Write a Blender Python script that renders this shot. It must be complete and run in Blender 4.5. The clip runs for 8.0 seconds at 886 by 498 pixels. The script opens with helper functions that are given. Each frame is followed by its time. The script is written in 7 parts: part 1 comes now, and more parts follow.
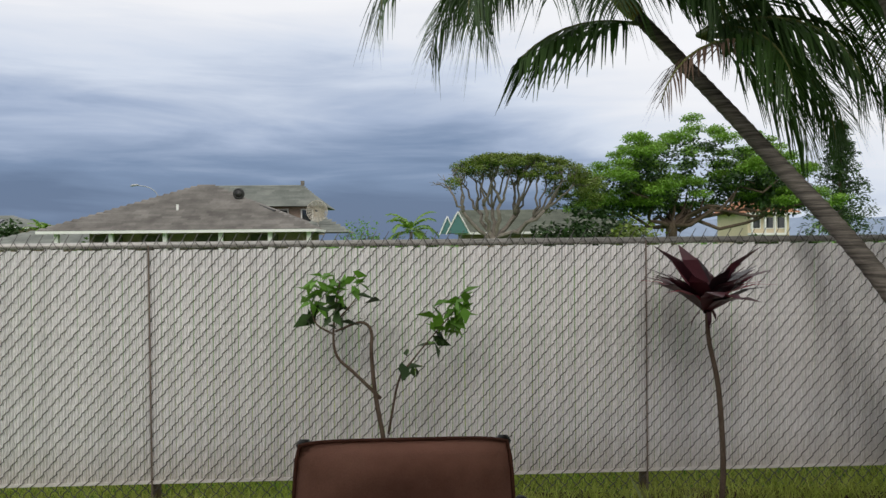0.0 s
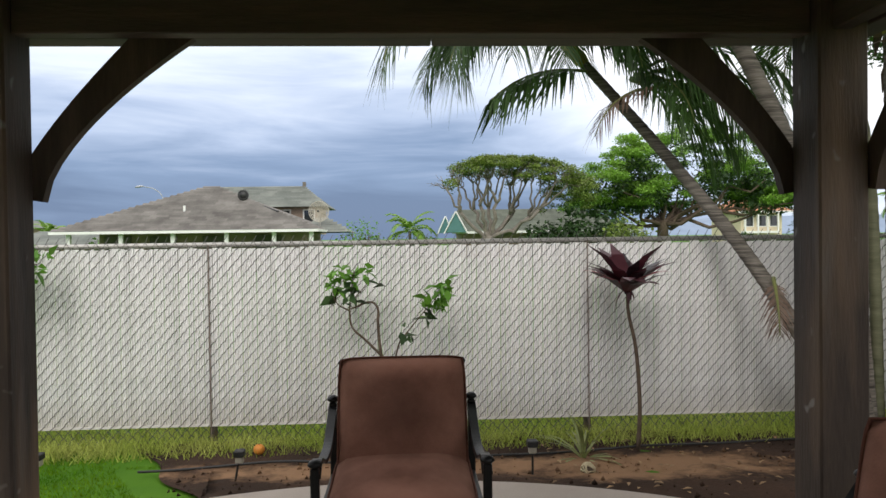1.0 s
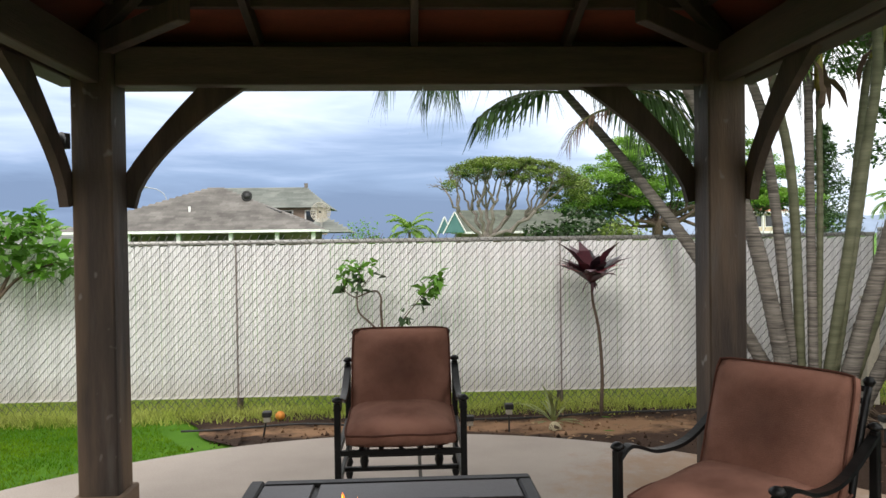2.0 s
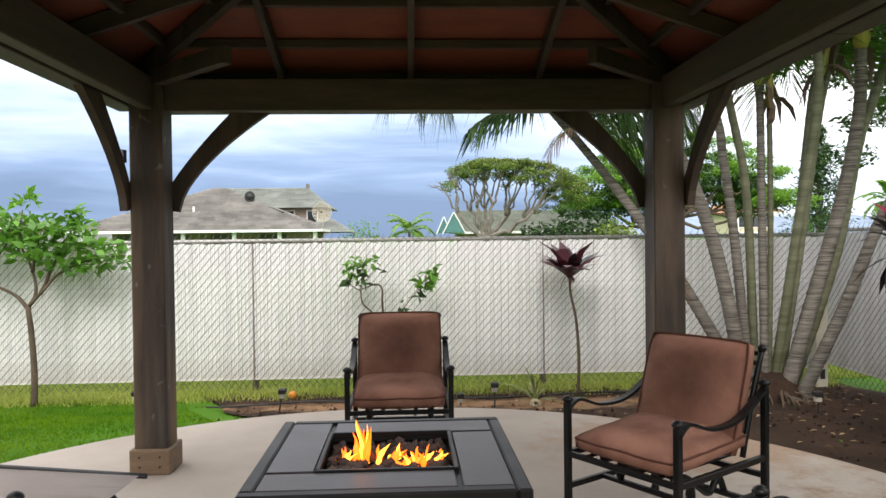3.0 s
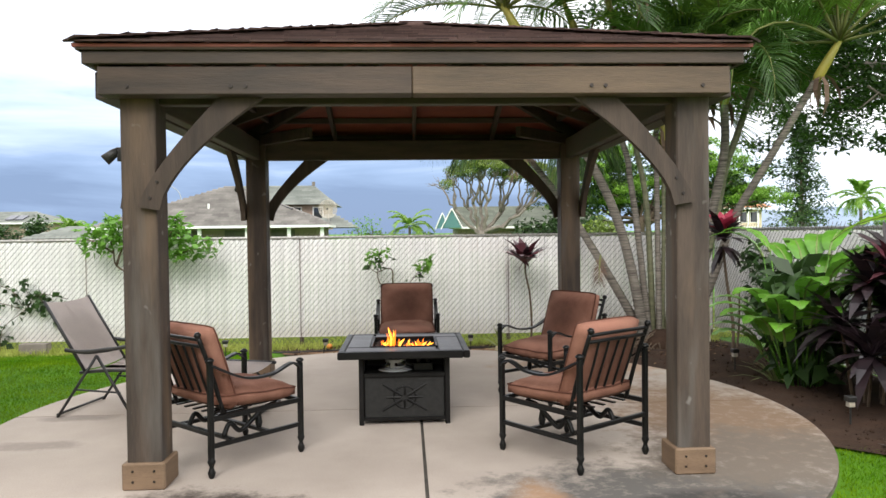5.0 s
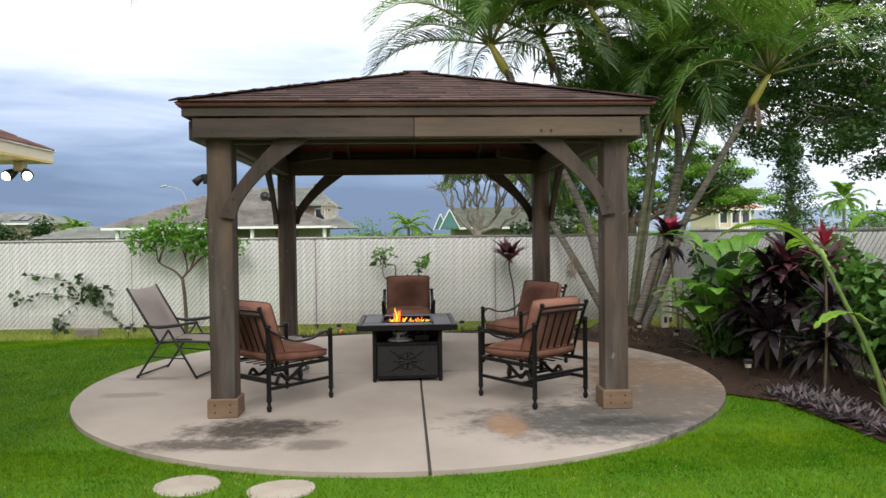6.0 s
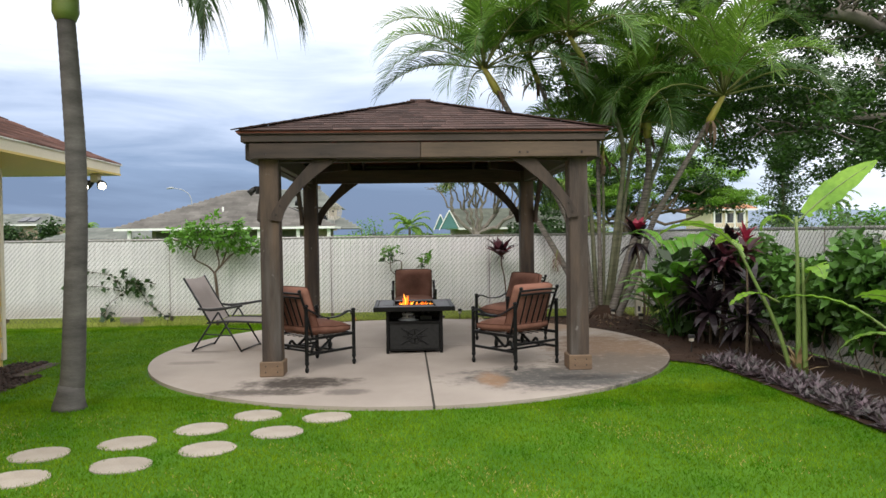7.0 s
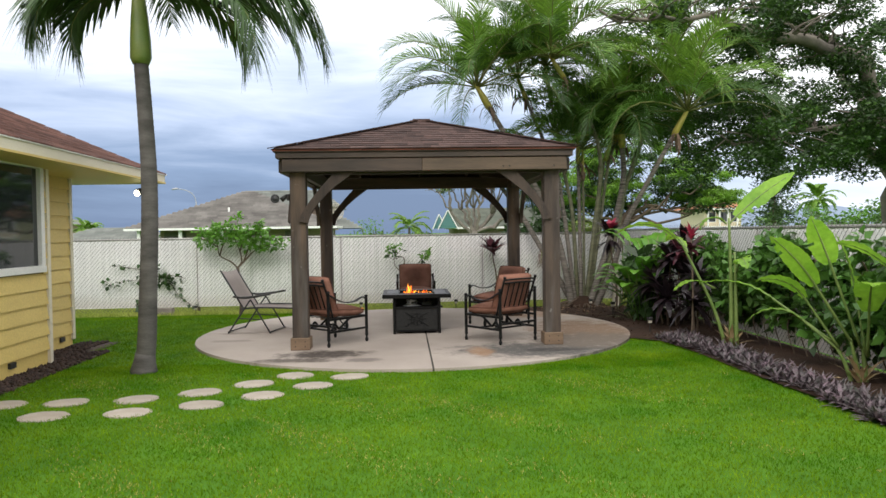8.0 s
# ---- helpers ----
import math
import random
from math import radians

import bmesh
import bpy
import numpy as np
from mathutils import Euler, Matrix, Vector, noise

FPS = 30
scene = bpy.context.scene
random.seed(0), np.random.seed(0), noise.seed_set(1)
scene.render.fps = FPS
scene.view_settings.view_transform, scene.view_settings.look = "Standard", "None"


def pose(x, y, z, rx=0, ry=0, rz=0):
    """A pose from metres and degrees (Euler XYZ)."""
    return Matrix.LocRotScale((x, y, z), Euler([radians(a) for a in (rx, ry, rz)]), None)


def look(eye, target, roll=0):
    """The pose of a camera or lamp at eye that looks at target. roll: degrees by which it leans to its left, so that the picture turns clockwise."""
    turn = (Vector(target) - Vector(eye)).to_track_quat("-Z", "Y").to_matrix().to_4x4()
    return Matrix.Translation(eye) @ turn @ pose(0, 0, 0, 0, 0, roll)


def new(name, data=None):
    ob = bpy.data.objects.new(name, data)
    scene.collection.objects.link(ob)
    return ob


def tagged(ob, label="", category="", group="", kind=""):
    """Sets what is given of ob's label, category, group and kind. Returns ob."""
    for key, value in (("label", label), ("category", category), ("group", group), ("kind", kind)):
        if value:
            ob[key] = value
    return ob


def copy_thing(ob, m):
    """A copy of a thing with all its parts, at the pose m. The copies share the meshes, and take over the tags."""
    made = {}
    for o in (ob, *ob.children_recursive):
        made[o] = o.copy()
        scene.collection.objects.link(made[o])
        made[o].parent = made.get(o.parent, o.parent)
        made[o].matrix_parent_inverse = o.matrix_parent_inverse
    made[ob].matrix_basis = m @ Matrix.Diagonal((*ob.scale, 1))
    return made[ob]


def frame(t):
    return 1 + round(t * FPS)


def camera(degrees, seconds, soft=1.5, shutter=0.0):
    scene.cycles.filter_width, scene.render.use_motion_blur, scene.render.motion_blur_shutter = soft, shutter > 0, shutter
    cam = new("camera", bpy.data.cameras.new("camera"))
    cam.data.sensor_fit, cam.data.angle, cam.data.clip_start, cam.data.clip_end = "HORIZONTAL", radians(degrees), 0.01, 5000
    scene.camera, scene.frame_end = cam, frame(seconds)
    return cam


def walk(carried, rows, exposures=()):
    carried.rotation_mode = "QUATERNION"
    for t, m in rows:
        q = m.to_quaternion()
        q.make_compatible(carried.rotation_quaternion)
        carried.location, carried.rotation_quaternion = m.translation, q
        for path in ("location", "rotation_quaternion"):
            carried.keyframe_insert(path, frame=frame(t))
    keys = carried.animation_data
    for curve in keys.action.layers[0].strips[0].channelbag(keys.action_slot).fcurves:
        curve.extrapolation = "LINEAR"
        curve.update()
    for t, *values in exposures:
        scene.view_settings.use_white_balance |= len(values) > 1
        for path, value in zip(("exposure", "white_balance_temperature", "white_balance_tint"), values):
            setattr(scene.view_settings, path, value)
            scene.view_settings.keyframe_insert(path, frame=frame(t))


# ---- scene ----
cam = camera(62.9, 8.0)
PATH = [
    (0, (-0.088, 0.192, 1.419), (0.008, 2.189, 1.392), -0.6),
    (0.5, (-0.069, -0.463, 1.415), (0.028, 1.534, 1.387), -0.7),
    (1, (-0.072, -1.177, 1.429), (0.026, 0.82, 1.399), -0.8),
    (1.5, (-0.081, -1.76, 1.419), (0.018, 0.238, 1.389), -0.7),
    (1.7, (-0.069, -1.924, 1.416), (0.029, 0.074, 1.387), -0.8),
    (2.8, (-0.051, -2.77, 1.405), (0.048, -0.773, 1.376), -0.7),
    (3, (-0.044, -2.939, 1.404), (0.054, -0.942, 1.375), -0.7),
    (3.5, (-0.033, -3.499, 1.405), (0.066, -1.501, 1.375), -0.7),
    (4, (-0.058, -4.301, 1.416), (0.042, -2.304, 1.383), -0.7),
    (4.5, (-0.063, -5.1, 1.411), (0.034, -3.103, 1.376), -0.7),
    (4.7, (-0.077, -5.406, 1.426), (0.022, -3.409, 1.382), -0.7),
    (5.8, (-0.118, -7.235, 1.458), (-0.02, -5.238, 1.413), -0.7),
    (6, (-0.132, -7.559, 1.461), (-0.029, -5.562, 1.417), -0.7),
    (6.5, (-0.175, -8.381, 1.468), (-0.073, -6.385, 1.423), -0.7),
    (7, (-0.22, -9.191, 1.447), (-0.117, -7.194, 1.404), -0.8),
    (7.5, (-0.269, -10.013, 1.431), (-0.163, -8.016, 1.39), -0.8),
    (8, (-0.288, -10.828, 1.445), (-0.182, -8.831, 1.4), -0.9),
]
walk(cam, [(t, look(eye, target, roll)) for t, eye, target, roll in PATH],
     exposures=[(0.0, -0.35), (0.5, -0.24), (1.0, 0.13), (1.5, 0.38), (3.0, 0.76), (3.5, 0.86), (4.0, 0.9), (4.5, 0.93), (6.0, 0.3), (6.5, 0.27), (8.0, 0.28)])

# ---- sky and sun: overcast, a dark rain bank low over the sea ----
world = bpy.data.worlds.new("overcast_sky")
scene.world = world
world.use_nodes = True
wn, wl = world.node_tree.nodes, world.node_tree.links
wn.clear()


def wnode(kind, **k):
    n = wn.new(kind)
    for a, v in k.items():
        n.inputs[a].default_value = v
    return n


def wmath(op, a, b=None, clamp=False):
    n = wn.new("ShaderNodeMath")
    n.operation, n.use_clamp = op, clamp
    for i, v in enumerate((a, b)):
        if v is None:
            continue
        if isinstance(v, (int, float)):
            n.inputs[i].default_value = v
        else:
            wl.new(v, n.inputs[i])
    return n.outputs[0]


sky = wn.new("ShaderNodeTexSky")
sky.sky_type, sky.sun_disc = "NISHITA", False
sky.sun_elevation, sky.sun_rotation = radians(39), radians(193)
tc = wn.new("ShaderNodeTexCoord")
sep = wn.new("ShaderNodeSeparateXYZ")
wl.new(tc.outputs["Generated"], sep.inputs[0])
flat = wn.new("ShaderNodeMapping")
flat.inputs["Scale"].default_value = (1.6, 1.6, 11.0)
wl.new(tc.outputs["Generated"], flat.inputs[0])
cloud = wnode("ShaderNodeTexNoise", Scale=1.7, Detail=7.0, Roughness=0.55, Distortion=0.4)
wl.new(flat.outputs[0], cloud.inputs["Vector"])
# height above the horizon, lifted away from the rain bank and broken up by the cloud noise
bank = wmath("ADD", wmath("MULTIPLY", sep.outputs[0], 0.55), wmath("MULTIPLY", sep.outputs[1], -0.12))
bank = wmath("MAXIMUM", bank, -0.12)
lift = wmath("ADD", sep.outputs[2], wmath("MULTIPLY", wmath("SUBTRACT", cloud.outputs["Fac"], 0.5), 0.22))
lift = wmath("ADD", lift, wmath("MAXIMUM", wmath("MULTIPLY", bank, 0.62), -0.05))
ramp = wn.new("ShaderNodeValToRGB")
stops = [(0.0, (0.15, 0.213, 0.345)), (0.045, (0.225, 0.31, 0.475)), (0.095, (0.44, 0.53, 0.71)), (0.16, (0.74, 0.81, 0.94)),
         (0.25, (1.0, 1.01, 1.05)), (0.42, (1.15, 1.15, 1.17)), (0.62, (1.35, 1.35, 1.37)), (1.0, (1.5, 1.5, 1.52))]
el = ramp.color_ramp.elements
el[0].position, el[0].color = stops[0][0], (*stops[0][1], 1)
el[1].position, el[1].color = stops[-1][0], (*stops[-1][1], 1)
for p, c in stops[1:-1]:
    e = el.new(p)
    e.color = (*c, 1)
wl.new(lift, ramp.inputs[0])
bg1 = wnode("ShaderNodeBackground", Strength=1.22)
wl.new(ramp.outputs[0], bg1.inputs[0])
bg2 = wnode("ShaderNodeBackground", Strength=0.05)
wl.new(sky.outputs[0], bg2.inputs[0])
add = wn.new("ShaderNodeMixShader")  # the cloud sheet hides most of the clear sky
add.inputs[0].default_value = 0.9
wl.new(bg2.outputs[0], add.inputs[1])
wl.new(bg1.outputs[0], add.inputs[2])
wout = wn.new("ShaderNodeOutputWorld")
wl.new(add.outputs[0], wout.inputs[0])

sun_data = bpy.data.lights.new("sun", "SUN")
sun_data.energy, sun_data.angle, sun_data.color = 1.35, radians(30), (1.0, 0.96, 0.9)
sun = new("sun", sun_data)
sun.matrix_world = look((-5, -22, 18), (0, 0, 0))


# ---- materials ----
def surf(name, a, b, scale=6.0, rough=0.7, metal=0.0, bump=0.15, fine=70.0, isl=0.0, objr=0.0, trans=0.0, detail=6.0, stretch=None, spec=0.5, extra=None, speck=0.0, space="Object"):
    """Two tones by a coarse noise, a fine grain in colour and relief, and a shift from piece to piece."""
    m = bpy.data.materials.new(name)
    m.use_nodes = True
    nd, ln = m.node_tree.nodes, m.node_tree.links
    bs = nd["Principled BSDF"]
    bs.inputs["Metallic"].default_value = metal
    bs.inputs["Specular IOR Level"].default_value = spec
    co = nd.new("ShaderNodeTexCoord").outputs[space]
    if stretch:
        mp = nd.new("ShaderNodeMapping")
        mp.inputs["Scale"].default_value = stretch
        ln.new(co, mp.inputs[0])
        co = mp.outputs[0]

    def noise_at(s, d=detail, r=0.6):
        n = nd.new("ShaderNodeTexNoise")
        n.inputs["Scale"].default_value, n.inputs["Detail"].default_value, n.inputs["Roughness"].default_value = s, d, r
        ln.new(co, n.inputs["Vector"])
        return n.outputs["Fac"]

    def mth(op, x, y, clamp=False):
        n = nd.new("ShaderNodeMath")
        n.operation, n.use_clamp = op, clamp
        for i, v in enumerate((x, y)):
            if isinstance(v, (int, float)):
                n.inputs[i].default_value = v
            else:
                ln.new(v, n.inputs[i])
        return n.outputs[0]

    coarse, grain = noise_at(scale), noise_at(fine, 3.0)
    fac = mth("ADD", mth("MULTIPLY", mth("SUBTRACT", coarse, 0.5), 2.6), 0.5, True)
    mix = nd.new("ShaderNodeMix")
    mix.data_type = "RGBA"
    ln.new(fac, mix.inputs["Factor"])
    mix.inputs[6].default_value, mix.inputs[7].default_value = (*a, 1), (*b, 1)
    col = mix.outputs[2]
    val = mth("ADD", 1.0 - 0.25, mth("MULTIPLY", grain, 0.5))
    if isl:
        g = nd.new("ShaderNodeNewGeometry").outputs["Random Per Island"]
        val = mth("MULTIPLY", val, mth("ADD", 1.0 - isl, mth("MULTIPLY", g, 2 * isl)))
    if objr:
        g = nd.new("ShaderNodeObjectInfo").outputs["Random"]
        val = mth("MULTIPLY", val, mth("ADD", 1.0 - objr, mth("MULTIPLY", g, 2 * objr)))
    if speck:
        s = noise_at(fine * 0.35, 2.0)
        val = mth("MULTIPLY", val, mth("SUBTRACT", 1.0, mth("MULTIPLY", mth("GREATER_THAN", s, 0.66), speck)))
    hsv = nd.new("ShaderNodeHueSaturation")
    ln.new(col, hsv.inputs["Color"])
    ln.new(val, hsv.inputs["Value"])
    col = hsv.outputs[0]
    if extra:
        col = extra(nd, ln, mth, noise_at, col)
    ln.new(col, bs.inputs["Base Color"])
    ln.new(mth("ADD", rough - 0.1, mth("MULTIPLY", coarse, 0.2), True), bs.inputs["Roughness"])
    if bump:
        bp = nd.new("ShaderNodeBump")
        bp.inputs["Strength"].default_value, bp.inputs["Distance"].default_value = bump, 0.01
        ln.new(mth("ADD", grain, coarse), bp.inputs["Height"])
        ln.new(bp.outputs[0], bs.inputs["Normal"])
    if trans:
        tr = nd.new("ShaderNodeBsdfTranslucent")
        ln.new(col, tr.inputs[0])
        ms = nd.new("ShaderNodeMixShader")
        ms.inputs[0].default_value = trans
        ln.new(bs.outputs[0], ms.inputs[1])
        ln.new(tr.outputs[0], ms.inputs[2])
        ln.new(ms.outputs[0], nd["Material Output"].inputs[0])
    return m


def glow(name, colour, strength):
    m = bpy.data.materials.new(name)
    m.use_nodes = True
    bs = m.node_tree.nodes["Principled BSDF"]
    bs.inputs["Base Color"].default_value = (*colour, 1)
    bs.inputs["Emission Color"].default_value = (*colour, 1)
    bs.inputs["Emission Strength"].default_value = strength
    return m


def slab_stains_shade(nd, ln, mth, noise_at, col):
    """Dark algae and rust stains with ragged, speckled outlines on the concrete; the right-hand patches also paint tree
    shade.
    """
    blotch = noise_at(11.0, 6.0, 0.7)
    pos = nd.new("ShaderNodeNewGeometry").outputs["Position"]
    for cx, cy, rx, ry, tone, amount in ((-1.28, -2.05, 0.55, 0.30, (0.055, 0.043, 0.036), 0.95), (-1.55, -2.45, 0.5, 0.16, (0.07, 0.055, 0.045), 0.85),
                                         (-0.78, -2.5, 0.22, 0.13, (0.13, 0.11, 0.10), 0.7), (1.45, -2.05, 1.15, 0.6, (0.088, 0.083, 0.077), 0.95),
                                         # stain at (2.3, -0.4) deepened, patch at (2.2, -1.4) added, for tree shade
                                         (1.55, -2.1, 0.4, 0.14, (0.04, 0.037, 0.035), 0.8), (0.62, -2.1, 0.16, 0.36, (0.34, 0.20, 0.11), 0.7), (2.3, -0.4, 0.8, 1.3, (0.20, 0.135, 0.09), 1.0), (2.2, -1.4, 0.9, 0.7, (0.15, 0.122, 0.098), 0.95),
                                         (1.9, 1.9, 1.0, 0.7, (0.32, 0.205, 0.13), 0.75), (-2.7, -0.75, 0.3, 0.12, (0.2, 0.17, 0.15), 0.6), (-2.75, 0.0, 0.3, 0.1, (0.2, 0.17, 0.15), 0.6)):
        mp = nd.new("ShaderNodeMapping")
        mp.vector_type = "TEXTURE"
        mp.inputs["Location"].default_value, mp.inputs["Scale"].default_value = (cx, cy, 0), (rx, ry, 1)
        ln.new(pos, mp.inputs[0])
        ln2 = nd.new("ShaderNodeVectorMath")
        ln2.operation = "LENGTH"
        ln.new(mp.outputs[0], ln2.inputs[0])
        d = mth("ADD", ln2.outputs["Value"], mth("MULTIPLY", mth("SUBTRACT", noise_at(4.5, 10.0, 0.75), 0.5), 2.2))
        f = mth("MULTIPLY", mth("MULTIPLY", mth("SUBTRACT", 1.15, d), 1.9, True), amount)
        f = mth("MULTIPLY", f, mth("ADD", 0.7, mth("MULTIPLY", mth("SUBTRACT", blotch, 0.38), 3.0, True), True))
        mx = nd.new("ShaderNodeMix")
        mx.data_type = "RGBA"
        ln.new(f, mx.inputs["Factor"])
        ln.new(col, mx.inputs[6])
        mx.inputs[7].default_value = (*tone, 1)
        col = mx.outputs[2]
    return col


def dry_patches(nd, ln, mth, noise_at, col):
    """Dry reddish clay showing in ragged patches of the bed."""
    pos = nd.new("ShaderNodeNewGeometry").outputs["Position"]
    for cx, cy, rx, ry in ((-0.3, 3.75, 1.5, 0.3), (1.5, 3.6, 1.0, 0.45)):
        mp = nd.new("ShaderNodeMapping")
        mp.vector_type = "TEXTURE"
        mp.inputs["Location"].default_value, mp.inputs["Scale"].default_value = (cx, cy, 0), (rx, ry, 1)
        ln.new(pos, mp.inputs[0])
        far = nd.new("ShaderNodeVectorMath")
        far.operation = "LENGTH"
        ln.new(mp.outputs[0], far.inputs[0])
        d = mth("ADD", far.outputs["Value"], mth("MULTIPLY", mth("SUBTRACT", noise_at(3.5, 8.0, 0.7), 0.5), 2.2))
        f = mth("MULTIPLY", mth("MULTIPLY", mth("SUBTRACT", 1.1, d), 1.8, True), 0.95)
        mx = nd.new("ShaderNodeMix")
        mx.data_type = "RGBA"
        ln.new(f, mx.inputs["Factor"])
        ln.new(col, mx.inputs[6])
        mx.inputs[7].default_value = (0.30, 0.175, 0.098, 1)
        col = mx.outputs[2]
    return col


def fence_dirt(nd, ln, mth, noise_at, col):
    """Red dust splashed on the foot of the slats."""
    sp = nd.new("ShaderNodeSeparateXYZ")
    ln.new(nd.new("ShaderNodeNewGeometry").outputs["Position"], sp.inputs[0])
    f = mth("MULTIPLY", mth("SUBTRACT", mth("MULTIPLY", noise_at(1.3), 0.5), sp.outputs[2]), 1.2, True)
    mx = nd.new("ShaderNodeMix")
    mx.data_type = "RGBA"
    ln.new(f, mx.inputs["Factor"])
    ln.new(col, mx.inputs[6])
    mx.inputs[7].default_value = (0.42, 0.33, 0.25, 1)
    return mx.outputs[2]


def cushion_wear(nd, ln, mth, noise_at, col):
    """A dark worn patch in the middle of the back rest and faded pale edges on top."""
    co = nd.new("ShaderNodeTexCoord").outputs["Object"]
    for place, size, tone, amount in (((0, 0.2, 0.68), (0.19, 0.5, 0.16), (0.075, 0.038, 0.028), 0.6), ((0.02, 0.3, 0.885), (0.33, 0.3, 0.07), (0.44, 0.21, 0.15), 0.55), ((0.0, -0.28, 0.47), (0.3, 0.12, 0.06), (0.42, 0.21, 0.15), 0.5)):
        mp = nd.new("ShaderNodeMapping")
        mp.vector_type = "TEXTURE"
        mp.inputs["Location"].default_value, mp.inputs["Scale"].default_value = place, size
        ln.new(co, mp.inputs[0])
        d = nd.new("ShaderNodeVectorMath")
        d.operation = "LENGTH"
        ln.new(mp.outputs[0], d.inputs[0])
        r = mth("ADD", d.outputs["Value"], mth("MULTIPLY", mth("SUBTRACT", noise_at(6.0), 0.5), 1.2))
        mx = nd.new("ShaderNodeMix")
        mx.data_type = "RGBA"
        ln.new(mth("MULTIPLY", mth("SUBTRACT", 1.15, r, True), amount), mx.inputs["Factor"])
        ln.new(col, mx.inputs[6])
        mx.inputs[7].default_value = (*tone, 1)
        col = mx.outputs[2]
    return col


def post_wear(nd, ln, mth, noise_at, col):
    """Sun-bleached grey and tan streaks and small pale scuffs on the timber."""
    pos = nd.new("ShaderNodeNewGeometry").outputs["Position"]
    for scale, low, gain, tone, amount in ((1.4, 0.50, 5.0, (0.21, 0.142, 0.09), 0.7), (2.1, 0.54, 6.0, (0.125, 0.118, 0.108), 0.6), (13.0, 0.705, 14.0, (0.30, 0.29, 0.27), 0.5)):
        mp = nd.new("ShaderNodeMapping")
        mp.inputs["Scale"].default_value = (3.0, 3.0, 0.45) if scale < 5 else (1, 1, 0.8)
        ln.new(pos, mp.inputs[0])
        n = nd.new("ShaderNodeTexNoise")
        n.inputs["Scale"].default_value, n.inputs["Detail"].default_value = scale, 4.0 if scale < 5 else 1.0
        ln.new(mp.outputs[0], n.inputs["Vector"])
        f = mth("MULTIPLY", mth("MULTIPLY", mth("SUBTRACT", n.outputs["Fac"], low), gain, True), amount)
        mx = nd.new("ShaderNodeMix")
        mx.data_type = "RGBA"
        ln.new(f, mx.inputs["Factor"])
        ln.new(col, mx.inputs[6])
        mx.inputs[7].default_value = (*tone, 1)
        col = mx.outputs[2]
    return col


M = {}
M["lawn"] = surf("lawn", (0.045, 0.135, 0.005), (0.085, 0.20, 0.009), 1.1, 0.85, bump=0.6, fine=160, spec=0.2)
M["blade"] = surf("grass_blade", (0.055, 0.170, 0.004), (0.190, 0.300, 0.012), 1.5, 0.7, bump=0, fine=9, isl=0.32, trans=0.3, spec=0.02)
M["wild"] = surf("verge_blade", (0.30, 0.38, 0.06), (0.46, 0.48, 0.13), 1.5, 0.7, bump=0, fine=9, isl=0.35, trans=0.3, spec=0.2)
M["far_ground"] = surf("far_ground", (0.10, 0.15, 0.04), (0.16, 0.19, 0.07), 0.2, 0.9, bump=0.3, fine=30, spec=0.1)
M["soil"] = surf("red_soil", (0.028, 0.018, 0.013), (0.068, 0.040, 0.027), 1.6, 0.95, bump=0.9, fine=55, speck=0.35, spec=0.15, extra=dry_patches)
M["concrete"] = surf("concrete", (0.315, 0.268, 0.23), (0.425, 0.368, 0.32), 0.9, 0.85, bump=0.12, fine=120, extra=slab_stains_shade, spec=0.25, space="Object")
M["stone"] = surf("stepping_stone", (0.31, 0.265, 0.215), (0.42, 0.365, 0.305), 4, 0.9, bump=0.3, fine=90, objr=0.1)
M["joint"] = surf("dark_joint", (0.05, 0.045, 0.04), (0.10, 0.09, 0.075), 6, 0.95)
M["slat"] = surf("white_vinyl_slat", (0.79, 0.775, 0.77), (0.86, 0.845, 0.83), 1.2, 0.5, bump=0.05, fine=40, objr=0.06, isl=0.06, extra=fence_dirt)
M["wire"] = surf("galvanised_wire", (0.07, 0.067, 0.062), (0.15, 0.14, 0.13), 9, 0.5, metal=0.6, bump=0.1)
M["pipe"] = surf("galvanised_pipe", (0.33, 0.32, 0.30), (0.48, 0.46, 0.43), 5, 0.5, metal=0.5, bump=0.1)
M["rust_post"] = surf("weathered_post", (0.13, 0.10, 0.08), (0.22, 0.17, 0.13), 6, 0.8, metal=0.1)
M["cedar"] = surf("stained_cedar", (0.038, 0.030, 0.025), (0.085, 0.062, 0.048), 1.4, 0.7, bump=0.3, fine=16, stretch=(6, 6, 0.7), objr=0.15, spec=0.25)
M["cedar_post"] = surf("weathered_cedar_post", (0.040, 0.032, 0.027), (0.090, 0.066, 0.051), 1.4, 0.7, bump=0.35, fine=16, stretch=(6, 6, 0.7), objr=0.15, spec=0.25, extra=post_wear)
M["cedar_x"] = surf("stained_cedar_beam", (0.040, 0.032, 0.026), (0.092, 0.065, 0.049), 1.4, 0.65, bump=0.25, fine=16, stretch=(1.0, 9, 9), objr=0.14, spec=0.35)
M["cedar_y"] = surf("stained_cedar_side_beam", (0.040, 0.032, 0.026), (0.090, 0.064, 0.049), 1.4, 0.65, bump=0.25, fine=16, stretch=(9, 1.0, 9), objr=0.12, spec=0.35)
M["skirt"] = surf("tan_post_skirt", (0.135, 0.088, 0.054), (0.205, 0.135, 0.083), 3, 0.75, bump=0.2, fine=40, stretch=(1, 1, 6))
M["red_panel"] = surf("red_roof_panel", (0.155, 0.038, 0.02), (0.215, 0.056, 0.028), 2.0, 0.6, bump=0.15, fine=20, stretch=(2, 6, 6), objr=0.1)
M["shingle"] = surf("brown_shingle", (0.042, 0.027, 0.024), (0.092, 0.056, 0.048), 9, 0.9, bump=0.5, fine=180, objr=0.4, isl=0.35, spec=0.2)
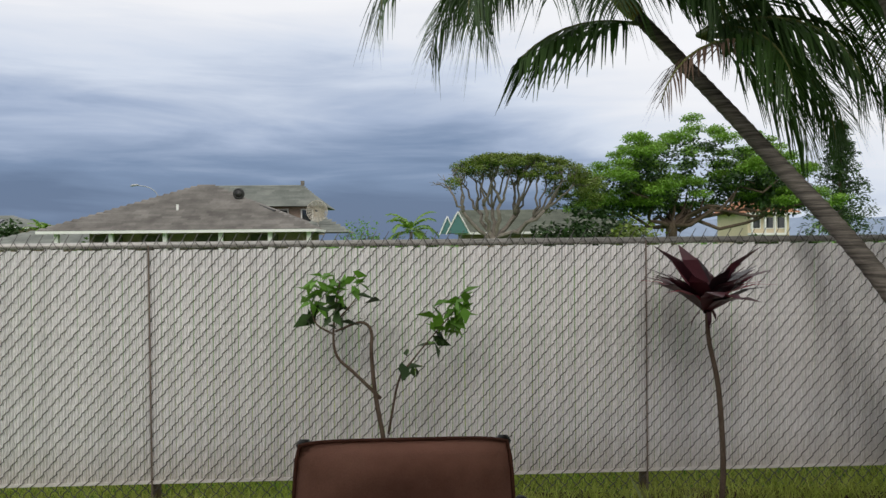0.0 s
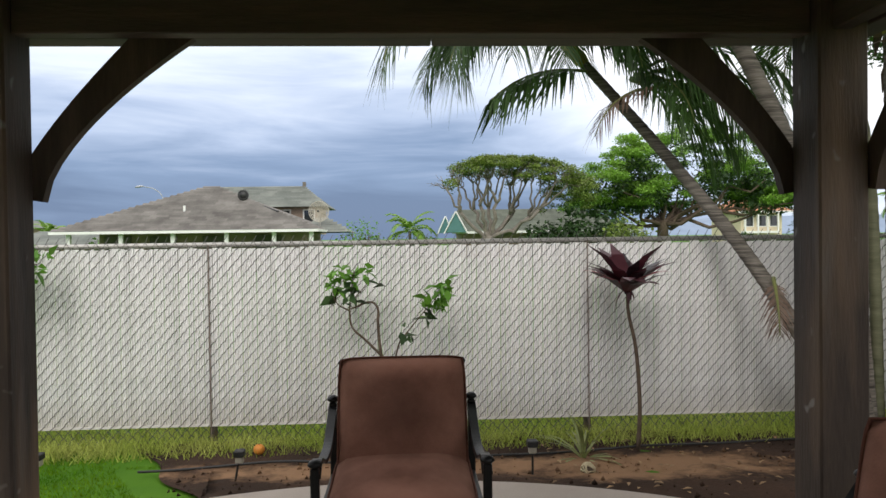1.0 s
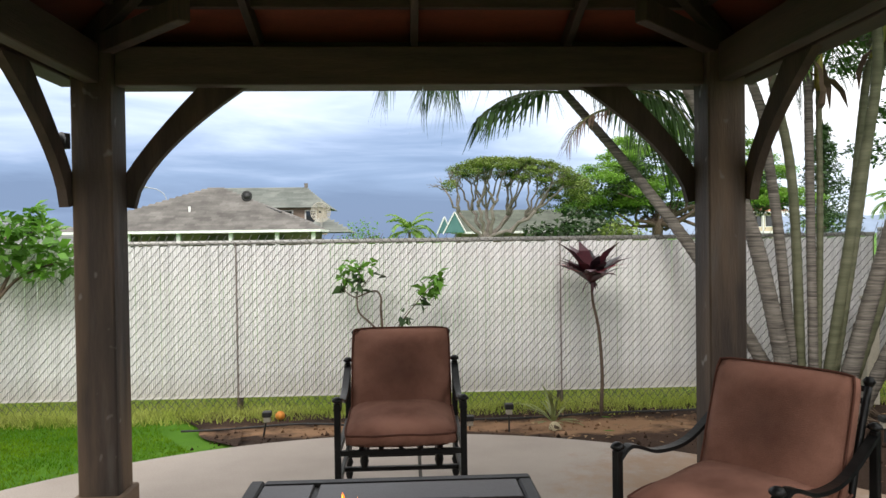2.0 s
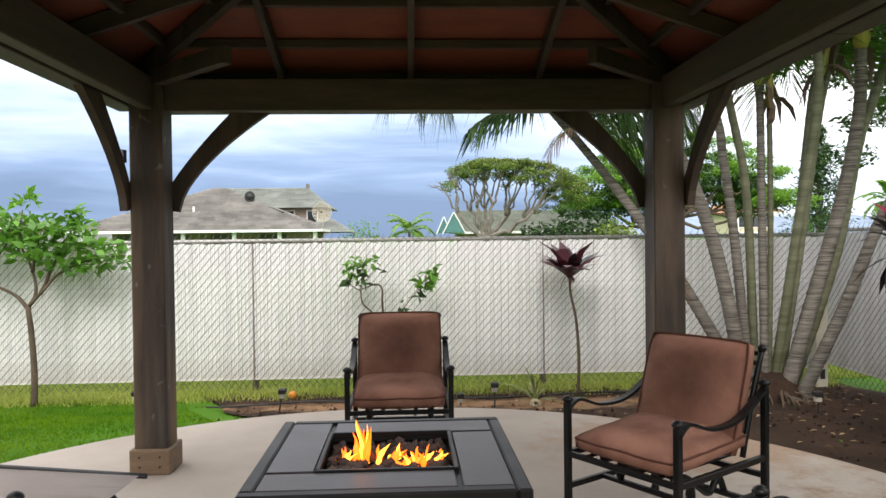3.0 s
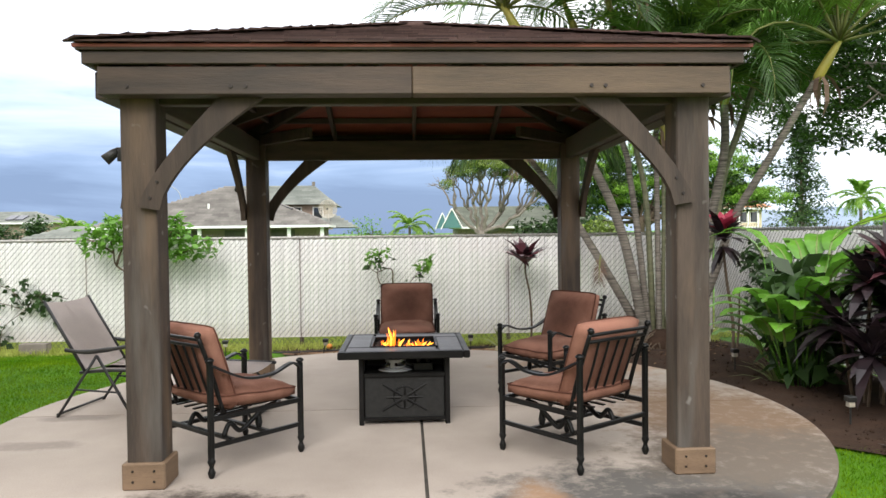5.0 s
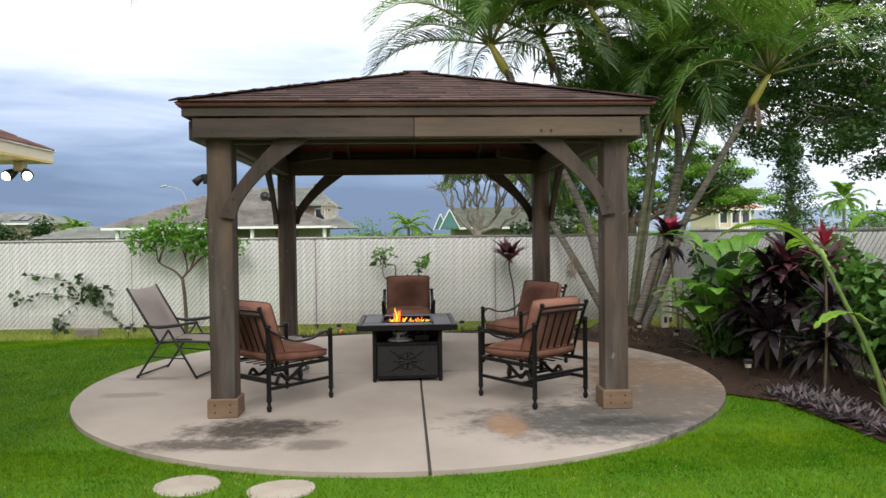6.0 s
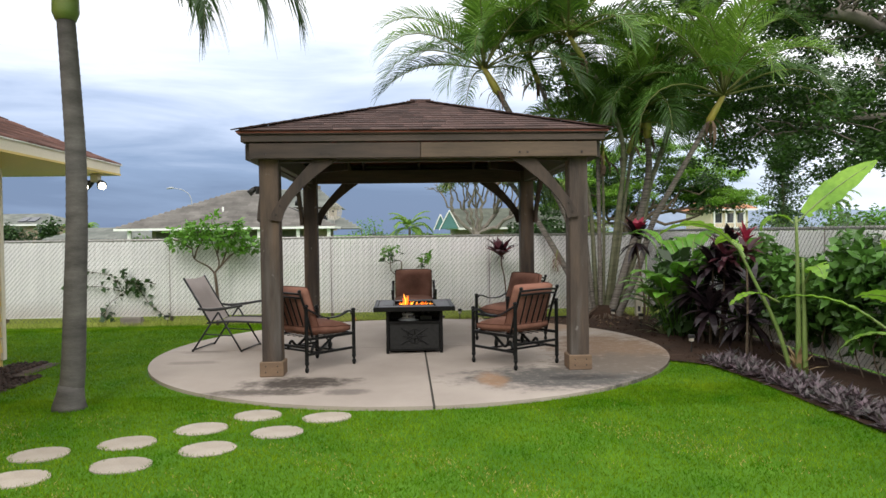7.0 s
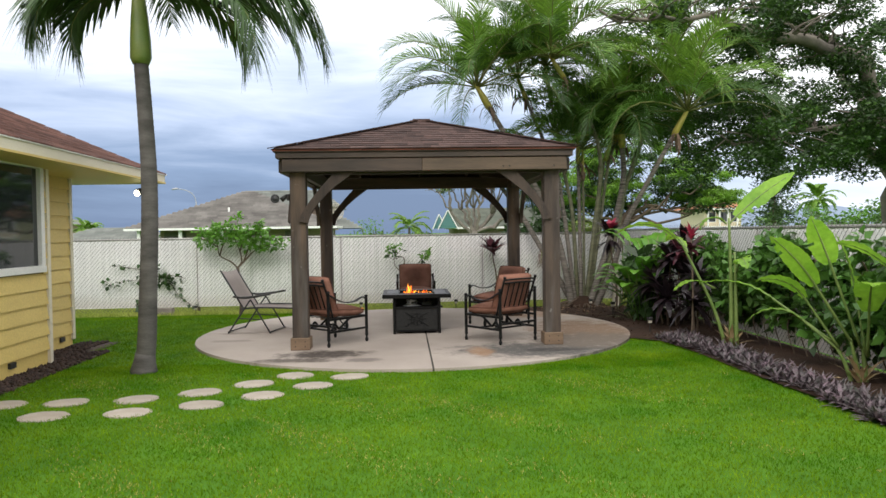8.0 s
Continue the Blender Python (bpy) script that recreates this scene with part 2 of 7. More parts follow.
M["bolt"] = surf("dark_bolt", (0.03, 0.028, 0.026), (0.06, 0.05, 0.045), 20, 0.45, metal=0.8)
M["iron"] = surf("black_cast_aluminium", (0.0045, 0.005, 0.005), (0.010, 0.010, 0.010), 14, 0.36, metal=0.0, bump=0.1, fine=150, spec=0.22)
M["cushion"] = surf("faded_rust_cushion", (0.140, 0.062, 0.042), (0.305, 0.156, 0.112), 2.4, 0.92, bump=0.35, fine=260, spec=0.15, extra=cushion_wear)
M["cedar_new"] = surf("newer_tan_cedar_beam", (0.074, 0.053, 0.036), (0.135, 0.094, 0.062), 1.4, 0.65, bump=0.25, fine=16, stretch=(1.0, 9, 9), spec=0.35)
M["piping"] = surf("cushion_piping", (0.07, 0.030, 0.021), (0.12, 0.05, 0.034), 8, 0.9, spec=0.15)
M["table_metal"] = surf("bronze_black_metal", (0.005, 0.005, 0.005), (0.010, 0.0095, 0.0095), 5, 0.42, metal=0.0, bump=0.08, fine=200, spec=0.15)
M["table_tile"] = surf("slate_tabletop_panel", (0.019, 0.015, 0.016), (0.038, 0.030, 0.031), 6, 0.38, bump=0.08, fine=120, spec=0.3)
M["mesh_panel"] = surf("woven_side_panel", (0.013, 0.013, 0.013), (0.025, 0.025, 0.024), 25, 0.6, fine=260, bump=0.3, spec=0.2)
M["lava"] = surf("lava_rock", (0.025, 0.018, 0.016), (0.075, 0.045, 0.035), 14, 0.95, bump=0.8, fine=90, isl=0.4)
M["white_plastic"] = surf("white_plastic", (0.36, 0.37, 0.37), (0.45, 0.46, 0.46), 5, 0.4)
M["black_plastic"] = surf("black_plastic", (0.012, 0.012, 0.012), (0.028, 0.027, 0.026), 9, 0.5)
M["sling"] = surf("taupe_sling_fabric", (0.46, 0.40, 0.375), (0.53, 0.465, 0.435), 3, 0.85, bump=0.25, fine=300)
M["lounge_frame"] = surf("dark_lounge_frame", (0.022, 0.022, 0.024), (0.045, 0.044, 0.046), 12, 0.45, metal=0.4)
M["palm_bark"] = surf("grey_ringed_palm_trunk", (0.05, 0.044, 0.037), (0.27, 0.24, 0.205), 5.0, 0.9, bump=0.6, fine=24, stretch=(0.8, 0.8, 13.0), spec=0.15)
M["palm_grey"] = surf("smooth_dark_grey_palm_trunk", (0.062, 0.058, 0.053), (0.135, 0.127, 0.116), 3.0, 0.85, bump=0.35, fine=40, stretch=(1, 1, 3.5), spec=0.15)
M["palm_green"] = surf("green_palm_cane", (0.06, 0.068, 0.03), (0.165, 0.16, 0.095), 2.0, 0.7, bump=0.4, fine=24, stretch=(0.8, 0.8, 9.0))
M["crownshaft"] = surf("yellow_green_crownshaft", (0.26, 0.28, 0.05), (0.42, 0.32, 0.06), 3, 0.5, bump=0.1)
M["crown_green"] = surf("green_crownshaft", (0.12, 0.19, 0.035), (0.22, 0.24, 0.05), 2, 0.45, bump=0.1)
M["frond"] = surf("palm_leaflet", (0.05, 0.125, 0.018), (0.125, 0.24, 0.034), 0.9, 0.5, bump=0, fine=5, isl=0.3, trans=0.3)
# lighter copy painting fronds in the light; also the bright far palms
M["frond_light"] = surf("sunlit_palm_leaflet", (0.10, 0.215, 0.022), (0.23, 0.38, 0.05), 0.9, 0.5, bump=0, fine=5, isl=0.3, trans=0.35)
# darker copy painting fronds in shade
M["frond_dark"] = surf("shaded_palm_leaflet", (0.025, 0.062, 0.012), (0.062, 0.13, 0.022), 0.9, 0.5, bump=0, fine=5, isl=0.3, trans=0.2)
M["frond_dry"] = surf("dry_palm_leaflet", (0.11, 0.07, 0.05), (0.19, 0.12, 0.085), 3, 0.8, bump=0, isl=0.3, trans=0.15)
M["rachis"] = surf("palm_rachis", (0.11, 0.13, 0.03), (0.2, 0.2, 0.06), 3, 0.6)
M["bark"] = surf("brown_bark", (0.085, 0.062, 0.045), (0.16, 0.12, 0.088), 9, 0.9, bump=0.6, fine=60, spec=0.15)
M["grey_bark"] = surf("pale_grey_bark", (0.15, 0.13, 0.11), (0.27, 0.235, 0.20), 3, 0.9, bump=0.4, fine=25, spec=0.15)
M["bright_leaf"] = surf("bright_green_leaf", (0.075, 0.20, 0.018), (0.16, 0.35, 0.04), 2.5, 0.45, bump=0, fine=8, isl=0.3, trans=0.35)
# dark foliage; also stands in for shade inside canopies and the hedge
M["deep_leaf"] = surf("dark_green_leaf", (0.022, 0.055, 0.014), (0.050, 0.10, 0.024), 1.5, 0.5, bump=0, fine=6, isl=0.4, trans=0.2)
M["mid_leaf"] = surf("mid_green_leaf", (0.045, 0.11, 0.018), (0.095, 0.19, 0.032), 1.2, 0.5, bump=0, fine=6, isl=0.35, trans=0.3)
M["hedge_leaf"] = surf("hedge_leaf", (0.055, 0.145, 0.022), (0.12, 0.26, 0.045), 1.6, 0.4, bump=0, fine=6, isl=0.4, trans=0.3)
M["olive_leaf"] = surf("olive_leaf", (0.11, 0.165, 0.022), (0.19, 0.255, 0.045), 0.6, 0.6, bump=0, fine=3, isl=0.35, trans=0.25)
M["lime_leaf"] = surf("lime_leaf", (0.13, 0.27, 0.025), (0.24, 0.42, 0.055), 0.5, 0.5, bump=0, fine=3, isl=0.35, trans=0.35)
M["banana"] = surf("banana_leaf", (0.15, 0.33, 0.022), (0.30, 0.52, 0.05), 2.5, 0.38, bump=0.2, fine=20, trans=0.4, isl=0.12)
M["banana_stem"] = surf("banana_stem", (0.10, 0.17, 0.035), (0.20, 0.26, 0.075), 5, 0.5, bump=0.15)
M["straw"] = surf("dry_leaf_sheath", (0.32, 0.22, 0.11), (0.48, 0.36, 0.2), 6, 0.85, trans=0.1)
M["clipping"] = surf("dry_clipping", (0.34, 0.31, 0.07), (0.50, 0.42, 0.15), 6, 0.85, bump=0, isl=0.2, trans=0.2, spec=0.05)
M["burgundy"] = surf("burgundy_leaf", (0.045, 0.012, 0.018), (0.10, 0.022, 0.032), 5, 0.42, bump=0, isl=0.35, trans=0.2)
M["ginger"] = surf("glossy_green_leaf", (0.07, 0.20, 0.018), (0.16, 0.37, 0.042), 3, 0.3, bump=0.1, fine=14, isl=0.2, trans=0.3)
M["pink_leaf"] = surf("crimson_leaf", (0.26, 0.018, 0.045), (0.42, 0.045, 0.085), 5, 0.42, bump=0, isl=0.3, trans=0.3)
M["black_leaf"] = surf("near_black_leaf", (0.014, 0.010, 0.013), (0.032, 0.018, 0.022), 5, 0.4, bump=0, isl=0.4, trans=0.1)
M["rhoeo_top"] = surf("grey_purple_leaf", (0.055, 0.065, 0.05), (0.19, 0.125, 0.155), 9, 0.5, bump=0, isl=0.45, trans=0.15)
M["strap"] = surf("striped_strap_leaf", (0.16, 0.21, 0.06), (0.34, 0.36, 0.16), 6, 0.5, bump=0, isl=0.25, trans=0.25)
M["siding"] = surf("yellow_painted_siding", (0.62, 0.46, 0.14), (0.68, 0.51, 0.165), 2.0, 0.55, bump=0.08, fine=50, objr=0.04)
M["cream"] = surf("cream_trim_paint", (0.66, 0.60, 0.47), (0.72, 0.66, 0.53), 2.0, 0.5, bump=0.05)
M["white_paint"] = surf("white_paint", (0.74, 0.73, 0.70), (0.80, 0.79, 0.76), 2.0, 0.45, bump=0.05)
M["house_shingle"] = surf("red_brown_shingle", (0.10, 0.048, 0.038), (0.19, 0.095, 0.073), 5, 0.9, bump=0.4, fine=120, isl=0.3, spec=0.2)
M["grey_shingle"] = surf("weathered_brown_grey_shingle", (0.105, 0.096, 0.086), (0.20, 0.187, 0.168), 0.9, 0.9, bump=0.4, fine=12, isl=0.18, spec=0.2)
M["green_shingle"] = surf("grey_green_shingle", (0.125, 0.138, 0.122), (0.205, 0.215, 0.19), 0.6, 0.9, bump=0.3, fine=8, isl=0.15, spec=0.2)
M["dark_green_roof"] = surf("dark_green_grey_roof", (0.075, 0.085, 0.065), (0.13, 0.14, 0.11), 0.5, 0.9, bump=0.3, fine=8, isl=0.15, spec=0.2)
M["orange_roof"] = surf("terracotta_roof", (0.36, 0.15, 0.075), (0.45, 0.21, 0.11), 0.6, 0.85, bump=0.3, fine=6)
M["tan_wall"] = surf("tan_wall", (0.33, 0.245, 0.19), (0.39, 0.30, 0.235), 0.5, 0.8, bump=0.1, fine=10)
M["cream_wall"] = surf("pale_yellow_wall", (0.58, 0.50, 0.33), (0.66, 0.57, 0.40), 0.5, 0.8, bump=0.1, fine=10)
M["dark_wall"] = surf("shaded_brown_wall", (0.12, 0.105, 0.09), (0.19, 0.165, 0.14), 0.6, 0.8, bump=0.1, fine=10)
M["teal"] = surf("teal_trim_paint", (0.06, 0.17, 0.16), (0.09, 0.22, 0.21), 1.0, 0.6)
M["solar"] = surf("solar_panel", (0.012, 0.016, 0.03), (0.022, 0.028, 0.05), 1.0, 0.2)
M["dish"] = surf("pale_wire_dish", (0.40, 0.36, 0.29), (0.52, 0.47, 0.39), 3.0, 0.7)
M["hill"] = surf("haze_tinted_hill", (0.17, 0.22, 0.30), (0.21, 0.26, 0.34), 0.002, 0.95, bump=0, fine=0.02)
M["asphalt_lamp"] = surf("pale_lamp_metal", (0.30, 0.31, 0.32), (0.38, 0.39, 0.40), 3, 0.45, metal=0.3)
M["orange"] = surf("orange_peel", (0.62, 0.21, 0.025), (0.72, 0.28, 0.04), 9, 0.5, bump=0.3, fine=150)
M["ball"] = surf("cream_wicker", (0.45, 0.38, 0.23), (0.58, 0.5, 0.33), 9, 0.8)
M["block"] = surf("concrete_block", (0.17, 0.145, 0.125), (0.25, 0.215, 0.185), 6, 0.9, bump=0.4, fine=60)
M["utility"] = surf("cream_utility_post", (0.50, 0.46, 0.36), (0.58, 0.53, 0.43), 3, 0.6)
M["litter"] = surf("dead_leaf", (0.20, 0.12, 0.06), (0.36, 0.24, 0.13), 6, 0.9, bump=0, isl=0.4)
M["flame"] = glow("flame", (1.0, 0.17, 0.008), 1.35)
M["flame_core"] = glow("flame_core", (1.0, 0.38, 0.035), 2.4)
M["lamp_glow"] = glow("lamp_glow", (1.0, 0.9, 0.68), 9.0)
glass = bpy.data.materials.new("window_glass")
glass.use_nodes = True
gb = glass.node_tree.nodes["Principled BSDF"]
gb.inputs["Base Color"].default_value, gb.inputs["Roughness"].default_value = (0.02, 0.025, 0.028, 1), 0.04
gb.inputs["Specular IOR Level"].default_value = 0.8
M["glass"] = glass


# ---- mesh helpers ----
def thing(name, at=(0, 0, 0), label="", category="", group="", kind="", turn=0.0):
    ob = new(name)
    ob.empty_display_size = 0.1
    ob.matrix_world = pose(*at, 0, 0, turn)
    return tagged(ob, label, category, group, kind)


def put(ob, parent, label=""):
    ob.parent = parent
    if label:
        ob["label"] = label
    return ob


def part(name, bm, material, parent=None, label="", smooth=False):
    me = bpy.data.meshes.new(name)
    bm.normal_update()
    bm.to_mesh(me)
    bm.free()
    me.materials.append(M[material] if isinstance(material, str) else material)
    if smooth:
        me.polygons.foreach_set("use_smooth", [True] * len(me.polygons))
    ob = new(name, me)
    return put(ob, parent, label) if parent else ob


def fast(name, verts, faces, material, parent=None, label="", smooth=False):
    """An object from arrays: verts (n, 3), faces (m, k) of one corner count."""
    verts, faces = np.asarray(verts, dtype=np.float32), np.asarray(faces, dtype=np.int32)
    me = bpy.data.meshes.new(name)
    me.vertices.add(len(verts))
    me.vertices.foreach_set("co", verts.ravel())
    k = faces.shape[1]
    me.loops.add(faces.size)
    me.loops.foreach_set("vertex_index", faces.ravel())
    me.polygons.add(len(faces))
    me.polygons.foreach_set("loop_start", np.arange(0, faces.size, k, dtype=np.int32))
    me.update(calc_edges=True)
    me.validate()
    me.materials.append(M[material])
    if smooth:
        me.polygons.foreach_set("use_smooth", [True] * len(me.polygons))
    ob = new(name, me)
    return put(ob, parent, label) if parent else ob


def box(bm, x0, x1, y0, y1, z0, z1, bevel=0.0, m=None):
    r = bmesh.ops.create_cube(bm, size=1.0)
    vs = r["verts"]
    for v in vs:
        v.co = Vector((x0 + (v.co.x + 0.5) * (x1 - x0), y0 + (v.co.y + 0.5) * (y1 - y0), z0 + (v.co.z + 0.5) * (z1 - z0)))
    if bevel:
        es = list({e for v in vs for e in v.link_edges})
        out = bmesh.ops.bevel(bm, geom=es, offset=bevel, segments=1, affect="EDGES", profile=0.5)
        vs = list({v for f in out["faces"] for v in f.verts} | {v for v in vs if v.is_valid})
    if m is not None:
        bmesh.ops.transform(bm, matrix=m, verts=vs)
    return bm


def boxed(*a, **k):
    return box(bmesh.new(), *a, **k)


def tube(bm, pts, radii, n=8, cap=True):
    """A tube along points, with a radius at each."""
    pts = [Vector(p) for p in pts]
    if isinstance(radii, (int, float)):
        radii = [radii] * len(pts)
    rings, side = [], None
    for i, p in enumerate(pts):
        d = (pts[min(i + 1, len(pts) - 1)] - pts[max(i - 1, 0)]).normalized()
        if side is None:
            side = d.cross(Vector((0, 0, 1)) if abs(d.z) < 0.9 else Vector((1, 0, 0))).normalized()
        side = (side - d * side.dot(d)).normalized()
        up = d.cross(side)
        rings.append([bm.verts.new(p + (side * math.cos(a) + up * math.sin(a)) * radii[i]) for a in (2 * math.pi * j / n for j in range(n))])
    for a, b in zip(rings, rings[1:]):
        for j in range(n):
            bm.faces.new((a[j], a[(j + 1) % n], b[(j + 1) % n], b[j]))
    if cap:
        bm.faces.new(rings[0][::-1])
        bm.faces.new(rings[-1])
    return bm


def tubed(*a, **k):
    return tube(bmesh.new(), *a, **k)


def bend(pts, n=10):
    """A smooth curve through control points (Catmull-Rom)."""
    p = [Vector(q) for q in pts]
    p = [p[0] * 2 - p[1]] + p + [p[-1] * 2 - p[-2]]
    out = []
    for i in range(1, len(p) - 2):
        for j in range(n):
            t = j / n
            out.append(0.5 * ((2 * p[i]) + (p[i + 1] - p[i - 1]) * t + (2 * p[i - 1] - 5 * p[i] + 4 * p[i + 1] - p[i + 2]) * t * t
                              + (3 * p[i] - p[i - 1] - 3 * p[i + 1] + p[i + 2]) * t ** 3))
    return out + [p[-2]]


def prism(bm, outline, y0, y1):
    """An outline in x and z, drawn out along y."""
    a = [bm.verts.new((x, y0, z)) for x, z in outline]
    b = [bm.verts.new((x, y1, z)) for x, z in outline]
    bm.faces.new(a)
    bm.faces.new(b[::-1])
    for i in range(len(a)):
        j = (i + 1) % len(a)
        bm.faces.new((a[j], a[i], b[i], b[j]))
    return bm


def leaf_points(rng, centres, radii, n, squash=1.0):
    """n points in a cloud of soft balls, more of them near the surface."""
    centres, radii = np.asarray(centres, float), np.asarray(radii, float)
    pick = rng.choice(len(centres), n, p=radii ** 2 / (radii ** 2).sum())
    d = rng.normal(size=(n, 3))
    d /= np.linalg.norm(d, axis=1)[:, None]
    r = radii[pick] * rng.random(n) ** 0.45
    d[:, 2] *= squash
    return centres[pick] + d * r[:, None]


def leaf_arrays(rng, pts, size, aspect=0.45, flat=0.5, droop=0.0, out=None):
    """A folded leaf of four corners at each point."""
    n = len(pts)
    d = rng.normal(size=(n, 3))
    d[:, 2] = d[:, 2] * (1 - flat) - droop
    if out is not None:
        d = d * 0.6 + out
    d /= np.linalg.norm(d, axis=1)[:, None]
    s = np.cross(d, rng.normal(size=(n, 3)) * (1 - flat) + np.array([0, 0, 1.0]))
    s /= np.linalg.norm(s, axis=1)[:, None] + 1e-9
    up = np.cross(s, d)
    ln = size * (0.65 + 0.7 * rng.random(n))[:, None]
    w = ln * aspect * 0.5
    mid = pts + d * ln * 0.45
    v = np.stack([pts, mid + s * w + up * w * 0.35, pts + d * ln - up * ln * 0.08, mid - s * w + up * w * 0.35], axis=1).reshape(-1, 3)
    f = np.arange(4 * n).reshape(n, 4)
    return v, f


def frond_arrays(rng, base, heading, rise, length, droop, leaflet=0.45, pairs=38, hang=0.5, width=0.022, stalk=0.14):
    """An arching pinnate leaf: returns the rib's points and the leaflets' corners."""
    base = np.array(base, float)
    h = np.array([math.cos(heading), math.sin(heading), 0.0])
    side = np.array([-h[1], h[0], 0.0])
    rib, p = [], base.copy()
    steps = 24
    for i in range(steps + 1):
        rib.append(p.copy())
        a = rise - droop * (i / steps) ** 1.35
        p = p + (h * math.cos(a) + np.array([0, 0, math.sin(a)])) * length / steps
    rib = np.array(rib)
    vs = []
    for k in range(pairs):
        u = stalk + (1 - stalk) * (k + 0.5) / pairs
        x = u * steps
        i = min(int(x), steps - 1)
        c = rib[i] + (rib[i + 1] - rib[i]) * (x - i)
        fw = (rib[i + 1] - rib[i]) / np.linalg.norm(rib[i + 1] - rib[i])
        ll = leaflet * (0.45 + 0.55 * math.sin(math.pi * min(1, 0.15 + u * 0.8))) * (0.85 + 0.3 * rng.random())
        if u > 0.9:
            ll *= 0.6
        for sgn in (-1, 1):
            d = side * sgn * 0.75 + fw * (0.55 + 0.5 * u) + np.array([0, 0, 0.12]) + rng.normal(size=3) * 0.07
            d /= np.linalg.norm(d)
            up = np.cross(fw, side * sgn) * sgn
            m = c + d * ll * 0.5
            m[2] -= hang * ll * 0.14
            t = c + d * ll * 0.92
            t[2] -= hang * ll * (0.55 + 0.2 * rng.random())
            wv = fw * width * (0.5 + 0.5 * math.sin(math.pi * u))
            vs.append([c - wv * 0.4, c + wv * 0.4, m + wv * 0.6, m - wv * 0.6])
            vs.append([m - wv * 0.6, m + wv * 0.6, t + wv * 0.07, t - wv * 0.07])
    return rib, np.array(vs).reshape(-1, 3)


def feather_arrays(rng, base, heading, rise, length, droop, leaflet=0.55, pairs=54, hang=0.35, width=0.032, twist=0.0):
    """A long arching feather leaf whose leaflets stand in a shallow V and hang at their tips: rib points, leaflet corners."""
    h = np.array([math.cos(heading), math.sin(heading), 0.0])
    side = np.array([-h[1], h[0], 0.0])
    rib, p, steps = [], np.array(base, float), 24
    for i in range(steps + 1):
        rib.append(p.copy())
        a = rise - droop * (i / steps) ** 1.9
        p = p + (h * math.cos(a) + np.array([0, 0, math.sin(a)])) * length / steps
    rib = np.array(rib)
    vs = []
    for k in range(pairs):
        u = 0.17 + 0.83 * (k + 0.5) / pairs
        x = u * steps
        i = min(int(x), steps - 1)
        c = rib[i] + (rib[i + 1] - rib[i]) * (x - i)
        fw = (rib[i + 1] - rib[i]) / np.linalg.norm(rib[i + 1] - rib[i])
        up = np.cross(fw, side)
        up *= 1 if up @ (np.cross(h, side)) >= 0 else -1
        ll = leaflet * (0.35 + 0.65 * math.sin(math.pi * min(1, 0.18 + u * 0.72))) * rng.uniform(0.85, 1.12)
        for sgn in (-1, 1):
            if rng.random() < 0.04:
                continue
            d = side * sgn * (0.85 - 0.35 * u) + fw * (0.35 + 0.75 * u) + up * (0.42 + twist * sgn) + rng.normal(size=3) * 0.05
            d /= np.linalg.norm(d)
            drop = hang * rng.uniform(0.75, 1.25)
            m1, m2, t = c + d * ll * 0.4, c + d * ll * 0.74, c + d * ll * 0.98
            m1[2] -= drop * ll * 0.06
            m2[2] -= drop * ll * 0.32
            t[2] -= drop * ll * 0.85
            w = fw * width * (0.6 + 0.4 * math.sin(math.pi * u)) * 0.5
            for (pa, wa), (pb, wb) in zip(((c, 0.35), (m1, 1.0), (m2, 0.75)), ((m1, 1.0), (m2, 0.75), (t, 0.08))):
                vs += [pa - w * wa, pa + w * wa, pb + w * wb, pb - w * wb]
    return rib, np.array(vs).reshape(-1, 3)


def rosette(rng, n, length, width, spread=(15, 75), curl=0.5, segs=3):
    """Strap leaves that spring from one point: corners of their quads."""
    vs = []
    for k in range(n):
        az = 2.399 * k + rng.random() * 0.5
        e = math.radians(spread[0] + (spread[1] - spread[0]) * rng.random())
        ll, p = length * (0.7 + 0.5 * rng.random()), np.zeros(3)
        s = np.array([-math.sin(az), math.cos(az), 0.0])
        prev = None
        for i in range(segs + 1):
            u = i / segs
            w = width * math.sin(math.pi * (0.12 + 0.86 * u)) * 0.5
            cur = (p - s * w, p + s * w)
            if prev is not None:
                vs += [prev[0], prev[1], cur[1], cur[0]]
            prev = cur
            a = e - curl * u * 1.6
            p = p + np.array([math.cos(az) * math.cos(a), math.sin(az) * math.cos(a), math.sin(a)]) * ll / segs
    return np.array(vs)


def quads(v):
    return np.arange(len(v)).reshape(-1, 4)


# ---- ground, beds, slab ----
FENCE_Y, SIDE_X, RAIL_Z = 4.59, 4.43, 1.40
SLAB_C, SLAB_R = (-0.15, -0.03), 3.11
rng = np.random.default_rng(7)


def smooth(a, b, x):
    t = np.clip((x - a) / (b - a), 0, 1)
    return t * t * (3 - 2 * t)


def ground_height(x, y):
    return -0.035 - 0.14 * smooth(2.4, 4.2, y)


xs = np.concatenate([[-4000, -1500, -500, -200, -90, -45, -25], np.arange(-16, 9.01, 0.25), [14, 25, 45, 90, 200, 500, 1500, 4000]])
ys = np.concatenate([[-4000, -1000, -200, -60, -25], np.arange(-15, 9.01, 0.25), [14, 25, 45, 90, 200, 500, 1500, 4000]])
gx, gy = np.meshgrid(xs, ys, indexing="ij")
gz = ground_height(gx, gy)
gv = np.stack([gx, gy, gz], axis=-1).reshape(-1, 3)
ni, nj = len(xs), len(ys)
ii, jj = np.meshgrid(np.arange(ni - 1), np.arange(nj - 1), indexing="ij")
a = (ii * nj + jj).ravel()
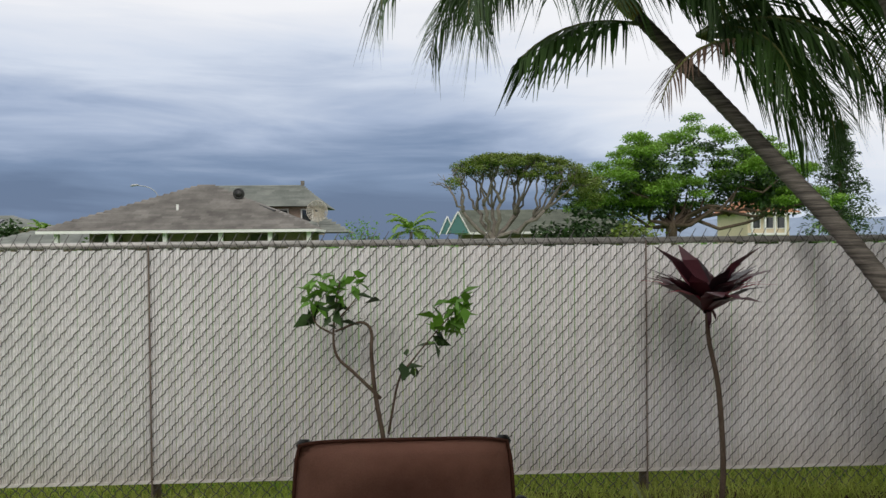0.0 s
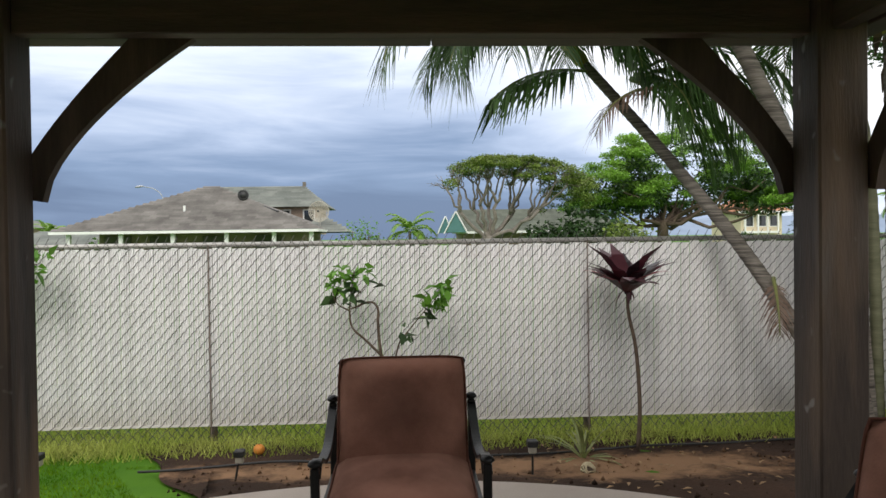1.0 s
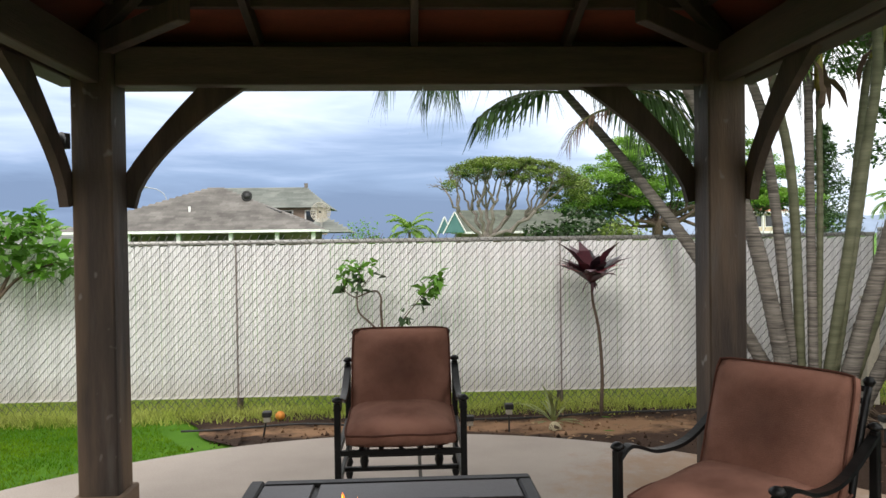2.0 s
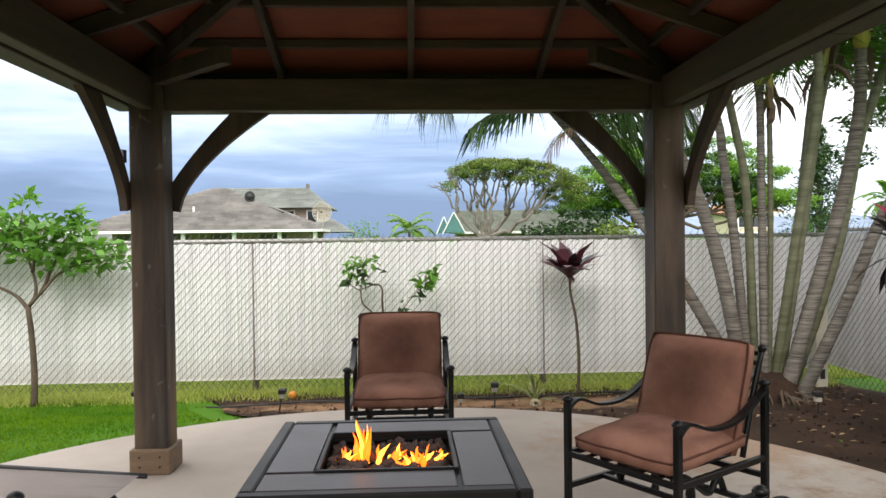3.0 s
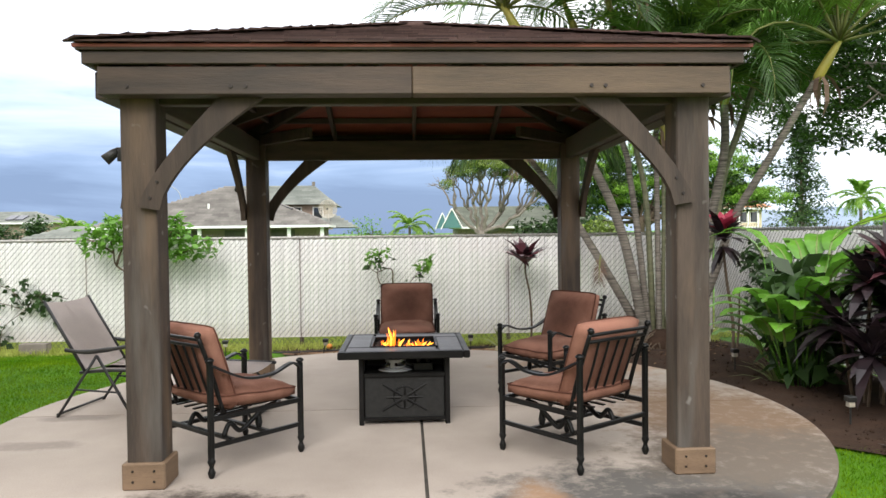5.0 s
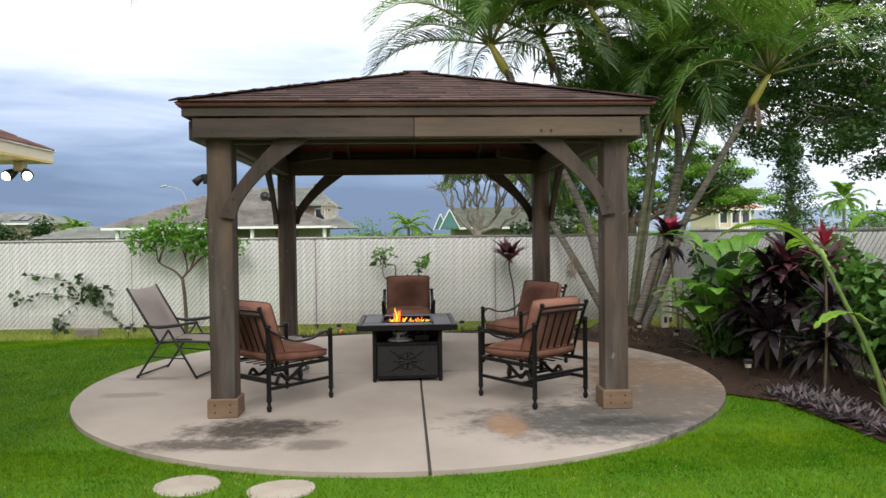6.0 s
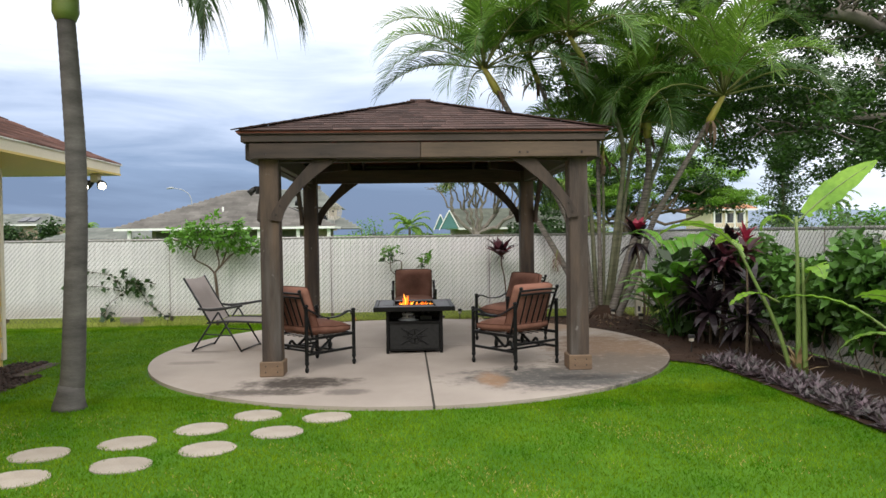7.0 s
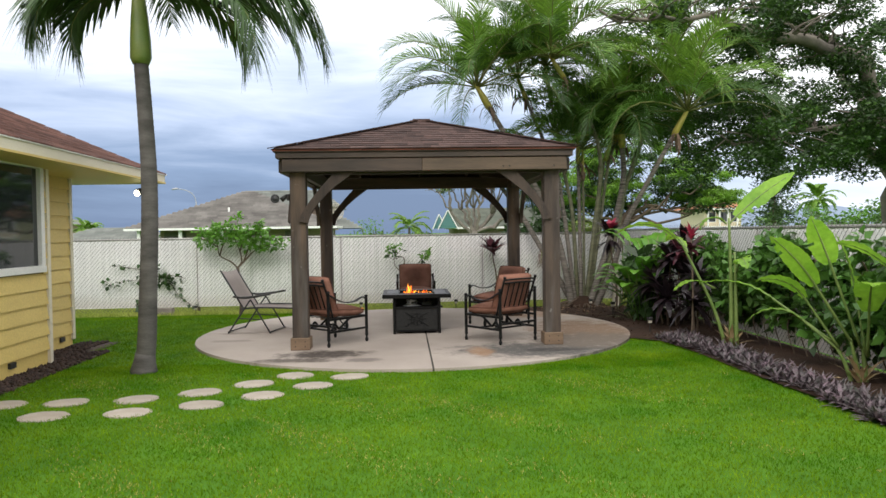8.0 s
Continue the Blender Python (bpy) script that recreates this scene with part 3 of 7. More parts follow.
ground = fast("ground", gv, np.stack([a, a + nj, a + nj + 1, a + 1], axis=1), "lawn", smooth=True)
tagged(ground, "mown green lawn on gently falling ground", "ground", kind="structure")

# planting bed of red soil: a strip between the lawn or slab edge and the fences
inner, outer = [], []
for y in np.linspace(-14, -1.5, 50):
    inner.append((3.2 - 0.16 * max(0.0, 1 - (-1.5 - y) / 2.2) + 0.03 * math.sin(y * 2.1), y))
    outer.append((SIDE_X + 0.05, y))
for a in np.linspace(-22, 111, 70):
    r = SLAB_R - 0.03
    inner.append((SLAB_C[0] + r * math.cos(radians(a)), SLAB_C[1] + r * math.sin(radians(a))))
    t = (a + 22) / 133
    if t < 0.42:
        outer.append((SIDE_X + 0.05, -1.4 + t / 0.42 * (FENCE_Y + 1.4)))
    else:
        outer.append((SIDE_X - (t - 0.42) / 0.58 * 6.0, FENCE_Y + 0.02))
for t in np.linspace(0.05, 1, 26):
    inner.append((-1.2 - 1.0 * t + 0.05 * math.sin(11 * t), 2.8 + 1.75 * t))
    outer.append((-1.57 - 0.68 * t, FENCE_Y + 0.02))
rows_n = 26
bv = []
for (x0, y0), (x1, y1) in zip(inner, outer):
    for k in range(rows_n):
        u = k / (rows_n - 1)
        x, y = x0 + (x1 - x0) * u, y0 + (y1 - y0) * u
        bump_z = 0.030 * noise.noise(Vector((x * 2.3, y * 2.3, 0))) + 0.016 * noise.noise(Vector((x * 9, y * 9, 3)))
        bv.append((x, y, ground_height(x, y) + 0.022 + bump_z * min(1, u * 6 + 0.15)))
bi, bk = np.meshgrid(np.arange(len(inner) - 1), np.arange(rows_n - 1), indexing="ij")
a = (bi * rows_n + bk).ravel()
bed = fast("planting_bed", bv, np.stack([a, a + rows_n, a + rows_n + 1, a + 1], axis=1), "soil", smooth=True)
tagged(bed, "bare red-brown soil bed along the fence", "soil bed", kind="structure")

# clods and pebbles
n = 2600
px = rng.uniform(-1.6, 4.3, n)
py = rng.uniform(-1.4, 4.45, n)
keep = np.hypot(px - SLAB_C[0], py - SLAB_C[1]) > SLAB_R + 0.04
keep &= (py > 2.6) | (px > 2.6)
px, py = px[keep], py[keep]
size = 0.006 + 0.018 * rng.random(len(px)) ** 3
tet = np.array([(1, 0, -0.5), (-0.5, 0.87, -0.5), (-0.5, -0.87, -0.5), (0.1, 0, 0.9)])
v = np.stack([px, py, ground_height(px, py) + 0.035], axis=1)[:, None, :] + tet[None] * size[:, None, None] * (0.7 + 0.6 * rng.random((len(px), 4, 3)))
f = (np.arange(len(px)) * 4)[:, None, None] + np.array([(0, 1, 2), (0, 3, 1), (1, 3, 2), (2, 3, 0)])[None]
clods = fast("soil_clods", v.reshape(-1, 3), f.reshape(-1, 3), "soil")
tagged(clods, "loose clods and pebbles on the soil bed", "soil", kind="stuff")

# round concrete slab in four quarters with open joints
patio = thing("patio", (SLAB_C[0], SLAB_C[1], 0), "round pale concrete patio slab with dark joints and stains", "patio", kind="structure")
JX, JY = 0.15, 0.14
under = bmesh.new()
bmesh.ops.create_cone(under, cap_ends=True, segments=96, radius1=SLAB_R - 0.03, radius2=SLAB_R - 0.03, depth=0.1, matrix=Matrix.Translation((0, 0, -0.068)))
part("slab_base", under, "joint", patio)
for sx, sy in ((1, 1), (-1, 1), (-1, -1), (1, -1)):
    pts, g = [], 0.011
    cx, cy = JX + sx * g, JY - 0.03 + sy * g * 0.6
    a0 = math.atan2(cy, sx * math.sqrt(SLAB_R ** 2 - cy ** 2))
    a1 = math.atan2(sy * math.sqrt(SLAB_R ** 2 - cx ** 2), cx)
    if sx * sy < 0:
        a0, a1 = a1, a0
    while a1 < a0:
        a1 += 2 * math.pi
    arc = [(SLAB_R * math.cos(a0 + (a1 - a0) * i / 28), SLAB_R * math.sin(a0 + (a1 - a0) * i / 28)) for i in range(29)]
    bm = bmesh.new()
    vs = [bm.verts.new((x, y, 0)) for x, y in [(cx, cy)] + arc]
    face = bm.faces.new(vs)
    ex = bmesh.ops.extrude_face_region(bm, geom=[face])
    bmesh.ops.translate(bm, vec=(0, 0, -0.09), verts=[q for q in ex["geom"] if isinstance(q, bmesh.types.BMVert)])
    bmesh.ops.recalc_face_normals(bm, faces=bm.faces)
    part("slab_quarter", bm, "concrete", patio)

STONES = ((-1.45, -3.19), (-0.88, -3.30), (-1.81, -3.56), (-1.21, -3.71), (-2.24, -3.90), (-1.615, -4.10), (-2.75, -4.12),
          (-2.09, -4.41), (-3.35, -4.17), (-2.64, -4.62), (-3.88, -4.21), (-3.30, -4.68))
for k, (x, y) in enumerate(STONES):
    bm = bmesh.new()
    ring, low = [], []
    for i in range(28):
        a = 2 * math.pi * i / 28
        r = 0.198 * (1 + 0.05 * noise.noise(Vector((math.cos(a) * 1.5, math.sin(a) * 1.5, k * 7.3))))
        ring.append(bm.verts.new((r * math.cos(a), 0.88 * r * math.sin(a), 0.0)))
        low.append(bm.verts.new((r * 1.03 * math.cos(a), 0.91 * r * math.sin(a), -0.05)))
    bm.faces.new(ring)
    for i in range(28):
        bm.faces.new((low[i], low[(i + 1) % 28], ring[(i + 1) % 28], ring[i]))
    st = part("stepping_stone", bm, "stone")
    st.matrix_world = pose(x, y, -0.027, rng.uniform(-1, 1), rng.uniform(-1, 1), rng.uniform(-15, 15))
    tagged(st, "round tan concrete stepping stone sunk in lawn", "stepping stone", "stepping stones across the lawn")

# ---- fences: chain link with vertical vinyl slats ----
SLAT_Z0, SLAT_Z1, PITCH, CELL = -0.015, 1.375, 0.0378, (0.0756, 0.086)


def slat_mesh(z0, z1):
    prof = [(-0.0176, 0.006), (-0.0162, -0.002), (-0.0115, -0.0062), (-0.005, -0.0045), (0.0, 0.0015), (0.005, -0.0045), (0.0115, -0.0062), (0.0162, -0.002), (0.0176, 0.006)]
    v = [(x, y, z) for z in (z0, z1) for x, y in prof]
    k = len(prof)
    f = [(i, i + 1, k + i + 1, k + i) for i in range(k - 1)] + [tuple(range(k))[::-1], tuple(range(k, 2 * k))]
    me = bpy.data.meshes.new("slat")
    me.from_pydata(v, [], f)
    me.materials.append(M["slat"])
    return me


def wires(x0, x1, z0, z1, direction, y, r=0.0026):
    """Fence wire that climbs to one side: a slanted run over each slat and an upright kink where two wires hook together."""
    w, h = CELL[0] / 2, CELL[1] / 2
    kink = 0.30 * h
    v = []

    def bar(p, q):
        dx, dz = q[0] - p[0], q[1] - p[1]
        ll = math.hypot(dx, dz)
        nx, nz = -dz / ll * r, dx / ll * r
        for px_, pz_ in (p, q):
            v.extend([(px_ + nx, y, pz_ + nz), (px_, y - r, pz_), (px_ - nx, y, pz_ - nz), (px_, y + r, pz_)])

    for i in range(int((x1 - x0) / w)):
        xa = x0 + i * w
        j0 = -1 + (i % 2) * 0.5 if direction > 0 else -1 - (i % 2) * 0.5
        for j in range(int((z1 - z0) / (2 * h)) + 3):
            za = z0 + (j0 + j) * 2 * h
            zb = za + h - kink
            if za < z0 or zb + kink > z1:
                continue
            p, q = ((xa, za), (xa + w, zb)) if direction > 0 else ((xa + w, za), (xa, zb))
            bar(p, q)
            bar(q, (q[0], zb + kink))
    m = len(v) // 8
    f = (np.arange(m) * 8)[:, None, None] + np.array([(0, 1, 5, 4), (1, 2, 6, 5), (2, 3, 7, 6), (3, 0, 4, 7)])[None]
    return np.array(v), f.reshape(-1, 4)


def tips(x0, x1, z):
    """The crossed, cut wire ends above the rail."""
    v = []
    r = 0.0026
    for k in range(int((x1 - x0) / CELL[0])):
        c = x0 + k * CELL[0]
        for s in (-1, 1):
            lean = 0.004 * math.sin(k * 3.7)
            for (dx, dz) in ((-s * 0.034, -0.035), (s * 0.020 + lean, 0.058)) if s > 0 else ((0.030, -0.035), (-0.004 + lean, 0.018)):
                v += [(c + dx - r, s * 0.003, z + dz), (c + dx, s * 0.003 - r, z + dz), (c + dx + r, s * 0.003, z + dz), (c + dx, s * 0.003 + r, z + dz)]
    m = len(v) // 8
    f = (np.arange(m) * 8)[:, None, None] + np.array([(0, 1, 5, 4), (1, 2, 6, 5), (2, 3, 7, 6), (3, 0, 4, 7), (4, 5, 6, 7)])[None]
    return np.array(v), f.reshape(-1, 4)


def fence(at, turn, x0, x1, posts, base, label):
    fe = thing("fence", at, label, "fence", "boundary fences", turn=turn)
    for direction, y in ((1, -0.0105), (-1, 0.010)):
        v, f = wires(x0, x1, base, RAIL_Z + 0.01, direction, y)
        fast("chain_link", v, f, "wire", fe, "grey galvanised wire mesh")
    v, f = tips(x0, x1, RAIL_Z + 0.012)
    fast("wire_fringe", v, f, "wire", fe)
    part("top_rail", tubed([(x0, 0.022, RAIL_Z), (x1, 0.022, RAIL_Z)], 0.021, 10), "pipe", fe, smooth=True)
    part("bottom_channel", boxed(x0, x1, -0.008, 0.008, SLAT_Z0 - 0.012, SLAT_Z0 + 0.006), "slat", fe)
    for x in posts:
        # thin dark strip drawn for the gap line at each post
        part("tension_bar", boxed(x - 0.004, x + 0.004, -0.0175, -0.014, base, RAIL_Z), "rust_post", fe)
        part("post", tubed([(x, 0.055, base - 0.25), (x, 0.055, RAIL_Z + 0.02)], 0.030, 10), "rust_post", fe, smooth=True)
    return fe


back = fence((0, FENCE_Y, 0), 0, -13.0, SIDE_X, [-10.63, -7.63, -4.63, -1.63, 1.37, 4.40], -0.20,
             "grey chain-link fence filled with white vertical slats")
side = fence((SIDE_X, 0, 0.045), -90, -(FENCE_Y - 0.02), 14.0, [-1.6, 1.4, 4.4, 7.4, 10.4], -0.17,
             "side chain-link fence with white slats behind planting")

# ---- gazebo ----
gazebo = thing("gazebo", (-0.008, 0, 0), "brown stained timber gazebo with shingled hip roof", "gazebo")
PC, PW, BEAM0, BEAM1 = 1.60, 0.098, 2.222, 2.375
EAVE, EAVE_Z, PEAK_Z = 1.88, 2.495, 3.12


def turned(bm, k):
    bmesh.ops.rotate(bm, cent=(0, 0, 0), matrix=Matrix.Rotation(k * math.pi / 2, 3, "Z"), verts=bm.verts)
    return bm


for sx, sy in ((-1, -1), (1, -1), (1, 1), (-1, 1)):
    bm = boxed(sx * PC - PW, sx * PC + PW, sy * PC - PW, sy * PC + PW, 0.002, 2.37, 0.008)
    post = part("post", bm, "cedar_post", gazebo)
    skirt = part("post_skirt", boxed(sx * PC - 0.122, sx * PC + 0.122, sy * PC - 0.122, sy * PC + 0.122, 0.0, 0.155, 0.008), "skirt", post, "tan timber post skirt")
    for dx in (-0.06, 0.06):
        for dz in (0.05, 0.11):
            part("screw", tubed([(sx * PC + dx, sy * PC - 0.118, dz), (sx * PC + dx, sy * PC - 0.127, dz)], 0.007, 8), "bolt", post)

# arched brace: outline in x and z, from the post's foot point up to the beam


def brace_outline(sgn):
    lo, hi = [], []
    n = 12
    for i in range(n + 1):
        t = i / n
        # lower edge bows up, upper edge is flatter
        x0, z0 = 0.03 + 0.585 * t ** 1.28, 1.59 + 0.63 * t ** 0.80
        x1, z1 = -0.09 + 0.46 * t ** 1.15, 1.61 + 0.61 * t ** 0.88
        lo.append((x0, z0))
        hi.append((x1, min(z1, 2.22)))
    pts = lo + hi[::-1]
    return [(sgn * (-PC + PW + x), z) for x, z in (pts if sgn > 0 else pts[::-1])]


for k in range(4):
    for sgn in (1, -1):
        bm = prism(bmesh.new(), brace_outline(sgn), -PC - PW - 0.048, -PC - PW - 0.002)
        bmesh.ops.recalc_face_normals(bm, faces=bm.faces)
        br = part("brace", turned(bm, k), "cedar", gazebo, "curved corner brace")
        for dx, z in ((-0.02, 1.66), (0.02, 1.75)):
            x = sgn * (-PC + PW + dx)
            part("bolt", turned(tubed([(x, -PC - PW - 0.046, z), (x, -PC - PW - 0.056, z)], 0.009, 8), k), "bolt", br)

for k in range(4):
    mat = "cedar_x" if k % 2 == 0 else "cedar_y"
    y0 = -1.83
    long = 1.765 if k % 2 == 0 else 1.70
    for x0, x1 in ((-long, -0.047), (-0.044, long)):
        bm = boxed(x0, x1, y0, y0 + 0.125, BEAM0, BEAM1, 0.005)
        bm2 = part("beam", turned(bm, k), "cedar_new" if k == 0 and x0 > -0.1 else mat, gazebo, "newer, paler beam board" if k == 0 and x0 > -0.1 else "")
        for x in ((x0 + 0.16, x0 + 0.72, x0 + 0.8) if x0 < -0.1 else (x1 - 0.16, x1 - 0.72, x1 - 0.8)):
            part("bolt", turned(tubed([(x, y0 + 0.002, BEAM0 + 0.045), (x, y0 - 0.008, BEAM0 + 0.045)], 0.011, 8), k), "bolt", bm2)
    part("inner_beam", turned(boxed(-PC + PW, PC - PW, -PC - 0.03, -PC + 0.045, BEAM0 - 0.022, BEAM1 + 0.02, 0.005), k), mat, gazebo)
    part("fascia", turned(boxed(-EAVE + 0.045, EAVE - 0.045, -EAVE + 0.035, -EAVE + 0.07, 2.388, 2.456, 0.004), k), mat, gazebo)
    part("drip_board", turned(boxed(-EAVE + 0.02, EAVE - 0.02, -EAVE + 0.012, -EAVE + 0.06, 2.459, 2.488, 0.004), k), "cedar_x" if k % 2 == 0 else "cedar_y", gazebo)
    # roof deck of red panels, in strips between the purlins
    rise = (PEAK_Z - EAVE_Z) / EAVE
    cuts = [0.0, 0.42, 0.80, 1.16, 1.74]
    for a, b in zip(cuts, cuts[1:]):
        bm = bmesh.new()
        lv = []
        for u, dz in ((a + 0.004, 0), (b - 0.004, 0), (a + 0.004, 0.018), (b - 0.004, 0.018)):
            h = EAVE - u
            lv.append((bm.verts.new((-h, -h, EAVE_Z - 0.025 + u * rise + dz)), bm.verts.new((h, -h, EAVE_Z - 0.025 + u * rise + dz))))
        bm.faces.new((lv[0][0], lv[1][0], lv[1][1], lv[0][1]))
        bm.faces.new((lv[2][0], lv[2][1], lv[3][1], lv[3][0]))
        for p, q in ((0, 2), (1, 3)):
            bm.faces.new((lv[p][0], lv[p][1], lv[q][1], lv[q][0]))
        bmesh.ops.recalc_face_normals(bm, faces=bm.faces)
        part("roof_panel", turned(bm, k), "red_panel", gazebo, "red-brown stained roof panel")
    for u in cuts[1:4]:
        h = EAVE - u
        z = EAVE_Z - 0.03 + u * rise
        part("purlin", turned(boxed(-h + 0.05, h - 0.05, -h - 0.02, -h + 0.02, z - 0.05, z, 0.003), k), mat, gazebo)
    tilt = math.atan(rise)
    for x in (-0.82, 0.0, 0.82):
        top = max(abs(x) + 0.03, 0.12)
        run = EAVE - 0.1 - top
        m = pose(x, -EAVE + 0.1, EAVE_Z - 0.035 + 0.1 * rise) @ Matrix.Rotation(tilt, 4, "X")
        bm = boxed(-0.02, 0.02, 0, run / math.cos(tilt), -0.092, -0.002, 0.003, m=m)
        part("rafter", turned(bm, k), "cedar_y" if k % 2 == 0 else "cedar_x", gazebo)
    # hip rafter on the diagonal
    run = (EAVE - 0.14) * math.sqrt(2)
    ht = math.atan((PEAK_Z - EAVE_Z) / (EAVE * math.sqrt(2)))
    m = pose(-EAVE + 0.08, -EAVE + 0.08, EAVE_Z - 0.045 + 0.08 * rise) @ Matrix.Rotation(radians(-45), 4, "Z") @ Matrix.Rotation(ht, 4, "X")
    part("hip_rafter", turned(boxed(-0.025, 0.025, 0, run / math.cos(ht), -0.11, -0.005, 0.004, m=m), k), "cedar", gazebo)
    # knee blocks at the corners
    m = pose(-1.28, -1.28, 2.40) @ Matrix.Rotation(radians(45), 4, "Z")
    part("corner_tie", turned(boxed(-0.42, 0.42, -0.03, 0.03, -0.05, 0.05, 0.004, m=m), k), "cedar", gazebo)
part("king_post", boxed(-0.07, 0.07, -0.07, 0.07, 2.87, 3.06, 0.01), "cedar", gazebo)
part("roof_cap", box(boxed(-0.17, 0.17, -0.17, 0.17, 3.070, 3.100, 0.006), -0.13, 0.13, -0.13, 0.13, 3.100, 3.125, 0.006), "shingle", gazebo)

# spotlight on the front post, and a small one on the far brace
for px_, py_, pz_, yaw in ((-1.745, -1.60, 1.93, -25), (-1.815, 1.66, 1.95, 60)):
    sp = thing("spotlight", (px_, py_, pz_), "small black spotlight fixed to a gazebo post", "spotlight", "gazebo spotlights", turn=yaw)
    part("bracket", boxed(-0.006, 0.03, -0.02, 0.02, -0.05, 0.03, 0.003), "black_plastic", sp)
    bm = bmesh.new()
    tube(bm, [(-0.005, 0, 0.02), (-0.03, -0.02, -0.005), (-0.065, -0.05, -0.045)], [0.018, 0.028, 0.034], 12)
    part("lamp_head", bm, "black_plastic", sp, smooth=True)

# ---- fire table ----
table = thing("fire_pit_table", (-0.127, -0.10, 0), "square black metal gas fire pit table, lit", "fire table")
TT = 0.488
part("base_cabinet", box(box(box(boxed(-0.322, 0.322, -0.30, 0.322, 0.035, 0.39, 0.006), -0.32, 0.32, 0.02, 0.32, 0.39, 0.525), -0.322, -0.30, -0.30, 0.018, 0.39, 0.525), 0.30, 0.322, -0.30, 0.018, 0.39, 0.525), "table_metal", table)
for sx in (-1, 1):
    for sy in (-1, 1):
        part("corner_leg", boxed(sx * 0.325 - 0.018, sx * 0.325 + 0.018, sy * 0.325 - 0.018, sy * 0.325 + 0.018, 0.0, 0.53, 0.004), "table_metal", table)
for k in range(4):
    bm = boxed(-0.30, 0.30, -0.318, -0.306, 0.05, 0.36, 0.003)
    pan = part("side_panel", turned(bm, k), "mesh_panel", table, "woven dark grey side panel")
    part("panel_rail", turned(box(boxed(-0.307, 0.307, -0.335, -0.312, 0.36, 0.39, 0.003), -0.307, 0.307, -0.335, -0.312, 0.03, 0.055, 0.003), k), "table_metal", table)
    star = bmesh.new()
    for i in range(8):
        a = math.pi / 4 * i
        r0, r1 = 0.03, 0.205 if i % 2 else 0.12
        tube(star, [(r0 * math.cos(a), -0.322, 0.205 + r0 * math.sin(a) * 0.7), (r1 * math.cos(a) * 1.15, -0.322, 0.205 + r1 * math.sin(a) * 0.7)], [0.011, 0.006], 6)
    for i in range(16):
        a0, a1 = 2 * math.pi * i / 16, 2 * math.pi * (i + 1) / 16
        tube(star, [(0.085 * math.cos(a0), -0.322, 0.205 + 0.085 * math.sin(a0)), (0.085 * math.cos(a1), -0.322, 0.205 + 0.085 * math.sin(a1))], 0.006, 6, cap=False)
    part("star_ornament", turned(star, k), "table_metal", pan, "black cast star ornament")
# front service opening with the gas cylinder and the controls standing in it
tank = bmesh.new()
tube(tank, [(-0.07, -0.16, 0.391), (-0.07, -0.16, 0.396), (-0.07, -0.16, 0.408), (-0.07, -0.16, 0.415)], [0.135, 0.128, 0.095, 0.05], 24)
cyl = part("gas_cylinder", tank, "white_plastic", table, "white gas cylinder top", smooth=True)
ring = bmesh.new()
for i in range(15):
    a0, a1 = math.radians(130 + 25 * i * 0.9), math.radians(130 + 25 * (i + 1) * 0.9)
    for z0, z1 in ((0.408, 0.424), (0.452, 0.474)) if i % 5 else ((0.408, 0.474),):
        mid = (a0 + a1) / 2
        m = Matrix.Translation((-0.07 + 0.075 * math.cos(mid), -0.16 + 0.075 * math.sin(mid), 0)) @ Matrix.Rotation(mid, 4, "Z")
        box(ring, -0.003, 0.003, -0.0165, 0.0165, z0, z1, 0.001, m=m)
part("collar", ring, "white_plastic", cyl)
part("cylinder_valve", tubed([(-0.07, -0.16, 0.41), (-0.07, -0.16, 0.455), (-0.03, -0.19, 0.46)], [0.018, 0.016, 0.012], 8), "bolt", cyl)
bm = boxed(0.07, 0.22, -0.25, -0.13, 0.391, 0.45, 0.006)
tube(bm, [(0.11, -0.2, 0.45), (0.11, -0.2, 0.49)], 0.02, 10)
tube(bm, [(0.18, -0.2, 0.45), (0.18, -0.2, 0.48)], 0.018, 10)
part("gas_valve", bm, "iron", table)
part("gas_hose", tubed(bend([(-0.03, -0.19, 0.46), (0.02, -0.24, 0.45), (0.06, -0.22, 0.43), (0.09, -0.19, 0.43)], 5), 0.007, 8), "black_plastic", table, smooth=True)
# rim with bevelled edge, four inlaid top panels round the burner
for k in range(4):
    part("rim", turned(boxed(-TT, TT - 0.05, -TT, -TT + 0.05, 0.522, 0.578, 0.008), k), "table_metal", table)
part("top_plate", box(box(box(boxed(-TT + 0.05, TT - 0.05, -TT + 0.05, -0.245, 0.545, 0.566), -TT + 0.05, TT - 0.05, 0.245, TT - 0.05, 0.545, 0.566), -TT + 0.05, -0.245, -0.245, 0.245, 0.545, 0.566), 0.245, TT - 0.05, -0.245, 0.245, 0.545, 0.566), "table_metal", table)
for k in range(4):
    part("top_panel", turned(boxed(-TT + 0.055, 0.241, -TT + 0.055, -0.262, 0.564, 0.577, 0.003), k), "table_tile", table, "dark slate-grey tabletop panel")
bm = bmesh.new()
for k in range(4):
    box(bm, -0.258, 0.241, -0.258, -0.241, 0.566, 0.584, 0.003, m=Matrix.Rotation(k * math.pi / 2, 4, "Z"))
part("burner_rim", bm, "table_metal", table)
part("burner_pan", boxed(-0.24, 0.24, -0.24, 0.24, 0.50, 0.515), "black_plastic", table)
bm = bmesh.new()
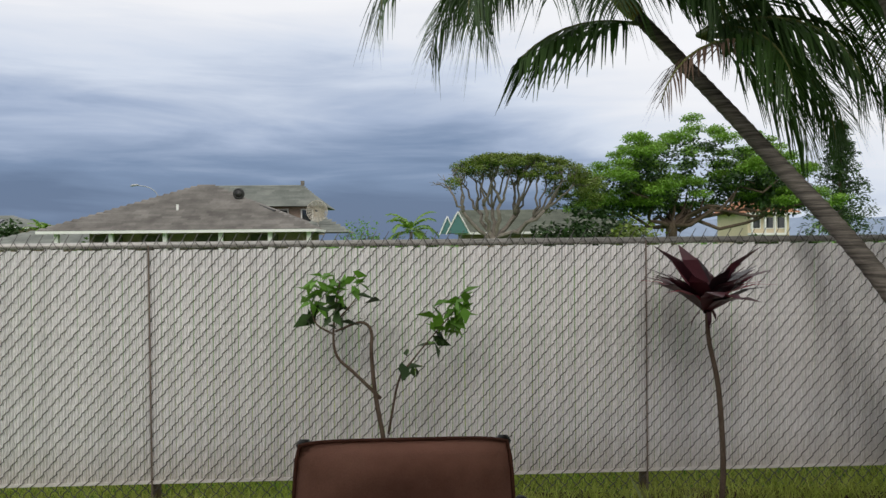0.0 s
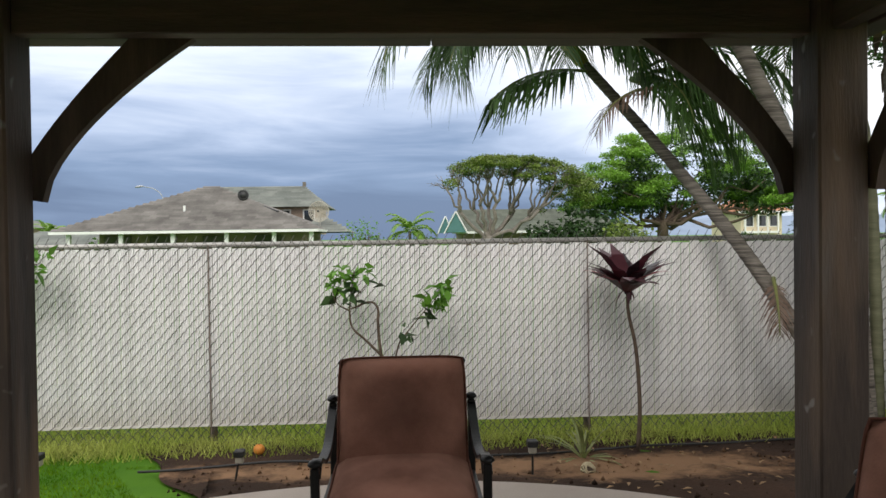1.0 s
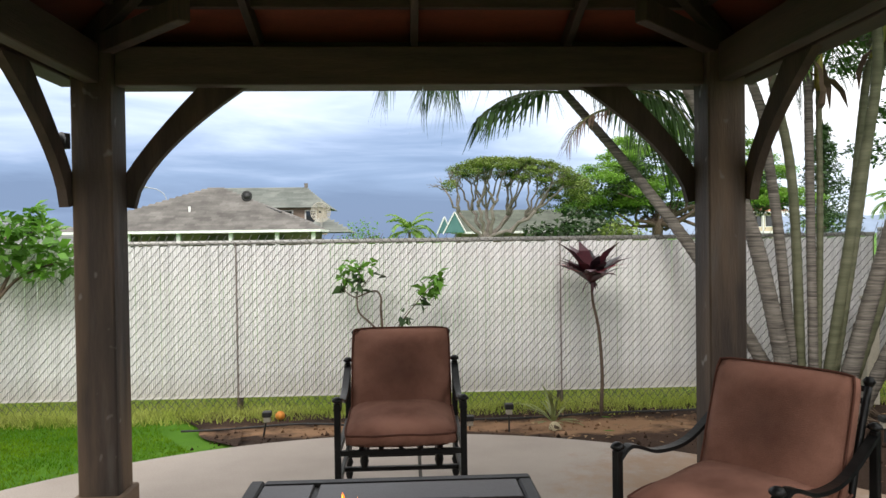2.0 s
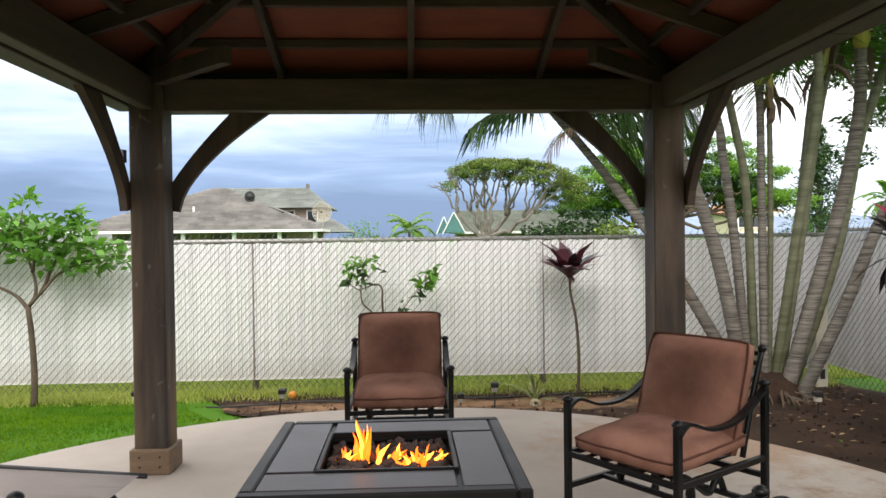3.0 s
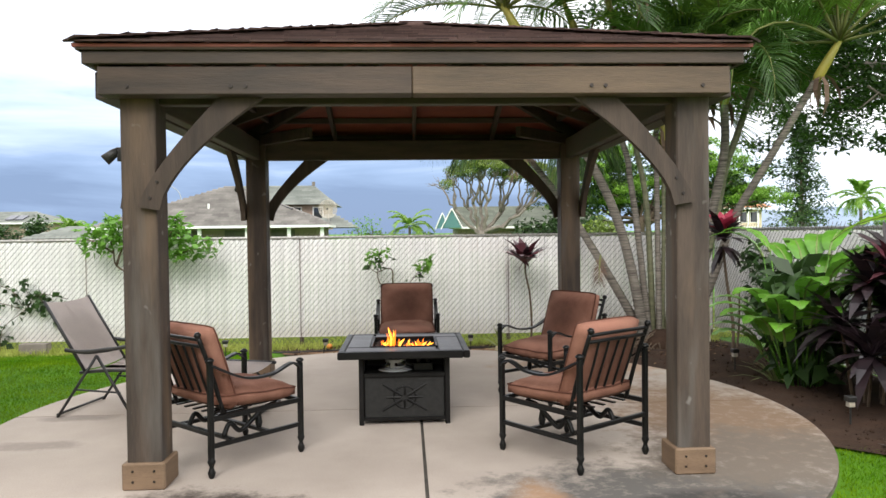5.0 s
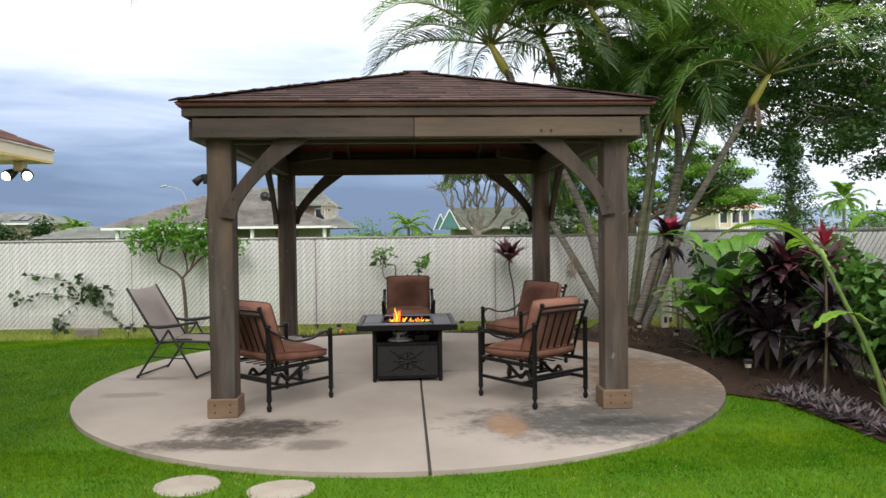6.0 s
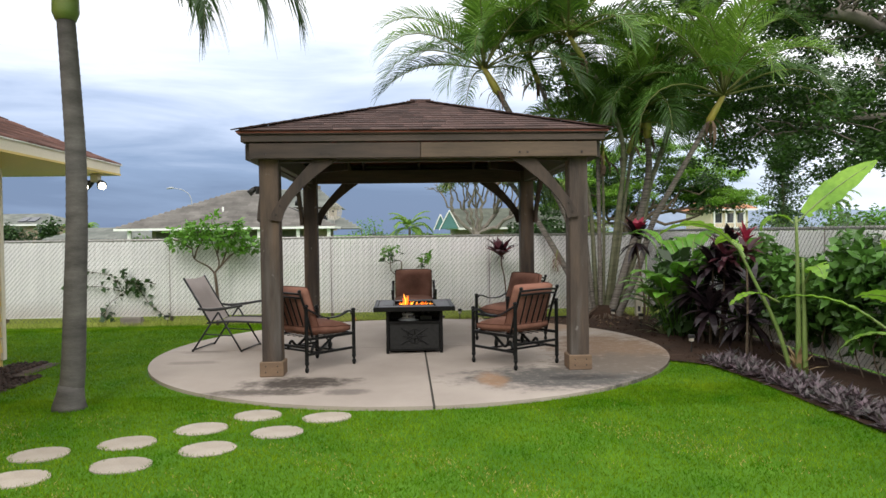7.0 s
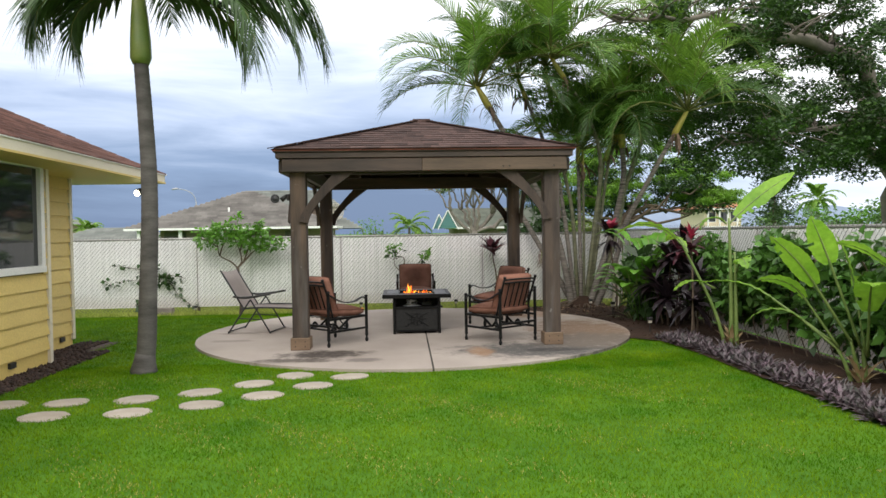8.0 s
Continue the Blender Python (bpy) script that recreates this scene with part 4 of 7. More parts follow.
for k in range(190):
    x, y, r = rng.uniform(-0.22, 0.22), rng.uniform(-0.22, 0.22), rng.uniform(0.012, 0.026)
    q = bmesh.ops.create_icosphere(bm, subdivisions=1, radius=r, matrix=Matrix.Translation((x, y, 0.525 + rng.uniform(0, 0.02))))
    for w in q["verts"]:
        w.co += Vector(rng.normal(size=3)) * r * 0.18
part("lava_rock_bed", bm, "lava", table, "dark lava rocks")["kind"] = "stuff"


def flame(parent, x, y, h, r, lean, seed, material):
    g = np.random.default_rng(seed)
    pts, rad = [], []
    ph = g.uniform(0, 6)
    for i in range(15):
        u = i / 14
        pts.append((x + lean[0] * u ** 1.5 + 0.30 * r * math.sin(ph + u * 7) * (0.3 + u), y + lean[1] * u ** 1.5 + 0.25 * r * math.cos(ph + u * 6), 0.525 + h * u))
        rad.append(r * (math.sin(math.pi * min(1, 0.16 + 0.84 * u)) ** 0.9 * (1 - 0.45 * u) + 0.02) * (1 + 0.22 * math.sin(ph + 11 * u)))
    ob = part("flame", tubed(pts, rad, 9), material, parent, "orange gas flame", smooth=True)
    return ob


gf = np.random.default_rng(7)
for k, (cx, cy, n_, tall, spread) in enumerate(((-0.10, -0.01, 19, 0.19, 0.075), (0.035, 0.02, 7, 0.07, 0.035), (0.125, -0.06, 18, 0.115, 0.075), (0.205, 0.03, 4, 0.08, 0.012))):
    for i in range(n_):
        off = gf.uniform(-1, 1)
        h = tall * (1.0 - 0.65 * abs(off)) * gf.uniform(0.55, 1.0)
        flame(table, cx + off * spread, cy + gf.uniform(-0.03, 0.03), h, gf.uniform(0.006, 0.014), (gf.uniform(-0.03, 0.05), gf.uniform(-0.015, 0.015)), 20 + 10 * k + i, "flame" if i % 4 else "flame_core")

# ---- cast-metal patio chairs; local front is -y ----
chair = thing("patio_chair", (-0.105, 1.80, 0), "black metal patio chair with faded rust-brown cushions", "chair", "chairs round the fire table")
LX, LY = 0.315, 0.335


def cushion(sx, sy, sz, seed, puff=0.035):
    bm = bmesh.new()
    nx = 12
    top, bot = {}, {}
    for i in range(nx + 1):
        for j in range(nx + 1):
            u, v = 2 * i / nx - 1, 2 * j / nx - 1
            r = 0.10
            # rounded-square plan
            k = max(abs(u), abs(v))
            ex = (1 - abs(u) ** 8) * (1 - abs(v) ** 8)
            pu = puff * (1 - u * u) * (1 - v * v) + 0.006 * noise.noise(Vector((u * 2.2, v * 2.2, seed)))
            corner = 1 - 0.035 * (abs(u) * abs(v)) ** 6
            x, y = u * sx / 2 * corner, v * sy / 2 * corner
            edge = 0.30 * sz * (1 - ex)
            top[i, j] = bm.verts.new((x, y, sz / 2 - edge + pu))
            bot[i, j] = bm.verts.new((x, y, -sz / 2 + edge - pu * 0.4))
    for i in range(nx):
        for j in range(nx):
            bm.faces.new((top[i, j], top[i + 1, j], top[i + 1, j + 1], top[i, j + 1]))
            bm.faces.new((bot[i, j], bot[i, j + 1], bot[i + 1, j + 1], bot[i + 1, j]))
    rim = [(i, 0) for i in range(nx)] + [(nx, j) for j in range(nx)] + [(i, nx) for i in range(nx, 0, -1)] + [(0, j) for j in range(nx, 0, -1)]
    for p, q in zip(rim, rim[1:] + rim[:1]):
        bm.faces.new((bot[p], bot[q], top[q], top[p]))
    loop = [top[p].co.copy() for p in rim]
    return bm, loop


def moved(bm, m):
    bmesh.ops.transform(bm, matrix=m, verts=bm.verts)
    return bm


seat_m = pose(0, -0.035, 0.425, 3.5)
back_m = pose(0, 0.222, 0.632, 72)
for name, size, m, sd in (("seat_cushion", (0.57, 0.60, 0.115), seat_m, 1.5), ("back_cushion", (0.56, 0.54, 0.125), back_m, 8.2)):
    bm, loop = cushion(*size, sd)
    cu = part(name, moved(bm, m), "cushion", chair, smooth=True)
    pts = [m @ (q + Vector((0, 0, 0.002))) for q in loop]
    part("piping", tubed(pts + pts[:1], 0.0055, 6, cap=False), "piping", cu, smooth=True)
for sx in (-1, 1):
    for sy in (-1, 1):
        top = 0.60 if sy < 0 else 0.69
        x, y = sx * LX, sy * LY
        leg = part("leg", boxed(x - 0.016, x + 0.016, y - 0.016, y + 0.016, 0.09, top, 0.004), "iron", chair)
        ft = tubed([(x, y, 0.0), (x, y, 0.012), (x, y, 0.035), (x, y, 0.055), (x, y, 0.07), (x, y, 0.085), (x, y, 0.10), (x, y, 0.115), (x, y, 0.13)],
                   [0.013, 0.019, 0.024, 0.016, 0.013, 0.020, 0.025, 0.019, 0.015], 10)
        part("foot", ft, "iron", leg, smooth=True)
        kn = tubed([(x, y, top), (x, y, top + 0.008), (x, y, top + 0.012), (x, y, top + 0.022), (x, y, top + 0.03)], [0.016, 0.026, 0.028, 0.022, 0.010], 10)
        part("finial", kn, "iron", leg, smooth=True)
    # curved arm, flat bar
    path = bend([(sx * LX, -LY, 0.565), (sx * LX, -LY + 0.05, 0.60), (sx * LX, -LY + 0.10, 0.597), (sx * LX, -0.10, 0.555), (sx * LX, 0.10, 0.565), (sx * LX, LY, 0.675)], 8)
    bm = bmesh.new()
    prev = None
    for p in path:
        cur = [bm.verts.new((p.x + dx, p.y, p.z + dz)) for dx, dz in ((-0.021, -0.006), (0.021, -0.006), (0.018, 0.008), (-0.018, 0.008))]
        if prev:
            for i in range(4):
                bm.faces.new((prev[i], prev[(i + 1) % 4], cur[(i + 1) % 4], cur[i]))
        else:
            bm.faces.new(cur[::-1])
        prev = cur
    bm.faces.new(prev)
    part("arm", bm, "iron", chair)
    part("back_post", tubed(bend([(sx * 0.27, 0.22, 0.36), (sx * 0.272, 0.30, 0.62), (sx * 0.274, 0.385, 0.848)], 5), 0.014, 8), "iron", chair, smooth=True)
    part("back_knob", tubed([(sx * 0.274, 0.382, 0.838), (sx * 0.274, 0.388, 0.858), (sx * 0.274, 0.392, 0.873)], [0.014, 0.023, 0.013], 10), "iron", chair, smooth=True)
    part("side_rail", boxed(sx * LX - 0.013, sx * LX + 0.013, -LY, LY, 0.335, 0.365, 0.003), "iron", chair)
    part("low_rail", boxed(sx * LX - 0.012, sx * LX + 0.012, -LY, LY, 0.175, 0.203, 0.003), "iron", chair)
for y in (-LY, LY):
    part("cross_rail", boxed(-LX, LX, y - 0.012, y + 0.012, 0.335 if y < 0 else 0.25, 0.362 if y < 0 else 0.277, 0.003), "iron", chair)
part("low_cross_rail", boxed(-LX, LX, -0.10, -0.07, 0.178, 0.20, 0.003), "iron", chair)
part("low_cross_rail", boxed(-LX, LX, 0.15, 0.18, 0.178, 0.20, 0.003), "iron", chair)
for z0, y0 in ((0.828, 0.376), (0.785, 0.360)):
    part("top_rail", tubed(bend([(-0.274, y0, z0), (-0.14, y0 + 0.022, z0 + 0.006), (0, y0 + 0.03, z0 + 0.008), (0.14, y0 + 0.022, z0 + 0.006), (0.274, y0, z0)], 4), 0.0115, 8), "iron", chair, smooth=True)
part("lower_back_rail", tubed([(-0.27, 0.235, 0.41), (0.27, 0.235, 0.41)], 0.011, 8), "iron", chair, smooth=True)
for x in (-0.17, -0.085, 0.0, 0.085, 0.17):
    part("back_slat", tubed(bend([(x, 0.237, 0.41), (x * 1.02, 0.315, 0.62), (x * 1.04, 0.383 - abs(x) * 0.06, 0.795)], 4), 0.0085, 6), "iron", chair, smooth=True)
for x in (-0.2, -0.1, 0.0, 0.1, 0.2):
    part("seat_bar", boxed(x - 0.012, x + 0.012, -LY, 0.26, 0.352, 0.36), "iron", chair)
for sx in (-1, 1):
    sp = tubed(bend([(sx * 0.20, -0.22, 0.335), (sx * 0.20, -0.12, 0.315), (sx * 0.20, -0.02, 0.25), (sx * 0.20, 0.06, 0.21), (sx * 0.20, 0.13, 0.27), (sx * 0.20, 0.18, 0.19)], 5), 0.016, 8)
    part("rocker_spring", sp, "iron", chair, "curved black rocker spring", smooth=True)
    part("spring_bolt", tubed([(sx * 0.20, -0.085, 0.185), (sx * 0.20, -0.085, 0.23), (sx * 0.20, -0.085, 0.30)], [0.014, 0.024, 0.012], 8), "iron", chair)


def facing(cx, cy, dx, dy):
    """Front (-y) turned to the direction dx, dy."""
    return pose(cx, cy, 0, 0, 0, math.degrees(math.atan2(dy, dx)) + 90)


# two nearer the lawn, one by the palms
copy_thing(chair, facing(0.975, -1.22, -0.58, 0.81))
copy_thing(chair, facing(-1.275, -1.085, 0.68, 0.73))
copy_thing(chair, facing(1.18, 0.475, -0.83, -0.55))

# ---- folding sling lounger ----
lounge = thing("sling_lounger", (-2.62, 0.32, 0), "folding lounge chair with taupe sling and dark frame", "lounge chair", turn=-10)
HW = 0.29
for y in (-HW, HW):
    part("back_tube", tubed([(-0.36, y, 0.93), (-0.02, y, 0.37)], 0.013, 8), "lounge_frame", lounge, smooth=True)
    part("seat_tube", tubed(bend([(-0.06, y, 0.36), (0.25, y, 0.38), (0.70, y, 0.37), (1.36, y, 0.35)], 4), 0.013, 8), "lounge_frame", lounge, smooth=True)
    part("leg", tubed([(-0.25, y * 1.08, 0.0), (0.10, y * 1.08, 0.50)], 0.012, 8), "lounge_frame", lounge, smooth=True)
    part("leg", tubed([(0.40, y * 1.08, 0.0), (0.10, y * 1.08, 0.50)], 0.012, 8), "lounge_frame", lounge, smooth=True)
    part("foot_leg", tubed([(1.38, y, 0.0), (1.12, y, 0.36)], 0.011, 8), "lounge_frame", lounge, smooth=True)
    part("armrest", tubed(bend([(-0.16, y * 1.12, 0.545), (0.0, y * 1.12, 0.53), (0.2, y * 1.12, 0.55), (0.42, y * 1.12, 0.585)], 4), [0.016] * 4 + [0.019] * 5 + [0.016] * 4, 8), "black_plastic", lounge, smooth=True)
    part("brace_bar", tubed([(-0.10, y, 0.22), (0.28, y, 0.20)], 0.008, 6), "lounge_frame", lounge)
for x, z in ((-0.25, 0.02), (0.40, 0.02), (1.38, 0.02)):
    part("foot_bar", tubed([(x, -HW * 1.08, z), (x, HW * 1.08, z)], 0.011, 8), "lounge_frame", lounge, smooth=True)


def sheet(rows_, w, t=0.006):
    bm = bmesh.new()
    prev = None
    for p in rows_:
        cur = [bm.verts.new((p[0], w * s, p[1] - 0.02 * (1 - s * s))) for s in (-1, -0.6, -0.2, 0.2, 0.6, 1)]
        if prev:
            for i in range(5):
                bm.faces.new((prev[i], prev[i + 1], cur[i + 1], cur[i]))
        prev = cur
    bmesh.ops.solidify(bm, geom=bm.faces[:], thickness=t)
    return bm


part("back_sling", sheet([(-0.355, 0.925), (-0.25, 0.74), (-0.13, 0.55), (-0.03, 0.385)], HW - 0.008), "sling", lounge, smooth=True)
part("seat_sling", sheet([(-0.03, 0.375), (0.2, 0.375), (0.45, 0.372), (0.9, 0.365), (1.33, 0.355)], HW - 0.008), "sling", lounge, smooth=True)

# ---- own house beside the lawn ----
house = thing("house", (-4.86, -0.6, 0), "single-storey house with yellow lap siding and brown roof", "house")
HX, HY = -4.86, -0.6


def hbox(x0, x1, y0, y1, z0, z1, bevel=0.0):
    """A box in the garden's own coordinates, for a part of the house."""
    return boxed(x0 - HX, x1 - HX, y0 - HY, y1 - HY, z0, z1, bevel)


part("wall", hbox(-13.0, -4.52, -14.0, -2.10, -0.1, 2.42), "dark_wall", house)
part("wall", hbox(-13.0, -4.90, -2.20, -0.64, -0.1, 2.42), "dark_wall", house)
WIN = (-4.30, -2.20, 1.07, 2.30)
for c in range(13):
    z0 = 0.15 + c * 0.178
    z1 = min(z0 + 0.186, 2.42)
    rows_y = [(-2.06, -2.20), (-4.30, -13.95)] if z0 > WIN[2] - 0.1 and z0 < WIN[3] else [(-2.06, -13.95)]
    for ya, yb in rows_y:
        bm = bmesh.new()
        v = [(-4.52, ya, z0), (-4.472, ya, z0), (-4.500, ya, z1), (-4.52, ya, z1)]
        w = [(x, yb, z) for x, y, z in v]
        vs = [bm.verts.new((x - HX, y - HY, z)) for x, y, z in v + w]
        for q in ((0, 1, 2, 3), (7, 6, 5, 4), (0, 4, 5, 1), (1, 5, 6, 2), (2, 6, 7, 3), (3, 7, 4, 0)):
            bm.faces.new([vs[i] for i in q])
        bmesh.ops.recalc_face_normals(bm, faces=bm.faces)
        part("siding_board", bm, "siding", house)
    bm = bmesh.new()
    v = [(-4.90, -0.60, z0), (-4.852, -0.60, z0), (-4.880, -0.60, z1), (-4.90, -0.60, z1)]
    vs = [bm.verts.new((x - HX, y - HY, z)) for x, y, z in v + [(x, -2.10, z) for x, y, z in v]]
    for q in ((0, 1, 2, 3), (7, 6, 5, 4), (0, 4, 5, 1), (1, 5, 6, 2), (2, 6, 7, 3), (3, 7, 4, 0)):
        bm.faces.new([vs[i] for i in q])
    bmesh.ops.recalc_face_normals(bm, faces=bm.faces)
    part("siding_board", bm, "siding", house)
part("foundation_board", hbox(-4.60, -4.50, -13.95, -2.08, -0.06, 0.15), "siding", house)
part("foundation_board", hbox(-4.95, -4.875, -2.1, -0.62, -0.06, 0.15), "siding", house)
part("corner_board", hbox(-4.56, -4.462, -2.10, -2.035, -0.02, 2.40, 0.004), "cream", house)
part("corner_board", hbox(-4.96, -4.845, -0.66, -0.585, 0.06, 2.40, 0.004), "cream", house)
part("corner_board", hbox(-4.87, -4.835, -2.03, -1.98, 0.06, 2.40, 0.004), "cream", house)
win = part("window", hbox(-4.51, -4.49, -4.25, -2.28, 1.12, 2.26), "glass", house, "dark window with white frame")
for x0, x1, y0, y1, z0, z1 in ((-4.50, -4.44, -4.32, -2.20, 2.25, 2.33), (-4.50, -4.435, -4.34, -2.19, 1.06, 1.14), (-4.50, -4.44, -2.28, -2.20, 1.14, 2.25), (-4.50, -4.44, -4.32, -4.24, 1.14, 2.25)):
    part("window_frame", hbox(x0, x1, y0, y1, z0, z1, 0.006), "white_paint", win)
# vents near the foot of the wall
for y in (-0.95, -2.9):
    part("vent", hbox(-4.87 if y > -2 else -4.505, -4.845 if y > -2 else -4.468, y - 0.06, y + 0.06, 0.07, 0.13, 0.003), "black_plastic", house)
# hip roof with broad eaves
EX, EY, EZ, HP = -3.96, 0.58, 2.40, 0.48
part("soffit", hbox(-13.9, EX + 0.02, -14.9, EY - 0.03, 2.262, 2.285), "siding", house)
part("fascia", hbox(EX - 0.03, EX, -14.9, EY, 2.268, 2.392, 0.004), "cream", house)
part("fascia", hbox(-13.9, EX - 0.03, EY - 0.03, EY, 2.268, 2.392, 0.004), "cream", house)
part("drip_edge", hbox(EX - 0.02, EX + 0.02, -14.9, EY + 0.02, 2.392, 2.415, 0.003), "white_paint", house)
bm = bmesh.new()
apex_u = 5.0
pts = [(EX, EY, EZ), (EX, -14.9, EZ), (EX - 2 * apex_u, -14.9, EZ), (EX - 2 * apex_u, EY, EZ), (EX - apex_u, EY - apex_u, EZ + apex_u * HP), (EX - apex_u, -14.9 + apex_u, EZ + apex_u * HP)]
vs = [bm.verts.new((x - HX, y - HY, z)) for x, y, z in pts]
for q in ((0, 4, 5, 1), (0, 3, 4), (3, 2, 5, 4), (1, 5, 2), (0, 1, 2, 3)):
    bm.faces.new([vs[i] for i in q])
bmesh.ops.recalc_face_normals(bm, faces=bm.faces)
roof = part("roof", bm, "house_shingle", house)
tabs_v, tabs_f = [], []
for c in range(38):
    u = c * 0.135 - 0.02
    z = EZ + max(u, 0) * HP + 0.01
    y = EY - max(u, 0) - 0.01
    while y > -13.5 + u * 0.4:
        w = 0.22 + 0.16 * rng.random()
        k = len(tabs_v)
        x0, x1, t = EX - u + 0.006 * rng.random(), EX - u - 0.16, 0.012
        y1 = y - w + 0.006
        tabs_v += [(x0 - HX, y - HY, z + t), (x0 - HX, y1 - HY, z + t), (x1 - HX, y1 - HY, z + 0.16 * HP), (x1 - HX, y - HY, z + 0.16 * HP), (x0 - HX, y - HY, z - 0.004), (x0 - HX, y1 - HY, z - 0.004)]
        tabs_f += [(k, k + 3, k + 2, k + 1), (k, k + 1, k + 5, k + 4)]
        y -= w
sh = fast("roof_shingles", tabs_v, tabs_f, "house_shingle", roof)
sh["kind"] = "stuff"

# double floodlight under the corner of the eave
flood = thing("floodlight", (-4.12, 0.20, 2.262), "twin white floodlight, lit, under house eave", "floodlight")
part("mount", boxed(-0.05, 0.05, -0.05, 0.05, -0.11, 0.0, 0.008), "cream", flood)
for s in (-1, 1):
    hd = part("lamp_head", tubed([(s * 0.03, 0, -0.10), (s * 0.07, -0.02, -0.125), (s * 0.10, -0.06, -0.155)], [0.025, 0.048, 0.06], 14), "black_plastic", flood, smooth=True)
    bm = bmesh.new()
    bmesh.ops.create_uvsphere(bm, u_segments=14, v_segments=8, radius=0.044, matrix=Matrix.Translation((s * 0.104, -0.068, -0.16)))
    part("bulb", bm, "lamp_glow", hd, "glowing warm bulb", smooth=True)

# black lava gravel along the house
n = 1700
px = np.where(rng.random(n) < 0.6, rng.uniform(-4.5, -4.12, n), rng.uniform(-4.86, -4.2, n))
py = np.where(px < -4.5, rng.uniform(-2.0, -0.35, n), rng.uniform(-7.5, -1.2, n))
size = 0.018 + 0.02 * rng.random(n)
octa = np.array([(1, 0, 0), (0, 1, 0), (-1, 0, 0), (0, -1, 0), (0, 0, 0.8), (0, 0, -0.6)])
v = np.stack([px, py, np.full(n, -0.02)], axis=1)[:, None, :] + octa[None] * size[:, None, None] * (0.6 + 0.7 * rng.random((n, 6, 3)))
f = (np.arange(n) * 6)[:, None, None] + np.array([(0, 1, 4), (1, 2, 4), (2, 3, 4), (3, 0, 4), (1, 0, 5), (2, 1, 5), (3, 2, 5), (0, 3, 5)])[None]
tagged(fast("lava_gravel", v.reshape(-1, 3), f.reshape(-1, 3), "lava"), "black lava gravel strip along the house wall", "gravel", kind="stuff")
bm = bmesh.new()
for x0, x1, y0, y1 in ((-4.6, -4.14, -14, -1.2), (-4.9, -4.32, -2.0, -0.38)):
    box(bm, x0, x1, y0, y1, -0.06, -0.026)
tagged(part("gravel_bed", bm, "lava"), "dark gravel bed at the foot of the wall", "gravel bed", kind="structure")

# ---- plants ----
def ringed_trunk(parent, name, pts, r0, r1, material, rings=0.085, n=12, bulge=0.06):
    """A palm trunk with raised leaf-scar rings."""
    path = bend(pts, 14)
    lens = [0.0]
    for a_, b_ in zip(path, path[1:]):
        lens.append(lens[-1] + (b_ - a_).length)
    total, out, rad, s = lens[-1], [], [], 0.0
    i = 0
    while s <= total:
        while i < len(lens) - 2 and lens[i + 1] < s:
            i += 1
        t = (s - lens[i]) / max(1e-6, lens[i + 1] - lens[i])
        p = path[i].lerp(path[i + 1], min(1, t))
        r = r0 + (r1 - r0) * (s / total) ** 0.8
        out += [p]
        rad += [r * (1 + bulge if len(out) % 3 == 1 else 0.99)]
        s += rings / 3
    return part(name, tubed(out, rad, n), material, parent, smooth=True)


def crown(parent, top, fronds, seed, material="frond", leaflet=0.42, pairs=40, width=0.024, hang=0.55):
    """Fronds as (heading, rise, length, droop) from the top of a trunk; each is a part with its rib below it."""
    g = np.random.default_rng(seed)
    for hd, rise_, ln_, dr in fronds:
        rib, v = frond_arrays(g, top, radians(hd), radians(rise_), ln_, radians(dr), leaflet, pairs, hang, width)
        fr = fast("frond", v, quads(v), material, parent)
        part("rib", tubed([tuple(p) for p in rib[::3]], [0.016 - 0.0125 * i / 8 for i in range(len(rib[::3]))], 5), "rachis", fr, smooth=True)


def plume(parent, top, n, seed, lengths=(1.7, 2.3), rises=(25, 86), material="frond", hang=0.35, droops=(70, 135)):
    """A crown of arching feather leaves: young upright ones in the middle, older ones lower round them."""
    g = np.random.default_rng(seed)
    for k in range(n):
        u = (k + 0.5) / n
        hd = 137.5 * k + g.uniform(-20, 20) + seed * 40
        rise_ = rises[1] + (rises[0] - rises[1]) * u + g.uniform(-6, 6)
        rib, v = feather_arrays(g, top, radians(hd), radians(rise_), g.uniform(*lengths) * (0.85 + 0.15 * u), radians(g.uniform(*droops) * (0.75 + 0.25 * u)), g.uniform(0.5, 0.62), 54, hang * (0.7 + 0.6 * u), 0.034, g.uniform(-0.3, 0.3))
        # shade painted on some of the lower fronds by the darker copy
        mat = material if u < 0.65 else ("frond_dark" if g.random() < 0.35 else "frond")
        fr = fast("frond", v, quads(v), mat, parent)
        part("rib", tubed([tuple(p) for p in rib[::3]], [0.020 - 0.016 * i / 8 for i in range(len(rib[::3]))], 5), "rachis", fr, smooth=True)


def wild(g, n, rise_=(20, 75), ln_=(1.5, 2.1), dr=(70, 125), avoid=None):
    out = []
    for k in range(n):
        hd = 360 * k / n + g.uniform(-18, 18)
        out.append((hd, g.uniform(*rise_), g.uniform(*ln_), g.uniform(*dr)))
    return out


# single palm on the lawn
palm = thing("palm_tree", (-3.16, -2.76, -0.02), "single palm with smooth grey trunk and green crownshaft", "palm tree")
ringed_trunk(palm, "trunk", [(0, 0, 0), (0.04, 0, 0.35), (0.07, 0, 0.95), (0.10, 0, 1.6), (0.105, 0, 2.2), (0.08, 0, 2.8), (0.05, 0, 3.36)], 0.105, 0.076, "palm_grey", 0.07, 14, 0.015)
part("root_collar", tubed([(0, 0, -0.02), (0, 0, 0.03), (0.01, 0, 0.10), (0.02, 0, 0.2)], [0.15, 0.135, 0.118, 0.104], 14), "palm_grey", palm, smooth=True)
